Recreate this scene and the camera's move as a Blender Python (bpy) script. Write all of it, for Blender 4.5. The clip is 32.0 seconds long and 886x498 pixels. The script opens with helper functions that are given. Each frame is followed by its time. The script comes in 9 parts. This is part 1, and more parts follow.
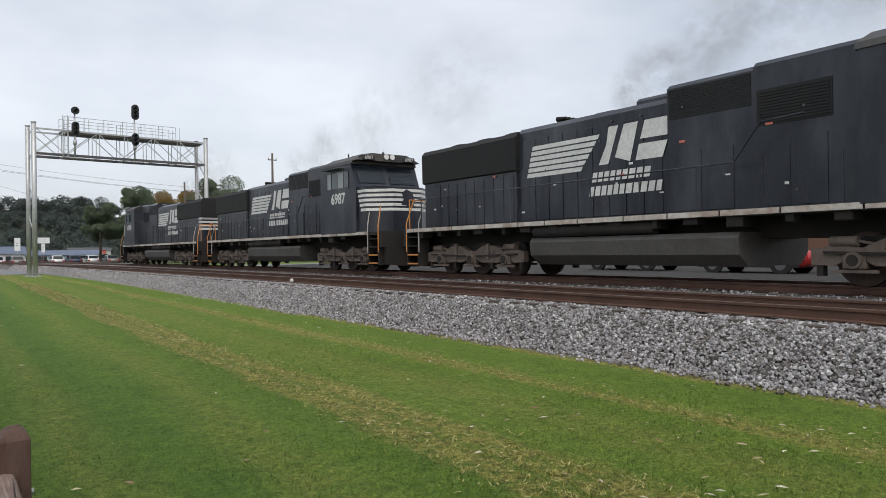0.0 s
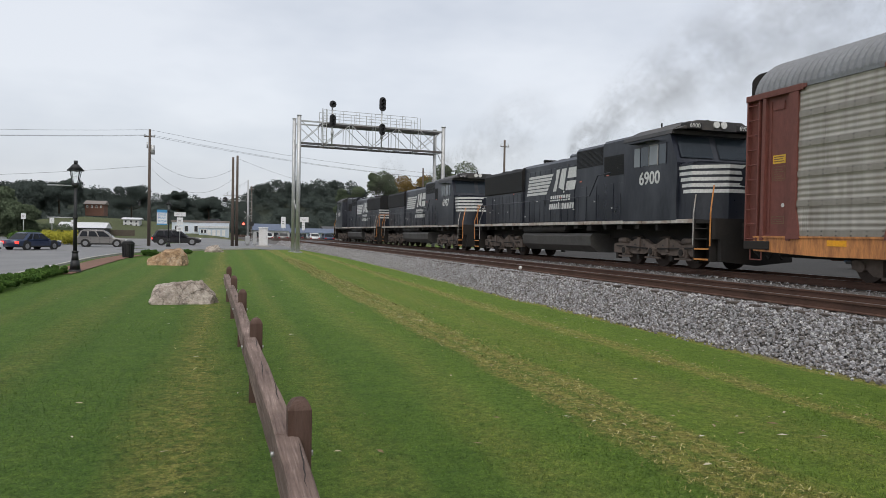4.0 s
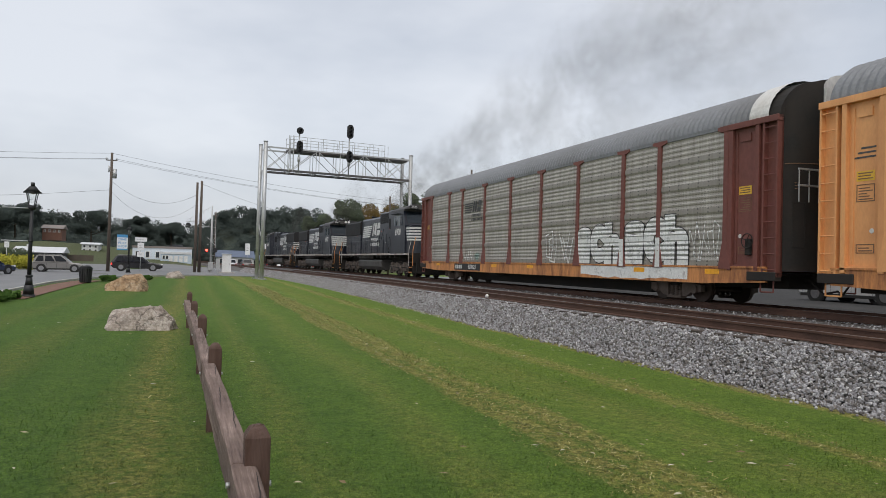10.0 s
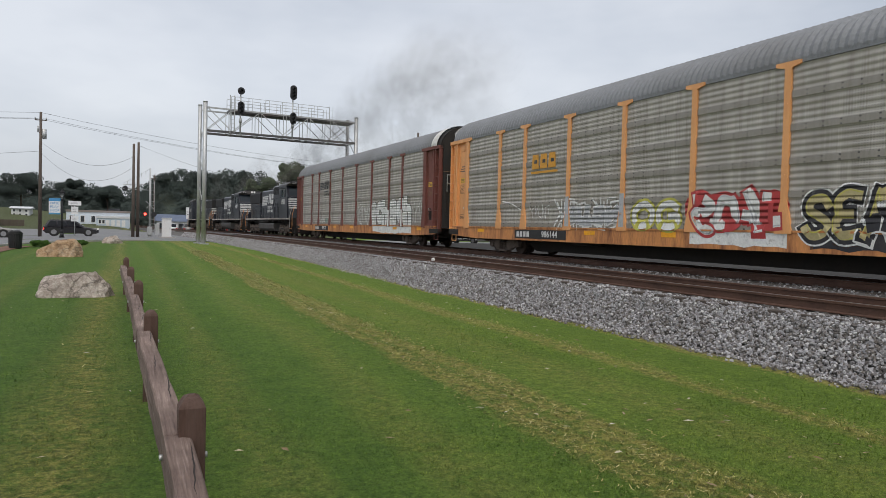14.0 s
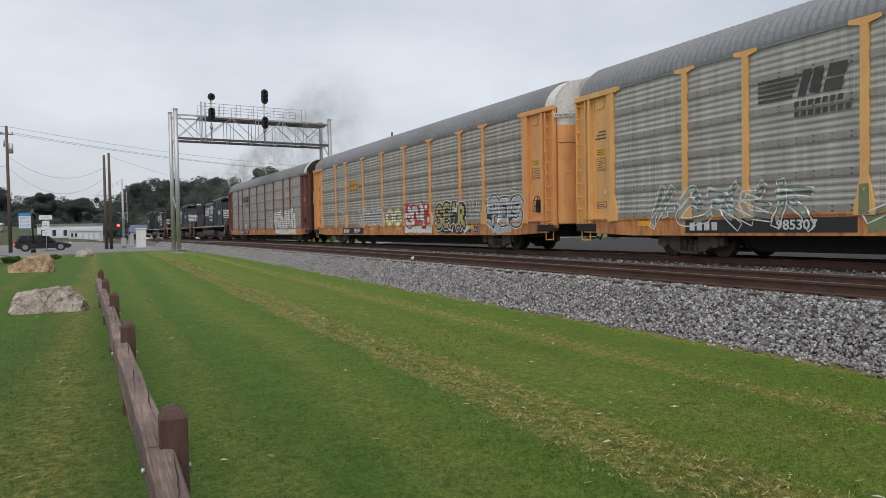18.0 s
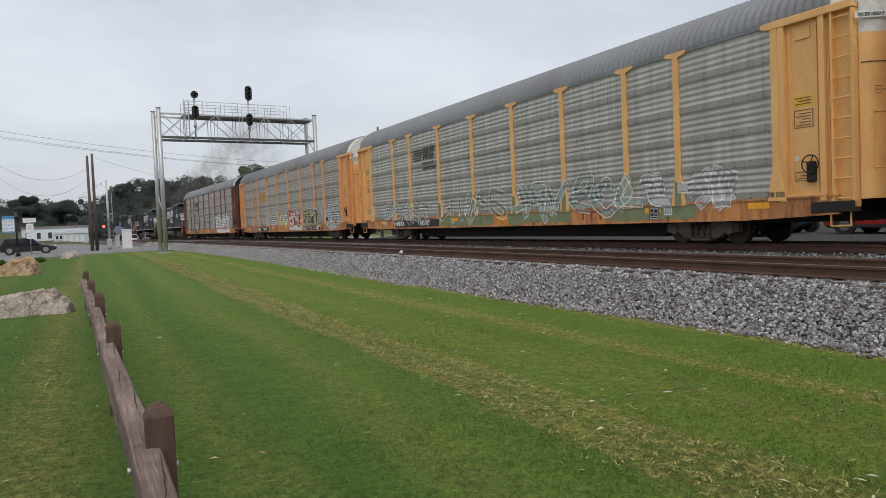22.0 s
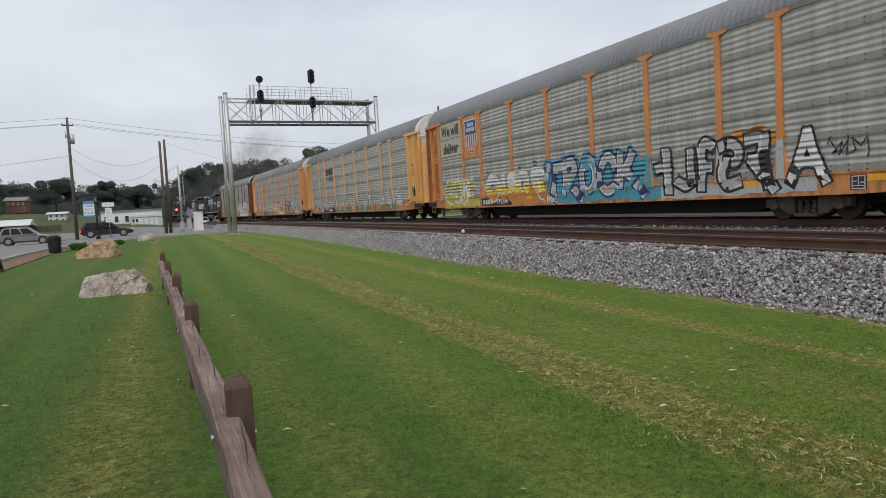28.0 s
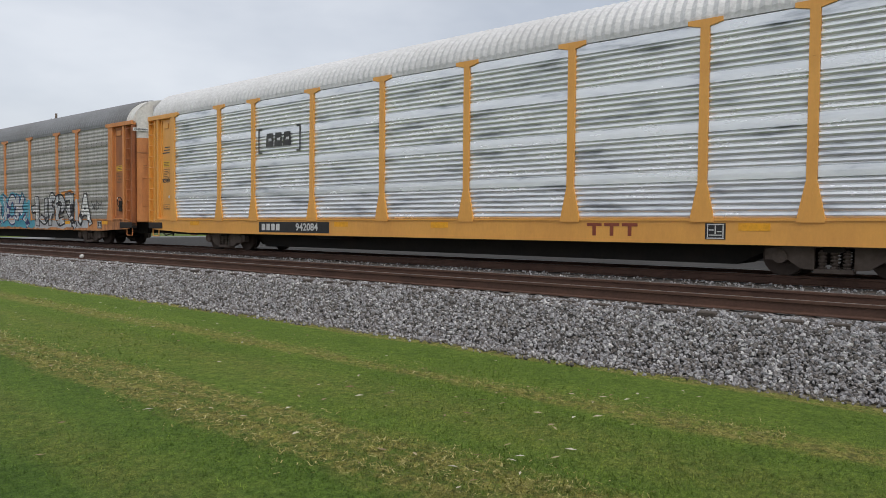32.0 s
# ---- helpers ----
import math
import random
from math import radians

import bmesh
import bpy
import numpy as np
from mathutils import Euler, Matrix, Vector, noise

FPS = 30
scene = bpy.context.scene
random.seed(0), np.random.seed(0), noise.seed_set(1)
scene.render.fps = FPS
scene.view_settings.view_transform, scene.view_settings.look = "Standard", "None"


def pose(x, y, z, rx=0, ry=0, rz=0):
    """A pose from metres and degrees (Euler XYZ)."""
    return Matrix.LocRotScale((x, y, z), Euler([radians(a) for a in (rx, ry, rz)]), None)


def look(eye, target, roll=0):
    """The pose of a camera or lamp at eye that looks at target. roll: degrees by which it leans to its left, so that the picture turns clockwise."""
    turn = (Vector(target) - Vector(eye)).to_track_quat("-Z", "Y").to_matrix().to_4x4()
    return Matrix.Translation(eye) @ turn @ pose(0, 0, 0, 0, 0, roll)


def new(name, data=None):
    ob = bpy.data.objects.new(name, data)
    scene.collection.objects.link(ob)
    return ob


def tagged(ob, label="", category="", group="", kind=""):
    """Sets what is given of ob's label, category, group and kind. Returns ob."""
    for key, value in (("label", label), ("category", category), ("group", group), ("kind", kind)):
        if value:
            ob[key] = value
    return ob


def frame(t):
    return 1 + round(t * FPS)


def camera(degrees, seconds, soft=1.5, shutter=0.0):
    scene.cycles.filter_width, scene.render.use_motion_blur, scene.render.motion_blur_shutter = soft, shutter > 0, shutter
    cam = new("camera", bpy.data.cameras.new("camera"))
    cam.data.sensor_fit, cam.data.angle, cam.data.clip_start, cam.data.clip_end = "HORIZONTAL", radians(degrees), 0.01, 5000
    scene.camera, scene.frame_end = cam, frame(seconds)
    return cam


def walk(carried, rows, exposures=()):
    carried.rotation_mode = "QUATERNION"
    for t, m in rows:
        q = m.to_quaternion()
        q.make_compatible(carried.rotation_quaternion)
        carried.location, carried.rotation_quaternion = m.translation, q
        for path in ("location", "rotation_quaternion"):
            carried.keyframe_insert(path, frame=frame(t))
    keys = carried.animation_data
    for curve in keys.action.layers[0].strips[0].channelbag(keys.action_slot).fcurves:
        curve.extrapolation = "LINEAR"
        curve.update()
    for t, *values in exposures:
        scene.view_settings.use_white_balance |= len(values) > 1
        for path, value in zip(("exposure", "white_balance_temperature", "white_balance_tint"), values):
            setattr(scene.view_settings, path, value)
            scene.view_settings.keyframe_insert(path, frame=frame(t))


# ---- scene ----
cam = camera(63.89, 32.0, soft=0.65, shutter=0.0)

# seconds, eye x y z, yaw to the left of the track, pitch up, lean to the right
PATH = [
    (0.0, 0.109, 0.054, 0.802, -35.03, 0.09, 0.80),
    (0.5, 0.161, 0.059, 0.870, -32.73, 2.87, -0.66),
    (1.0, 0.152, 0.151, 0.850, -24.80, -1.31, -0.10),
    (1.5, 0.035, -0.071, 0.883, -17.64, -2.15, 0.65),
    (2.0, -0.012, -0.052, 0.876, -15.29, -1.46, -1.49),
    (2.5, -0.023, -0.133, 0.915, -14.87, -2.72, -0.55),
    (3.0, -0.024, -0.125, 0.933, -14.95, -2.23, -0.64),
    (3.5, -0.028, -0.127, 0.937, -15.90, -1.61, -0.95),
    (5.5, -0.016, -0.040, 0.905, -18.65, -0.53, -0.82),
    (6.0, -0.012, -0.015, 0.896, -19.20, -1.09, -1.08),
    (6.5, -0.013, -0.002, 0.883, -19.34, -1.64, -1.22),
    (7.0, -0.019, -0.001, 0.890, -19.20, -1.42, -1.23),
    (7.5, -0.024, -0.007, 0.890, -19.07, -1.50, -0.85),
    (8.0, -0.014, 0.002, 0.898, -19.07, -1.71, -0.91),
    (8.5, -0.013, 0.010, 0.891, -19.74, -1.22, -0.74),
    (9.0, -0.019, 0.004, 0.898, -18.87, -1.30, -1.25),
    (9.5, -0.010, -0.008, 0.895, -19.68, -1.06, -1.23),
    (10.0, 0.000, -0.001, 0.888, -19.53, 1.25, -1.60),
    (10.5, 0.040, 0.047, 0.898, -22.66, -0.35, -1.55),
    (11.0, 0.043, 0.068, 0.886, -23.44, -1.11, -1.79),
    (11.5, 0.054, 0.043, 0.899, -23.85, -0.82, -1.83),
    (12.0, 0.035, 0.079, 0.869, -24.30, -1.51, -1.78),
    (12.5, 0.036, 0.046, 0.908, -23.67, -0.75, -2.38),
    (13.0, 0.034, 0.052, 0.881, -24.20, -0.67, -2.52),
    (13.5, 0.046, 0.064, 0.887, -24.09, -1.59, -2.24),
    (15.5, 0.066, 0.129, 0.871, -24.19, -0.71, 1.05),
    (16.0, 0.068, 0.150, 0.869, -25.19, -0.66, 0.89),
    (16.5, 0.080, 0.187, 0.860, -25.63, -1.15, 1.20),
    (17.0, 0.076, 0.178, 0.861, -25.55, -1.38, 0.82),
    (17.5, 0.077, 0.197, 0.847, -25.85, -1.27, 1.04),
    (18.0, 0.070, 0.128, 0.868, -25.59, -1.68, 1.00),
    (18.5, 0.082, 0.179, 0.850, -25.90, -1.74, 1.08),
    (19.0, 0.080, 0.182, 0.847, -26.19, -1.94, 1.09),
    (19.5, 0.081, 0.184, 0.836, -25.91, -2.11, 1.38),
    (20.0, 0.087, 0.202, 0.840, -25.98, -2.13, 1.42),
    (20.5, 0.081, 0.183, 0.846, -26.21, -2.04, 1.59),
    (21.0, 0.086, 0.167, 0.844, -26.36, -1.97, 1.71),
    (21.5, 0.089, 0.177, 0.844, -26.43, -2.46, 1.82),
    (22.0, 0.099, 0.176, 0.840, -26.48, -2.22, 2.36),
    (22.5, 0.097, 0.248, 0.815, -26.68, -2.22, 2.51),
    (23.0, 0.092, 0.200, 0.839, -26.43, -2.25, 2.28),
    (23.5, 0.083, 0.157, 0.844, -25.58, -2.44, 2.49),
    (24.0, 0.047, 0.121, 0.852, -22.98, -1.98, 2.23),
    (24.5, -0.022, 0.032, 0.868, -17.63, -2.53, 2.26),
    (26.5, 0.006, 0.035, 0.868, -19.24, -1.54, 2.51),
    (27.0, 0.017, 0.048, 0.856, -19.73, -2.35, 2.84),
    (27.5, 0.046, 0.066, 0.859, -21.38, -2.15, 3.06),
    (28.0, 0.058, 0.081, 0.846, -21.42, -3.66, 3.15),
    (28.5, 0.073, 0.075, 0.857, -23.69, -2.30, 2.85),
    (29.0, 0.072, 0.046, 0.855, -23.65, -2.36, 2.83),
    (29.5, 0.082, 0.075, 0.852, -24.67, -2.54, 2.51),
    (30.0, 0.092, 0.077, 0.851, -25.79, -2.52, 2.74),
    (30.5, 0.092, 0.083, 0.851, -26.65, -2.38, 2.76),
    (31.0, 0.089, 0.076, 0.856, -26.54, -2.42, 2.92),
    (31.5, 0.091, 0.097, 0.837, -27.15, -2.57, 2.45),
    (31.6, 0.116, 0.127, 0.843, -29.39, -1.40, 1.40),
    (31.7, 0.140, 0.157, 0.849, -33.47, -0.23, 0.35),
    (31.8, 0.083, 0.109, 0.851, -38.32, -0.75, 0.07),
    (31.9, 0.026, 0.062, 0.853, -45.15, -1.27, -0.22),
    (32.0, -0.031, 0.014, 0.855, -50.21, -1.79, -0.51),
]


def eye_pose(x, y, z, yaw, pitch, lean):
    a, p = radians(yaw), radians(pitch)
    way = Vector((-math.sin(a) * math.cos(p), math.cos(a) * math.cos(p), math.sin(p)))
    eye = Vector((x, y, z))
    return look(eye, eye + way, -lean)


walk(cam, [(r[0], eye_pose(*r[1:])) for r in PATH], [(0.0, 0.17), (1.2, 0.17), (2.0, 0.11), (3.2, 0.06), (10.0, 0.0), (13.0, -0.03), (32.0, -0.03)])

# ---- light: an overcast sky ----
world = bpy.data.worlds.new("overcast_sky")
scene.world = world
world.use_nodes = True
wn, wl = world.node_tree.nodes, world.node_tree.links
wn.clear()
w_out, w_bg = wn.new("ShaderNodeOutputWorld"), wn.new("ShaderNodeBackground")
w_sky = wn.new("ShaderNodeTexSky")
w_sky.sky_type, w_sky.sun_disc = "NISHITA", False
w_sky.sun_elevation, w_sky.sun_rotation = radians(48), radians(200)
w_sky.air_density, w_sky.dust_density, w_sky.ozone_density = 1.0, 4.0, 1.0
w_co = wn.new("ShaderNodeTexCoord")
w_map = wn.new("ShaderNodeMapping")
w_map.inputs["Scale"].default_value = (1.0, 1.0, 2.6)
w_n1 = wn.new("ShaderNodeTexNoise")
w_n1.inputs["Scale"].default_value, w_n1.inputs["Detail"].default_value = 1.7, 5.0
w_n1.inputs["Roughness"].default_value = 0.55
w_ramp = wn.new("ShaderNodeValToRGB")
w_ramp.color_ramp.elements[0].position, w_ramp.color_ramp.elements[0].color = 0.34, (0.50, 0.535, 0.60, 1)
w_ramp.color_ramp.elements[1].position, w_ramp.color_ramp.elements[1].color = 0.68, (0.775, 0.795, 0.835, 1)
w_mix = wn.new("ShaderNodeMixRGB")
w_mix.inputs[0].default_value = 0.965
wl.new(w_co.outputs["Generated"], w_map.inputs["Vector"])
wl.new(w_map.outputs["Vector"], w_n1.inputs["Vector"])
wl.new(w_n1.outputs["Fac"], w_ramp.inputs["Fac"])
wl.new(w_sky.outputs["Color"], w_mix.inputs[1])
wl.new(w_ramp.outputs["Color"], w_mix.inputs[2])
wl.new(w_mix.outputs["Color"], w_bg.inputs["Color"])
w_bg.inputs["Strength"].default_value = 0.92
wl.new(w_bg.outputs["Background"], w_out.inputs["Surface"])

sun = new("sun", bpy.data.lights.new("sun", "SUN"))
sun.data.energy, sun.data.angle, sun.data.color = 1.62, radians(50), (1.0, 0.96, 0.91)
sun.matrix_world = look((0, 0, 60), (14, 30, 0))

# ---- the line: rail top is z = 0, the track runs along y ----
BEND = 0.00032
NEAR_TRACK, FAR_TRACK = 10.09, 15.09
GAUGE = 0.7175


def bend(y):
    return -BEND * max(y, 0.0) ** 2


def smooth(a):
    a = min(max(a, 0.0), 1.0)
    return a * a * (3 - 2 * a)


def lawn(x, y):
    """Height of the ground."""
    z = -0.80 + 0.13 * min(max((y - 18) / 30, 0), 1)
    z -= 0.30 * smooth((-x - 6) / 5)
    z += 0.022 * max(min(y, 320) - 92, 0) * smooth((4 - x) / 8)
    z += 5.0 * math.exp(-((x + 27) / 16) ** 2 - ((y - 178) / 24) ** 2)
    toe = x - bend(y)
    z -= 0.05 * smooth((toe - 5.5) / 2.0)
    z += 0.45 * smooth((toe - 17.5) / 2.5) * smooth((60 - y) / 8)
    return z


# ---- materials ----
def nodes_of(name):
    m = bpy.data.materials.new(name)
    m.use_nodes = True
    n, l = m.node_tree.nodes, m.node_tree.links
    return m, n, l, n["Principled BSDF"]


def noise_node(n, l, vec, scale, detail=4.0, rough=0.6):
    t = n.new("ShaderNodeTexNoise")
    t.inputs["Scale"].default_value, t.inputs["Detail"].default_value, t.inputs["Roughness"].default_value = scale, detail, rough
    l.new(vec, t.inputs["Vector"])
    return t.outputs["Fac"]


def ramp_node(n, l, fac, stops):
    r = n.new("ShaderNodeValToRGB")
    el = r.color_ramp.elements
    while len(el) < len(stops):
        el.new(0.5)
    for e, (p, c) in zip(el, stops):
        e.position, e.color = p, (*c, 1)
    l.new(fac, r.inputs["Fac"])
    return r.outputs["Color"]


def mix_node(n, l, fac, a, b, kind="MIX"):
    m = n.new("ShaderNodeMixRGB")
    m.blend_type = kind
    for s, v in ((m.inputs[0], fac), (m.inputs[1], a), (m.inputs[2], b)):
        if isinstance(v, (int, float)):
            s.default_value = v
        elif isinstance(v, tuple):
            s.default_value = (*v, 1)
        else:
            l.new(v, s)
    return m.outputs["Color"]


def math_node(n, l, op, a, b=0.0):
    m = n.new("ShaderNodeMath")
    m.operation = op
    for s, v in ((m.inputs[0], a), (m.inputs[1], b)):
        if isinstance(v, (int, float)):
            s.default_value = v
        else:
            l.new(v, s)
    return m.outputs["Value"]


def bump_node(n, l, bsdf, height, strength, dist):
    b = n.new("ShaderNodeBump")
    b.inputs["Strength"].default_value, b.inputs["Distance"].default_value = strength, dist
    l.new(height, b.inputs["Height"])
    l.new(b.outputs["Normal"], bsdf.inputs["Normal"])


def paint(name, colour, rough=0.5, metal=0.0, dirt=(0.12, 0.09, 0.07), dirty=0.35, grain=9.0, coarse=0.8, bump=0.15, stretch=(1, 1, 1), var=0.0, tone=0.78):
    """A worn surface: base colour, broad dirt with a shape of its own, fine grain and relief."""
    m, n, l, b = nodes_of(name)
    co = n.new("ShaderNodeTexCoord")
    mp = n.new("ShaderNodeMapping")
    mp.inputs["Scale"].default_value = stretch
    l.new(co.outputs["Object"], mp.inputs["Vector"])
    v = mp.outputs["Vector"]
    broad = noise_node(n, l, v, coarse, 6.0, 0.65)
    fine = noise_node(n, l, v, grain, 5.0, 0.7)
    dark = tuple(c * tone for c in colour)
    light = tuple(min(1, c * (1.55 - tone * 0.55)) for c in colour)
    base = ramp_node(n, l, fine, [(0.3, dark), (0.7, light)])
    mask = ramp_node(n, l, broad, [(0.42, (0, 0, 0)), (0.72, (1, 1, 1))])
    amount = math_node(n, l, "MULTIPLY", mask, dirty)
    base = mix_node(n, l, amount, base, dirt)
    if var:
        oi = n.new("ShaderNodeObjectInfo")
        k = math_node(n, l, "ADD", math_node(n, l, "MULTIPLY", oi.outputs["Random"], var), 1 - var / 2)
        base = mix_node(n, l, 1.0, base, k, "MULTIPLY")
    l.new(base, b.inputs["Base Color"])
    b.inputs["Metallic"].default_value = metal
    r = math_node(n, l, "ADD", math_node(n, l, "MULTIPLY", broad, 0.3), rough - 0.15)
    l.new(r, b.inputs["Roughness"])
    if bump:
        bump_node(n, l, b, fine, bump, 0.01)
    return m


def glow(name, colour, strength):
    m, n, l, b = nodes_of(name)
    b.inputs["Base Color"].default_value = (*colour, 1)
    b.inputs["Emission Color"].default_value = (*colour, 1)
    b.inputs["Emission Strength"].default_value = strength
    return m


def glass(name, tint=(0.03, 0.035, 0.04), rough=0.08):
    m, n, l, b = nodes_of(name)
    b.inputs["Base Color"].default_value = (*tint, 1)
    b.inputs["Roughness"].default_value = rough
    b.inputs["Specular IOR Level"].default_value = 0.6
    return m


def lawn_material(name, blades=False):
    m, n, l, b = nodes_of(name)
    co = n.new("ShaderNodeTexCoord")
    v = co.outputs["Object"]
    sep = n.new("ShaderNodeSeparateXYZ")
    l.new(v, sep.inputs["Vector"])
    mp = n.new("ShaderNodeMapping")
    mp.inputs["Scale"].default_value = (1.0, 0.18, 1.0)
    l.new(v, mp.inputs["Vector"])
    broad = noise_node(n, l, mp.outputs["Vector"], 0.9, 4.0, 0.6)
    mid = noise_node(n, l, v, 3.0, 5.0, 0.7)
    fine = noise_node(n, l, v, 45.0, 5.0, 0.75)
    wob = math_node(n, l, "MULTIPLY", math_node(n, l, "SUBTRACT", broad, 0.5), 1.1)
    x = math_node(n, l, "ADD", sep.outputs["X"], wob)
    tone = math_node(n, l, "ADD", math_node(n, l, "MULTIPLY", math_node(n, l, "SINE", math_node(n, l, "MULTIPLY", x, 3.3)), 0.08), mid)
    base = ramp_node(n, l, tone, [(0.15, (0.082, 0.135, 0.025)), (0.55, (0.123, 0.179, 0.034)), (0.95, (0.182, 0.226, 0.046))])
    # deeper green away from the line, drier towards it
    rich = n.new("ShaderNodeMapRange")
    rich.inputs["From Min"].default_value, rich.inputs["From Max"].default_value = -0.5, 6.0
    l.new(math_node(n, l, "ADD", x, math_node(n, l, "MULTIPLY", mid, 0.8)), rich.inputs["Value"])
    base = mix_node(n, l, 1.0, base, ramp_node(n, l, rich.outputs["Result"], [(0.0, (0.68, 0.84, 0.90)), (0.40, (0.83, 0.97, 0.99)), (1.0, (1.10, 1.15, 1.04))]), "MULTIPLY")
    grain = ramp_node(n, l, fine, [(0.3, (0.48, 0.50, 0.42)), (0.72, (1.42, 1.38, 1.25))])
    base = mix_node(n, l, 1.0, base, grain, "MULTIPLY")
    # rough unmown grass on the far slopes
    wild = n.new("ShaderNodeMapRange")
    wild.inputs["From Min"].default_value, wild.inputs["From Max"].default_value = 88.0, 116.0
    l.new(sep.outputs["Y"], wild.inputs["Value"])
    base = mix_node(n, l, wild.outputs["Result"], base, ramp_node(n, l, mid, [(0.3, (0.050, 0.062, 0.030)), (0.7, (0.115, 0.125, 0.060))]))
    # tufts: dark and light clumps a hand's width across
    lumps = noise_node(n, l, v, 16.0, 4.0, 0.7)
    base = mix_node(n, l, 1.0, base, ramp_node(n, l, lumps, [(0.34, (0.62, 0.66, 0.60)), (0.52, (1.0, 1.0, 1.0)), (0.68, (1.26, 1.22, 1.15))]), "MULTIPLY")
    # bare brown soil along the foot of the ballast
    bare = math_node(n, l, "MULTIPLY", math_node(n, l, "GREATER_THAN", math_node(n, l, "ADD", sep.outputs["X"], math_node(n, l, "MULTIPLY", mid, 0.9)), 8.28), math_node(n, l, "LESS_THAN", sep.outputs["Y"], 16.0))
    base = mix_node(n, l, math_node(n, l, "MULTIPLY", bare, 0.85), base, ramp_node(n, l, fine, [(0.3, (0.10, 0.075, 0.055)), (0.7, (0.27, 0.21, 0.165))]))
    # strips of dry clippings that run beside the track
    straw_total = None
    for centre, width, amount in ((3.36, 0.24, 1.7), (3.80, 0.30, 1.7), (6.05, 0.34, 1.3), (4.8, 0.7, 0.40), (2.3, 0.45, 0.35), (0.95, 0.35, 0.35), (-0.45, 0.55, 0.75), (-2.6, 0.5, 0.35), (-4.2, 0.5, 0.3), (7.80, 0.22, 1.8)):
        d = math_node(n, l, "DIVIDE", math_node(n, l, "SUBTRACT", x, centre), width)
        g = math_node(n, l, "SUBTRACT", 1.0, math_node(n, l, "ABSOLUTE", d))
        g = math_node(n, l, "MULTIPLY", math_node(n, l, "MAXIMUM", g, 0.0), amount)
        straw_total = g if straw_total is None else math_node(n, l, "MAXIMUM", straw_total, g)
    clump = ramp_node(n, l, noise_node(n, l, v, 7.0, 5.0, 0.75), [(0.36, (0.08, 0.08, 0.08)), (0.56, (1, 1, 1))])
    straw_total = math_node(n, l, "MINIMUM", straw_total, 0.92)
    straw_total = math_node(n, l, "MULTIPLY", straw_total, clump)
    straw = ramp_node(n, l, math_node(n, l, "ADD", math_node(n, l, "MULTIPLY", fine, 0.55), math_node(n, l, "MULTIPLY", lumps, 0.45)), [(0.35, (0.075, 0.076, 0.022)), (0.46, (0.195, 0.185, 0.050)), (0.56, (0.33, 0.29, 0.085)), (0.72, (0.48, 0.42, 0.15))])
    # torn turf in the tracks: shade in the hollows between the clods, painted dark
    hollow_shade = ramp_node(n, l, noise_node(n, l, v, 13.0, 3.0, 0.6), [(0.40, (1, 1, 1)), (0.50, (0, 0, 0))])
    straw = mix_node(n, l, math_node(n, l, "MULTIPLY", hollow_shade, 0.60), straw, (0.062, 0.062, 0.022))
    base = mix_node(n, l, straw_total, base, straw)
    if blades:
        gi = n.new("ShaderNodeNewGeometry")
        base = mix_node(n, l, 1.0, base, ramp_node(n, l, gi.outputs["Random Per Island"], [(0.0, (0.95, 1.00, 0.95)), (0.7, (1.25, 1.28, 1.20)), (1.0, (1.85, 1.75, 1.60))]), "MULTIPLY")
    l.new(base, b.inputs["Base Color"])
    b.inputs["Roughness"].default_value = 0.9 if not blades else 0.6
    b.inputs["Specular IOR Level"].default_value = 0.15
    bump_node(n, l, b, math_node(n, l, "ADD", math_node(n, l, "MULTIPLY", fine, 0.6), lumps), 0.9, 0.05)
    return m


def stone_material(name, stops, island=True):
    m, n, l, b = nodes_of(name)
    co = n.new("ShaderNodeTexCoord")
    fine = noise_node(n, l, co.outputs["Object"], 40.0, 4.0, 0.7)
    if island:
        g = n.new("ShaderNodeNewGeometry")
        tone = g.outputs["Random Per Island"]
    else:
        tone = noise_node(n, l, co.outputs["Object"], 12.0, 4.0, 0.8)
    base = ramp_node(n, l, tone, stops)
    base = mix_node(n, l, 0.5, base, ramp_node(n, l, fine, [(0.25, (0.45, 0.45, 0.45)), (0.75, (1, 1, 1))]), "MULTIPLY")
    l.new(base, b.inputs["Base Color"])
    b.inputs["Roughness"].default_value = 0.85
    bump_node(n, l, b, fine, 0.5, 0.01)
    return m


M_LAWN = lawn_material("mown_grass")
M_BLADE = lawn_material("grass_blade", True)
M_BALLAST = stone_material("ballast_stone", [(0.0, (0.095, 0.085, 0.080)), (0.2, (0.185, 0.165, 0.15)), (0.5, (0.27, 0.262, 0.268)), (0.85, (0.39, 0.385, 0.395)), (1.0, (0.60, 0.59, 0.575))])
M_BED = stone_material("ballast_bed", [(0.3, (0.06, 0.055, 0.05)), (0.7, (0.17, 0.16, 0.15))], island=False)
M_RAIL = paint("rusty_rail", (0.125, 0.066, 0.045), 0.75, 0.3, (0.05, 0.03, 0.025), 0.5, 30, 2.0)
M_RAILTOP = paint("worn_railhead", (0.23, 0.20, 0.18), 0.4, 0.8, (0.12, 0.08, 0.06), 0.4, 30, 2.0)
M_TIE = paint("creosoted_tie", (0.055, 0.043, 0.036), 0.9, 0, (0.11, 0.095, 0.08), 0.5, 25, 1.5, 0.4, (1, 6, 6), var=0.5)
M_ASPHALT = paint("asphalt", (0.165, 0.167, 0.170), 0.85, 0, (0.26, 0.255, 0.25), 0.5, 60, 0.25, 0.3)
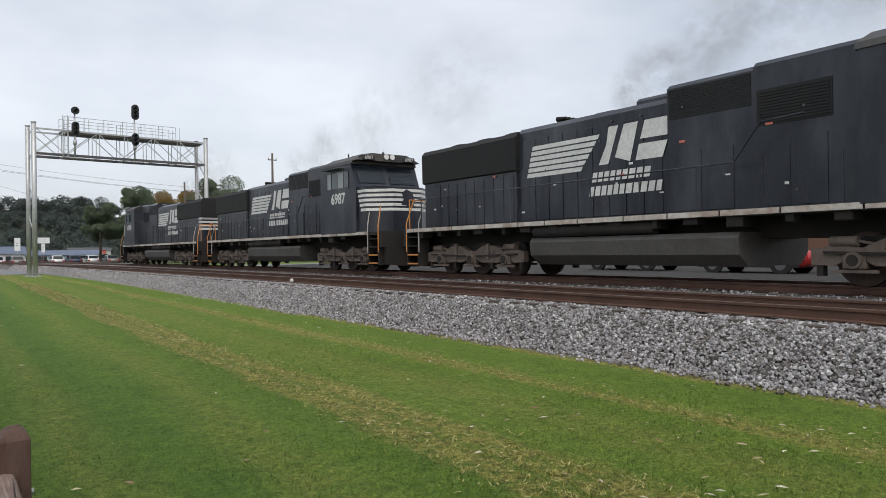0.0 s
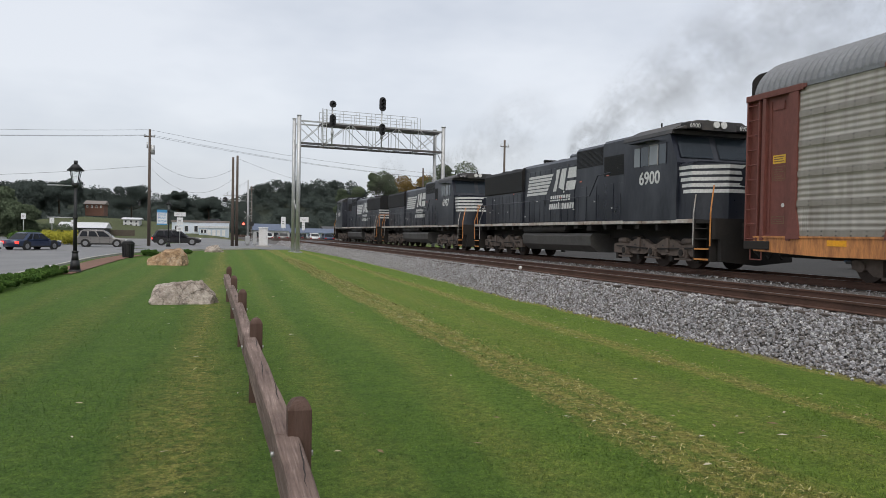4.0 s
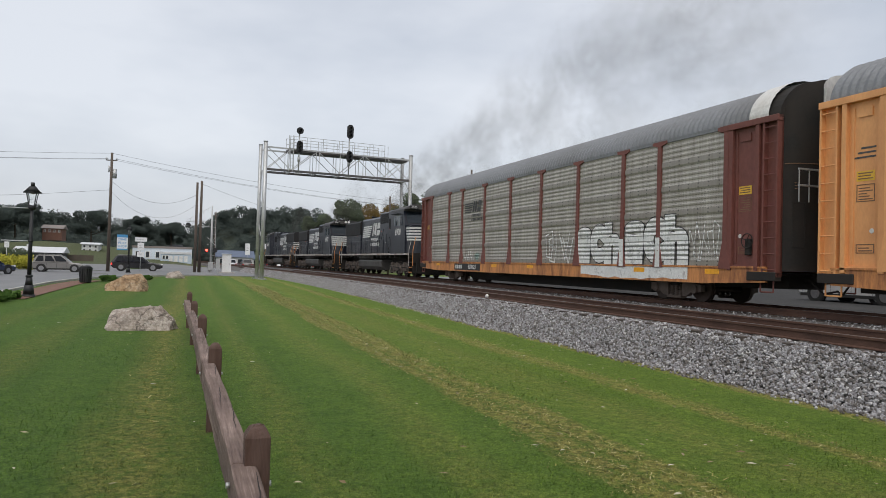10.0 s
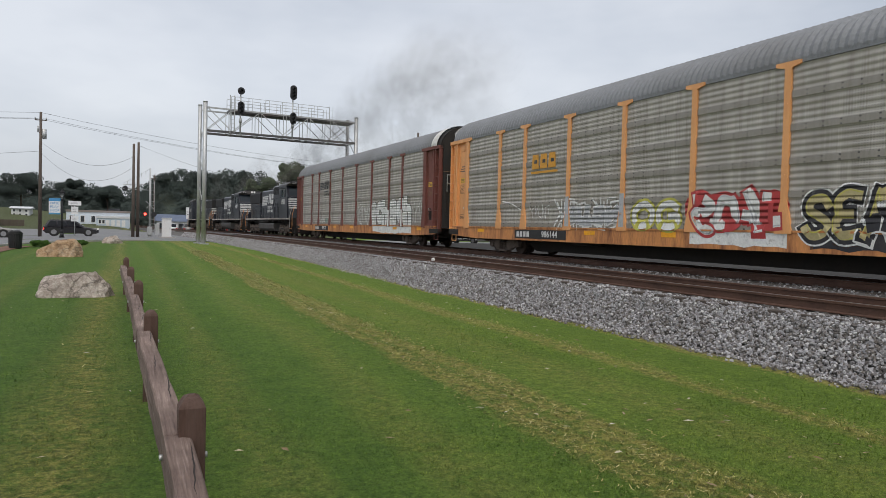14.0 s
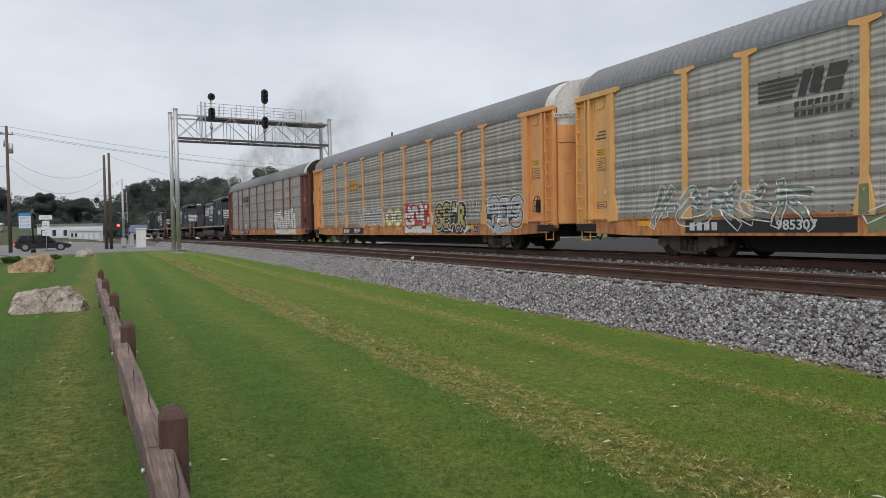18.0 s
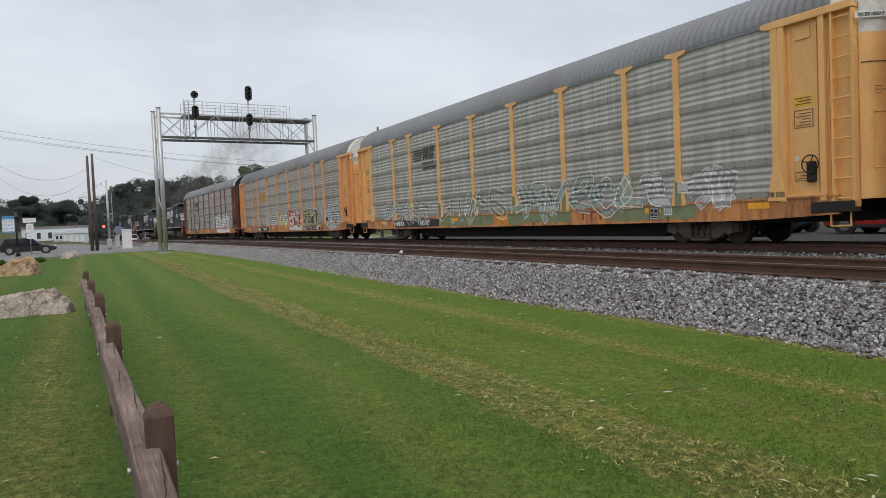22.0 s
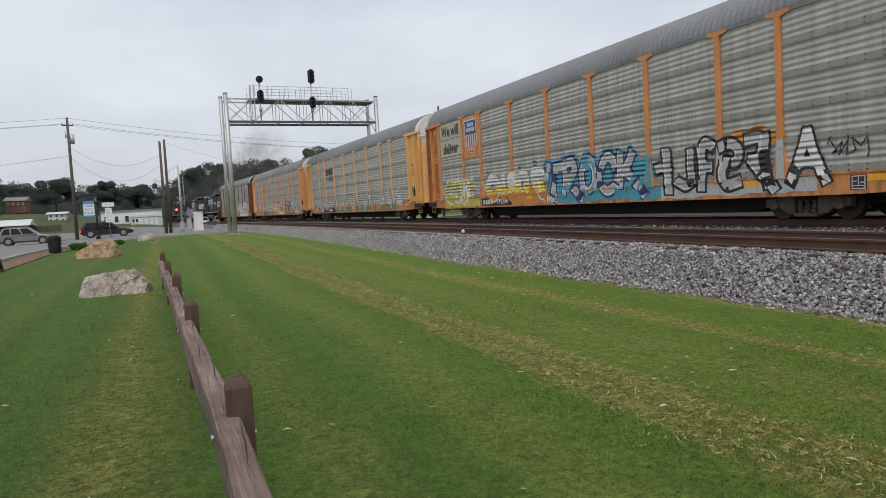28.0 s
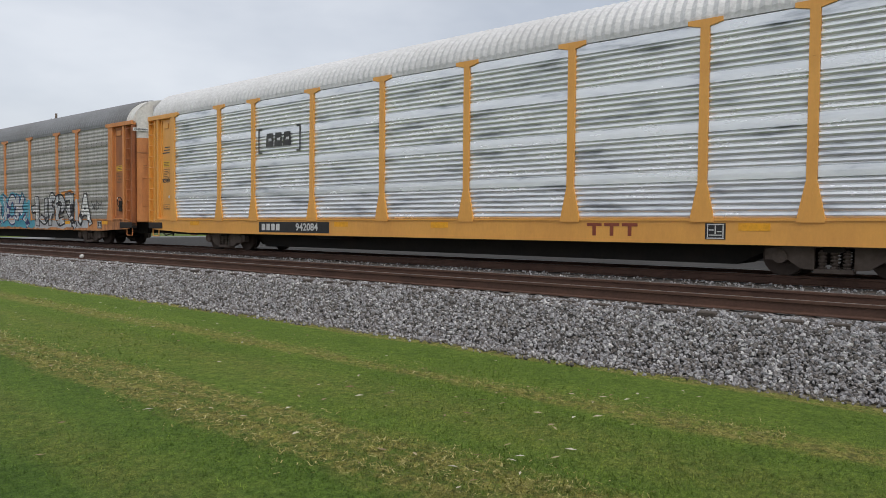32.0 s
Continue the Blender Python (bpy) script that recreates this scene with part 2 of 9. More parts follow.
# darker asphalt copy: the shade seen beneath the train is put into its colour
M_ASPHALT_SHADED = paint("shaded_asphalt", (0.048, 0.047, 0.046), 0.95, 0, (0.08, 0.077, 0.074), 0.5, 60, 0.25, 0.3)
M_ASPHALT_SHADED.node_tree.nodes["Principled BSDF"].inputs["Specular IOR Level"].default_value = 0.08
M_CONCRETE = paint("concrete", (0.42, 0.40, 0.37), 0.85, 0, (0.22, 0.2, 0.17), 0.5, 25, 0.6, 0.25)
M_MULCH = paint("brown_brick_walk", (0.17, 0.085, 0.055), 0.9, 0, (0.1, 0.06, 0.04), 0.5, 40, 1.0, 0.4)
M_GALV = paint("galvanised_steel", (0.50, 0.51, 0.51), 0.5, 0.6, (0.33, 0.31, 0.28), 0.35, 14, 0.7, 0.05, (1, 1, 0.3))
M_STEEL_DARK = paint("dark_steel", (0.10, 0.10, 0.105), 0.55, 0.5, (0.2, 0.14, 0.1), 0.4, 14, 1.2, 0.05)
M_BLACK = paint("black_paint", (0.012, 0.012, 0.014), 0.45, 0, (0.05, 0.045, 0.04), 0.35, 16, 1.0, 0.05)


def timber_material():
    """Grey-brown weathered timber: long grain, dark checks, paler worn edges."""
    m, n, l, b = nodes_of("weathered_timber")
    co = n.new("ShaderNodeTexCoord")
    grains = []
    for sx, sy, detail in ((34, 1.0, 5), (90, 3.0, 4), (2.5, 1.2, 5)):
        mp = n.new("ShaderNodeMapping")
        mp.inputs["Scale"].default_value = (sx, sy, sx)
        l.new(co.outputs["Object"], mp.inputs["Vector"])
        grains.append(noise_node(n, l, mp.outputs["Vector"], 1.0, detail, 0.65))
    mixed = math_node(n, l, "ADD", math_node(n, l, "MULTIPLY", grains[0], 0.6), math_node(n, l, "MULTIPLY", grains[1], 0.4))
    base = ramp_node(n, l, mixed, [(0.30, (0.040, 0.025, 0.020)), (0.37, (0.115, 0.078, 0.064)), (0.56, (0.205, 0.152, 0.128)), (0.68, (0.36, 0.29, 0.255))])
    tint = ramp_node(n, l, grains[2], [(0.35, (0.62, 0.55, 0.52)), (0.65, (1.30, 1.27, 1.25))])
    base = mix_node(n, l, 1.0, base, tint, "MULTIPLY")
    l.new(base, b.inputs["Base Color"])
    b.inputs["Roughness"].default_value = 0.9
    bump_node(n, l, b, mixed, 1.0, 0.03)
    return m


M_TIMBER = timber_material()
M_POST = paint("brown_stained_post", (0.085, 0.045, 0.032), 0.85, 0, (0.17, 0.12, 0.1), 0.5, 14, 1.5, 0.8, (8, 8, 1))


def rock_material(name, stops, stain):
    """Broken stone: blotches, dark stains and fine cracks."""
    m, n, l, b = nodes_of(name)
    co = n.new("ShaderNodeTexCoord")
    v = co.outputs["Object"]
    broad = noise_node(n, l, v, 2.6, 6, 0.7)
    fine = noise_node(n, l, v, 24, 6, 0.75)
    bend_by = n.new("ShaderNodeVectorMath")
    bend_by.operation = "ADD"
    wob = n.new("ShaderNodeTexNoise")
    wob.inputs["Scale"].default_value, wob.inputs["Detail"].default_value = 3.5, 4.0
    l.new(v, wob.inputs["Vector"])
    sc = n.new("ShaderNodeVectorMath")
    sc.operation = "SCALE"
    sc.inputs["Scale"].default_value = 0.55
    l.new(wob.outputs["Color"], sc.inputs[0])
    l.new(v, bend_by.inputs[0])
    l.new(sc.outputs["Vector"], bend_by.inputs[1])
    vor = n.new("ShaderNodeTexVoronoi")
    vor.feature = "DISTANCE_TO_EDGE"
    vor.inputs["Scale"].default_value = 1.7
    l.new(bend_by.outputs["Vector"], vor.inputs["Vector"])
    base = ramp_node(n, l, math_node(n, l, "ADD", math_node(n, l, "MULTIPLY", broad, 0.65), math_node(n, l, "MULTIPLY", fine, 0.35)), stops)
    mask = ramp_node(n, l, noise_node(n, l, v, 4.2, 6, 0.75), [(0.46, (0, 0, 0)), (0.60, (1, 1, 1))])
    base = mix_node(n, l, math_node(n, l, "MULTIPLY", mask, 0.55), base, stain)
    crack = ramp_node(n, l, vor.outputs["Distance"], [(0.0, (1, 1, 1)), (0.035, (0, 0, 0))])
    base = mix_node(n, l, math_node(n, l, "MULTIPLY", crack, 0.5), base, (0.045, 0.037, 0.03))
    l.new(base, b.inputs["Base Color"])
    b.inputs["Roughness"].default_value = 0.92
    height = math_node(n, l, "SUBTRACT", fine, math_node(n, l, "MULTIPLY", crack, 0.5))
    bump_node(n, l, b, height, 1.0, 0.05)
    return m


M_ROCK = rock_material("pale_boulder", [(0.36, (0.25, 0.20, 0.16)), (0.5, (0.50, 0.43, 0.37)), (0.62, (0.68, 0.62, 0.55))], (0.17, 0.13, 0.105))
M_ROCK_TAN = rock_material("tan_boulder", [(0.36, (0.25, 0.14, 0.07)), (0.5, (0.46, 0.31, 0.18)), (0.64, (0.62, 0.52, 0.40))], (0.17, 0.105, 0.06))
M_POLE = paint("old_pole_wood", (0.11, 0.085, 0.068), 0.9, 0, (0.06, 0.05, 0.045), 0.6, 12, 0.7, 0.4, (5, 5, 0.6))
M_WHITE = paint("white_paint", (0.74, 0.74, 0.73), 0.5, 0, (0.42, 0.38, 0.33), 0.3, 12, 1.0, 0.05)


# ---- mesh helpers ----
def part(name, bm, material, parent=None, label=""):
    me = bpy.data.meshes.new(name)
    bm.normal_update()
    bm.to_mesh(me)
    bm.free()
    for mt in (material if isinstance(material, (list, tuple)) else [material]):
        me.materials.append(mt)
    ob = new(name, me)
    ob.parent = parent
    if label:
        ob["label"] = label
    return ob


def empty(name, label, category, group="", kind=""):
    ob = new(name)
    ob.empty_display_size = 0.2
    return tagged(ob, label, category, group, kind)


def share(name, ob, parent, m=None):
    """Another object on the mesh of ob."""
    o = new(name, ob.data)
    o.parent = parent
    if m is not None:
        o.matrix_basis = m
    return o


def box(bm, x0, x1, y0, y1, z0, z1, mi=0, bevel=0.0):
    g = bmesh.ops.create_cube(bm, size=1.0)
    for v in g["verts"]:
        v.co = Vector((x0 + (v.co.x + 0.5) * (x1 - x0), y0 + (v.co.y + 0.5) * (y1 - y0), z0 + (v.co.z + 0.5) * (z1 - z0)))
    fs = {f for v in g["verts"] for f in v.link_faces}
    for f in fs:
        f.material_index = mi
    if bevel:
        es = {e for v in g["verts"] for e in v.link_edges}
        bmesh.ops.bevel(bm, geom=list(es), offset=bevel, segments=1, affect="EDGES", material=-1)
    return bm


def rod(bm, a, b, r, seg=8, r2=None, mi=0, caps=True):
    a, b = Vector(a), Vector(b)
    d = b - a
    g = bmesh.ops.create_cone(bm, cap_ends=caps, segments=seg, radius1=r, radius2=r if r2 is None else r2, depth=d.length,
                              matrix=Matrix.Translation((a + b) / 2) @ d.to_track_quat("Z", "Y").to_matrix().to_4x4())
    for f in {f for v in g["verts"] for f in v.link_faces}:
        f.material_index = mi
        f.smooth = len(f.verts) == 4 and seg > 6
    return bm


def beam(bm, a, b, w, h=None, mi=0):
    """A square bar from a to b."""
    h = h or w
    a, b = Vector(a), Vector(b)
    d = b - a
    m = Matrix.Translation((a + b) / 2) @ d.to_track_quat("Z", "Y").to_matrix().to_4x4() @ Matrix.Diagonal((w, h, d.length, 1))
    g = bmesh.ops.create_cube(bm, size=1.0, matrix=m)
    for f in {f for v in g["verts"] for f in v.link_faces}:
        f.material_index = mi
    return bm


def prism(bm, pts, a, b, axis="y", mi=0, smooth_side=False):
    """A closed outline of (u, v) pairs pulled from a to b along an axis: y takes (x, z), x takes (y, z), z takes (x, y)."""
    def at(u, v, w):
        return {"y": (u, w, v), "x": (w, u, v), "z": (u, v, w)}[axis]
    va = [bm.verts.new(at(u, v, a)) for u, v in pts]
    vb = [bm.verts.new(at(u, v, b)) for u, v in pts]
    fs = [bm.faces.new(va), bm.faces.new(vb[::-1])]
    k = len(pts)
    for i in range(k):
        f = bm.faces.new((va[i], vb[i], vb[(i + 1) % k], va[(i + 1) % k]))
        f.smooth = smooth_side
        fs.append(f)
    for f in fs:
        f.material_index = mi
    bmesh.ops.recalc_face_normals(bm, faces=fs)
    return bm


def sheet(name, verts, faces, material, parent=None, smooth_faces=False):
    me = bpy.data.meshes.new(name)
    me.from_pydata(verts, [], faces)
    me.update()
    if smooth_faces:
        me.polygons.foreach_set("use_smooth", [True] * len(me.polygons))
    for mt in (material if isinstance(material, (list, tuple)) else [material]):
        me.materials.append(mt)
    ob = new(name, me)
    ob.parent = parent
    return ob


def B():
    return bmesh.new()


# ---- ground, ballast and rails ----
def build_ground():
    xs = [-2500, -900, -400, -200, -120, -80, -60, -45, -35, -28, -22] + [-18 + i for i in range(0, 39)] + [22, 25, 30, 40, 60, 90, 140, 250, 500, 1000, 2500]
    ys = [-2500, -900, -300, -120, -60, -40, -25] + [-15 + i for i in range(0, 91)] + [78, 82, 90, 100, 115, 130, 160, 200, 260, 350, 500, 800, 1400, 2800]
    vs, fs = [], []
    for y in ys:
        for x in xs:
            u = 0.02 * noise.noise((x * 0.35, y * 0.35, 0)) if abs(x) < 20 and y < 76 else 0
            vs.append((x, y, lawn(x, y) + u))
    k = len(xs)
    for j in range(len(ys) - 1):
        for i in range(k - 1):
            fs.append((j * k + i, j * k + i + 1, (j + 1) * k + i + 1, (j + 1) * k + i))
    tagged(sheet("ground", vs, fs, M_LAWN, smooth_faces=True), "mown green lawn with strips of dry clippings", "ground", kind="structure")


build_ground()
YS = [-70, -50, -35] + [-25 + 2.5 * i for i in range(0, 60)] + [130, 145, 160, 180, 200, 230]


def along(name, outline, ys, material, parent=None):
    """An outline of (x, z) pairs laid along the bent line."""
    vs, fs = [], []
    k = len(outline)
    for y in ys:
        for x, z in outline:
            vs.append((x + bend(y), y, z))
    for j in range(len(ys) - 1):
        for i in range(k):
            a, b2 = j * k + i, j * k + (i + 1) % k
            fs.append((a, b2, b2 + k, a + k))
    fs.append(tuple(range(k))[::-1])
    fs.append(tuple(range((len(ys) - 1) * k, len(ys) * k)))
    return sheet(name, vs, fs, material, parent)


def build_track():
    bed = along("ballast_bed", [(8.06, -0.90), (8.72, -0.27), (8.95, -0.195), (11.4, -0.195), (12.55, -0.30), (13.8, -0.195), (16.4, -0.195), (17.6, -0.7), (17.6, -1.6), (8.06, -1.6)], YS, M_BED)
    tagged(bed, "grey crushed stone bed under the two tracks", "ballast", kind="structure")
    head = [(-0.068, -0.171), (0.068, -0.171), (0.068, -0.155), (0.012, -0.140), (0.009, -0.045), (0.035, -0.036), (0.036, -0.004), (0.028, 0.0), (-0.028, 0.0), (-0.036, -0.004), (-0.035, -0.036), (-0.009, -0.045), (-0.012, -0.140), (-0.068, -0.155)]
    for cx, nm in ((NEAR_TRACK, "near"), (FAR_TRACK, "far")):
        tr = empty("railway_track", "rusty steel rails on wooden ties in ballast", "railway track", "the two tracks")
        for s in (-1, 1):
            r = along("rail", [(cx + s * GAUGE + x, z) for x, z in head], YS, M_RAIL, tr)
            top = along("running_surface", [(cx + s * GAUGE + x, z) for x, z in ((-0.030, 0.0015), (0.030, 0.0015), (0.026, 0.004), (-0.026, 0.004))], YS, M_RAILTOP, r)
            top["label"] = "worn brighter railhead"
        bm = B()
        box(bm, -1.30, 1.30, -0.115, 0.115, -0.345, -0.172, bevel=0.012)
        first = part("tie", bm, M_TIE, tr)
        y, i = -24.0, 0
        rng = random.Random(5)
        while y < 124:
            near = y < 100 if cx == NEAR_TRACK else y < 40
            m = pose(cx + bend(y) + rng.uniform(-0.05, 0.05), y, rng.uniform(-0.012, 0.006), 0, 0, rng.uniform(-1.2, 1.2) + math.degrees(math.atan(2 * BEND * max(y, 0))))
            if near:
                ob = first if i == 0 else share("tie", first, tr)
                ob.matrix_basis = m
            i += 1
            y += 0.5 + rng.uniform(-0.03, 0.03)
    # loose stones on the shoulder and between the tracks
    rng = np.random.RandomState(3)
    octa = np.array([(1, 0, 0), (-1, 0, 0), (0, 1, 0), (0, -1, 0), (0, 0, 1), (0, 0, -1)], float)
    tri = [(0, 2, 4), (2, 1, 4), (1, 3, 4), (3, 0, 4), (2, 0, 5), (1, 2, 5), (3, 1, 5), (0, 3, 5)]
    n = 145000
    y = -2 + 92 * rng.rand(n) ** 1.6
    lane = rng.rand(n)
    x = np.where(lane < 0.80, 7.88 + 1.12 * rng.rand(n) ** 0.92, np.where(lane < 0.9, 9.45 + 1.3 * rng.rand(n), 11.0 + 3.2 * rng.rand(n)))
    z = np.interp(x, [7.6, 8.06, 8.72, 8.95, 11.4, 12.55, 13.8], [-0.85, -0.84, -0.27, -0.195, -0.195, -0.30, -0.195])
    r = (0.013 + 0.022 * rng.rand(n) ** 1.4) * (1 + 0.009 * np.maximum(y, 0))
    # the foot of the slope wanders, and a few stones have rolled out into the grass
    foot = 7.97 + 0.045 * np.sin(y * 0.9) + 0.03 * np.sin(y * 2.3 + 1) + 0.02 * np.sin(y * 5.1)
    rolled = rng.rand(n) < 0.02
    x = np.where(rolled & (x < 8.9), foot - 0.28 * rng.rand(n) ** 1.6, x)
    z = np.where(x < 8.06, -0.845, z)
    z[(x < foot) & ~rolled] -= 0.5
    z += rng.rand(n) * 0.03
    jit = octa[None] * (0.75 + 0.5 * rng.rand(n, 6, 1)) + 0.25 * (rng.rand(n, 6, 3) - 0.5)
    ax = rng.rand(n, 3, 3) - 0.5
    q, _ = np.linalg.qr(ax)
    pts = np.einsum("nij,nkj->nki", q, jit * r[:, None, None]) + np.stack([x - BEND * np.maximum(y, 0) ** 2, y, z], -1)[:, None, :]
    vs = pts.reshape(-1, 3)
    fs = (np.arange(n)[:, None, None] * 6 + np.array(tri)[None]).reshape(-1, 3)
    st = sheet("ballast_stones", vs.tolist(), fs.tolist(), M_BALLAST)
    tagged(st, "loose grey crushed stones on the track shoulder", "ballast", kind="stuff")


build_track()

# ---- the autoracks ----
CAR_PITCH, CAR_LONG = 28.5, 27.24
POSTS = [1.75, 4.60, 6.50, 9.35, 12.20, 15.04, 17.89, 20.74, 22.64, 25.49]


def rack_panel_material(name, stops, rough, metal, holes, soot):
    """Corrugated side sheet: dull zinc with rows of punched slots and soot that runs down it."""
    m, n, l, b = nodes_of(name)
    co = n.new("ShaderNodeTexCoord")
    v = co.outputs["Object"]
    sep = n.new("ShaderNodeSeparateXYZ")
    l.new(v, sep.inputs["Vector"])
    mp = n.new("ShaderNodeMapping")
    mp.inputs["Scale"].default_value = (1, 1.6, 0.45)
    l.new(v, mp.inputs["Vector"])
    mz = n.new("ShaderNodeMapping")
    mz.inputs["Scale"].default_value = (1, 0.05, 1.5)
    l.new(v, mz.inputs["Vector"])
    broad = noise_node(n, l, mp.outputs["Vector"], 1.1, 6, 0.65)
    fine = noise_node(n, l, v, 22, 4, 0.7)
    sheets = noise_node(n, l, mz.outputs["Vector"], 1.6, 2, 0.5)
    base = ramp_node(n, l, math_node(n, l, "ADD", math_node(n, l, "MULTIPLY", broad, 0.6), math_node(n, l, "MULTIPLY", sheets, 0.4)), stops)
    base = mix_node(n, l, 0.35, base, ramp_node(n, l, fine, [(0.3, (0.6, 0.6, 0.6)), (0.7, (1, 1, 1))]), "MULTIPLY")
    my0 = n.new("ShaderNodeMapping")
    my0.inputs["Scale"].default_value = (0.0, 5.0, 0.16)
    l.new(v, my0.inputs["Vector"])
    base = mix_node(n, l, 1.0, base, ramp_node(n, l, noise_node(n, l, my0.outputs["Vector"], 1.0, 5, 0.7), [(0.32, (0.70, 0.69, 0.66)), (0.55, (1.0, 1.0, 1.0)), (0.75, (1.16, 1.16, 1.17))]), "MULTIPLY")
    # cloudy brown stains
    stain = ramp_node(n, l, broad, [(0.50, (0, 0, 0)), (0.72, (1, 1, 1))])
    base = mix_node(n, l, math_node(n, l, "MULTIPLY", stain, soot), base, (0.22, 0.185, 0.145))
    if holes:
        part_of = math_node(n, l, "FRACT", math_node(n, l, "DIVIDE", math_node(n, l, "SUBTRACT", sep.outputs["Z"], 1.06), 0.741))
        joint = math_node(n, l, "LESS_THAN", part_of, 0.205)
        a = math_node(n, l, "SINE", math_node(n, l, "MULTIPLY", sep.outputs["Y"], 2 * math.pi / 0.062))
        c = math_node(n, l, "SINE", math_node(n, l, "MULTIPLY", part_of, 2 * math.pi * 15.1))
        my = n.new("ShaderNodeMapping")
        my.inputs["Scale"].default_value = (0.0, 1.0, 0.12)
        l.new(v, my.inputs["Vector"])
        gap = noise_node(n, l, my.outputs["Vector"], 4.5, 2, 0.6)
        h = math_node(n, l, "MULTIPLY", math_node(n, l, "GREATER_THAN", a, -0.15), math_node(n, l, "GREATER_THAN", c, 0.50))
        h = math_node(n, l, "MULTIPLY", h, ramp_node(n, l, gap, [(0.34, (0.35, 0.35, 0.35)), (0.54, (1, 1, 1))]))
        h = math_node(n, l, "MULTIPLY", h, math_node(n, l, "SUBTRACT", 1.0, joint))
        base = mix_node(n, l, math_node(n, l, "MULTIPLY", h, 0.72), base, (0.05, 0.05, 0.047))
        # flat joints between the rows of sheets, stained brown, with a row of rivets at each edge
        base = mix_node(n, l, math_node(n, l, "MULTIPLY", joint, math_node(n, l, "ADD", math_node(n, l, "MULTIPLY", sheets, 0.9), 0.12)), base, (0.20, 0.18, 0.15))
        edge = math_node(n, l, "GREATER_THAN", math_node(n, l, "ABSOLUTE", math_node(n, l, "SUBTRACT", part_of, 0.100)), 0.050)
        edge = math_node(n, l, "MULTIPLY", edge, math_node(n, l, "LESS_THAN", math_node(n, l, "ABSOLUTE", math_node(n, l, "SUBTRACT", part_of, 0.100)), 0.096))
        dots = math_node(n, l, "GREATER_THAN", math_node(n, l, "SINE", math_node(n, l, "MULTIPLY", sep.outputs["Y"], 2 * math.pi / 0.42)), 0.93)
        base = mix_node(n, l, math_node(n, l, "MULTIPLY", math_node(n, l, "MULTIPLY", edge, dots), 0.85), base, (0.035, 0.032, 0.03))
    l.new(base, b.inputs["Base Color"])
    b.inputs["Metallic"].default_value = metal
    l.new(math_node(n, l, "ADD", math_node(n, l, "MULTIPLY", broad, 0.35), rough - 0.18), b.inputs["Roughness"])
    bump_node(n, l, b, fine, 0.1, 0.01)
    return m


M_ZINC_OLD = rack_panel_material("weathered_zinc_sheet", [(0.3, (0.375, 0.356, 0.314)), (0.5, (0.549, 0.532, 0.493)), (0.7, (0.694, 0.683, 0.650))], 0.40, 0.35, True, 0.65)

M_ZINC_BROWN = rack_panel_material("browned_zinc_sheet", [(0.3, (0.325, 0.293, 0.244)), (0.5, (0.493, 0.459, 0.403)), (0.7, (0.638, 0.610, 0.554))], 0.40, 0.35, True, 0.75)


def bright_zinc():
    """New galvanised sheet: spangled, with cloudy reflections painted as streaks along it."""
    m, n, l, b = nodes_of("bright_zinc_sheet")
    co = n.new("ShaderNodeTexCoord")
    v = co.outputs["Object"]
    mp = n.new("ShaderNodeMapping")
    mp.inputs["Scale"].default_value = (1, 0.38, 2.4)
    l.new(v, mp.inputs["Vector"])
    oi = n.new("ShaderNodeObjectInfo")
    add = n.new("ShaderNodeVectorMath")
    add.operation = "ADD"
    cmb = n.new("ShaderNodeCombineXYZ")
    l.new(math_node(n, l, "MULTIPLY", oi.outputs["Random"], 30.0), cmb.inputs["X"])
    l.new(mp.outputs["Vector"], add.inputs[0])
    l.new(cmb.outputs["Vector"], add.inputs[1])
    cloud = noise_node(n, l, add.outputs["Vector"], 1.5, 5, 0.62)
    fine = noise_node(n, l, v, 60, 3, 0.6)
    # pale and dark reflections go into the base colour here
    base = ramp_node(n, l, cloud, [(0.31, (0.46, 0.48, 0.51)), (0.43, (0.84, 0.86, 0.885)), (0.56, (0.97, 0.98, 0.99))])
    base = mix_node(n, l, 0.25, base, ramp_node(n, l, fine, [(0.3, (0.6, 0.6, 0.6)), (0.7, (1, 1, 1))]), "MULTIPLY")
    l.new(base, b.inputs["Base Color"])
    b.inputs["Metallic"].default_value = 0.60
    l.new(math_node(n, l, "ADD", math_node(n, l, "MULTIPLY", cloud, 0.35), 0.06), b.inputs["Roughness"])
    return m


M_ZINC_NEW = bright_zinc()
M_ROOF_OLD = paint("grey_roof_sheet", (0.230, 0.236, 0.245), 0.55, 0.3, (0.13, 0.125, 0.12), 0.5, 12, 0.5, 0.05)
M_ROOF_NEW = paint("pale_roof_sheet", (0.64, 0.64, 0.64), 0.5, 0.1, (0.38, 0.37, 0.36), 0.4, 12, 0.5, 0.05)
M_UNDER = paint("sooty_underframe_and_dark_inside", (0.016, 0.014, 0.012), 0.9, 0, (0.040, 0.030, 0.024), 0.6, 14, 1.4, 0.15)
M_WHEEL = paint("rusty_wheel_steel", (0.06, 0.042, 0.034), 0.7, 0.4, (0.10, 0.07, 0.05), 0.5, 14, 2, 0.1)
M_TRUCK = paint("grimy_truck_casting", (0.140, 0.108, 0.088), 0.85, 0.0, (0.060, 0.045, 0.036), 0.7, 12, 2, 0.2)
M_REFLECT = paint("amber_reflector", (0.95, 0.42, 0.015), 0.35, 0, (0.5, 0.25, 0.05), 0.3, 12, 2, 0)
M_PLATE_BLACK = paint("black_number_panel", (0.015, 0.015, 0.016), 0.6, 0, (0.06, 0.05, 0.045), 0.4, 10, 1.5, 0)
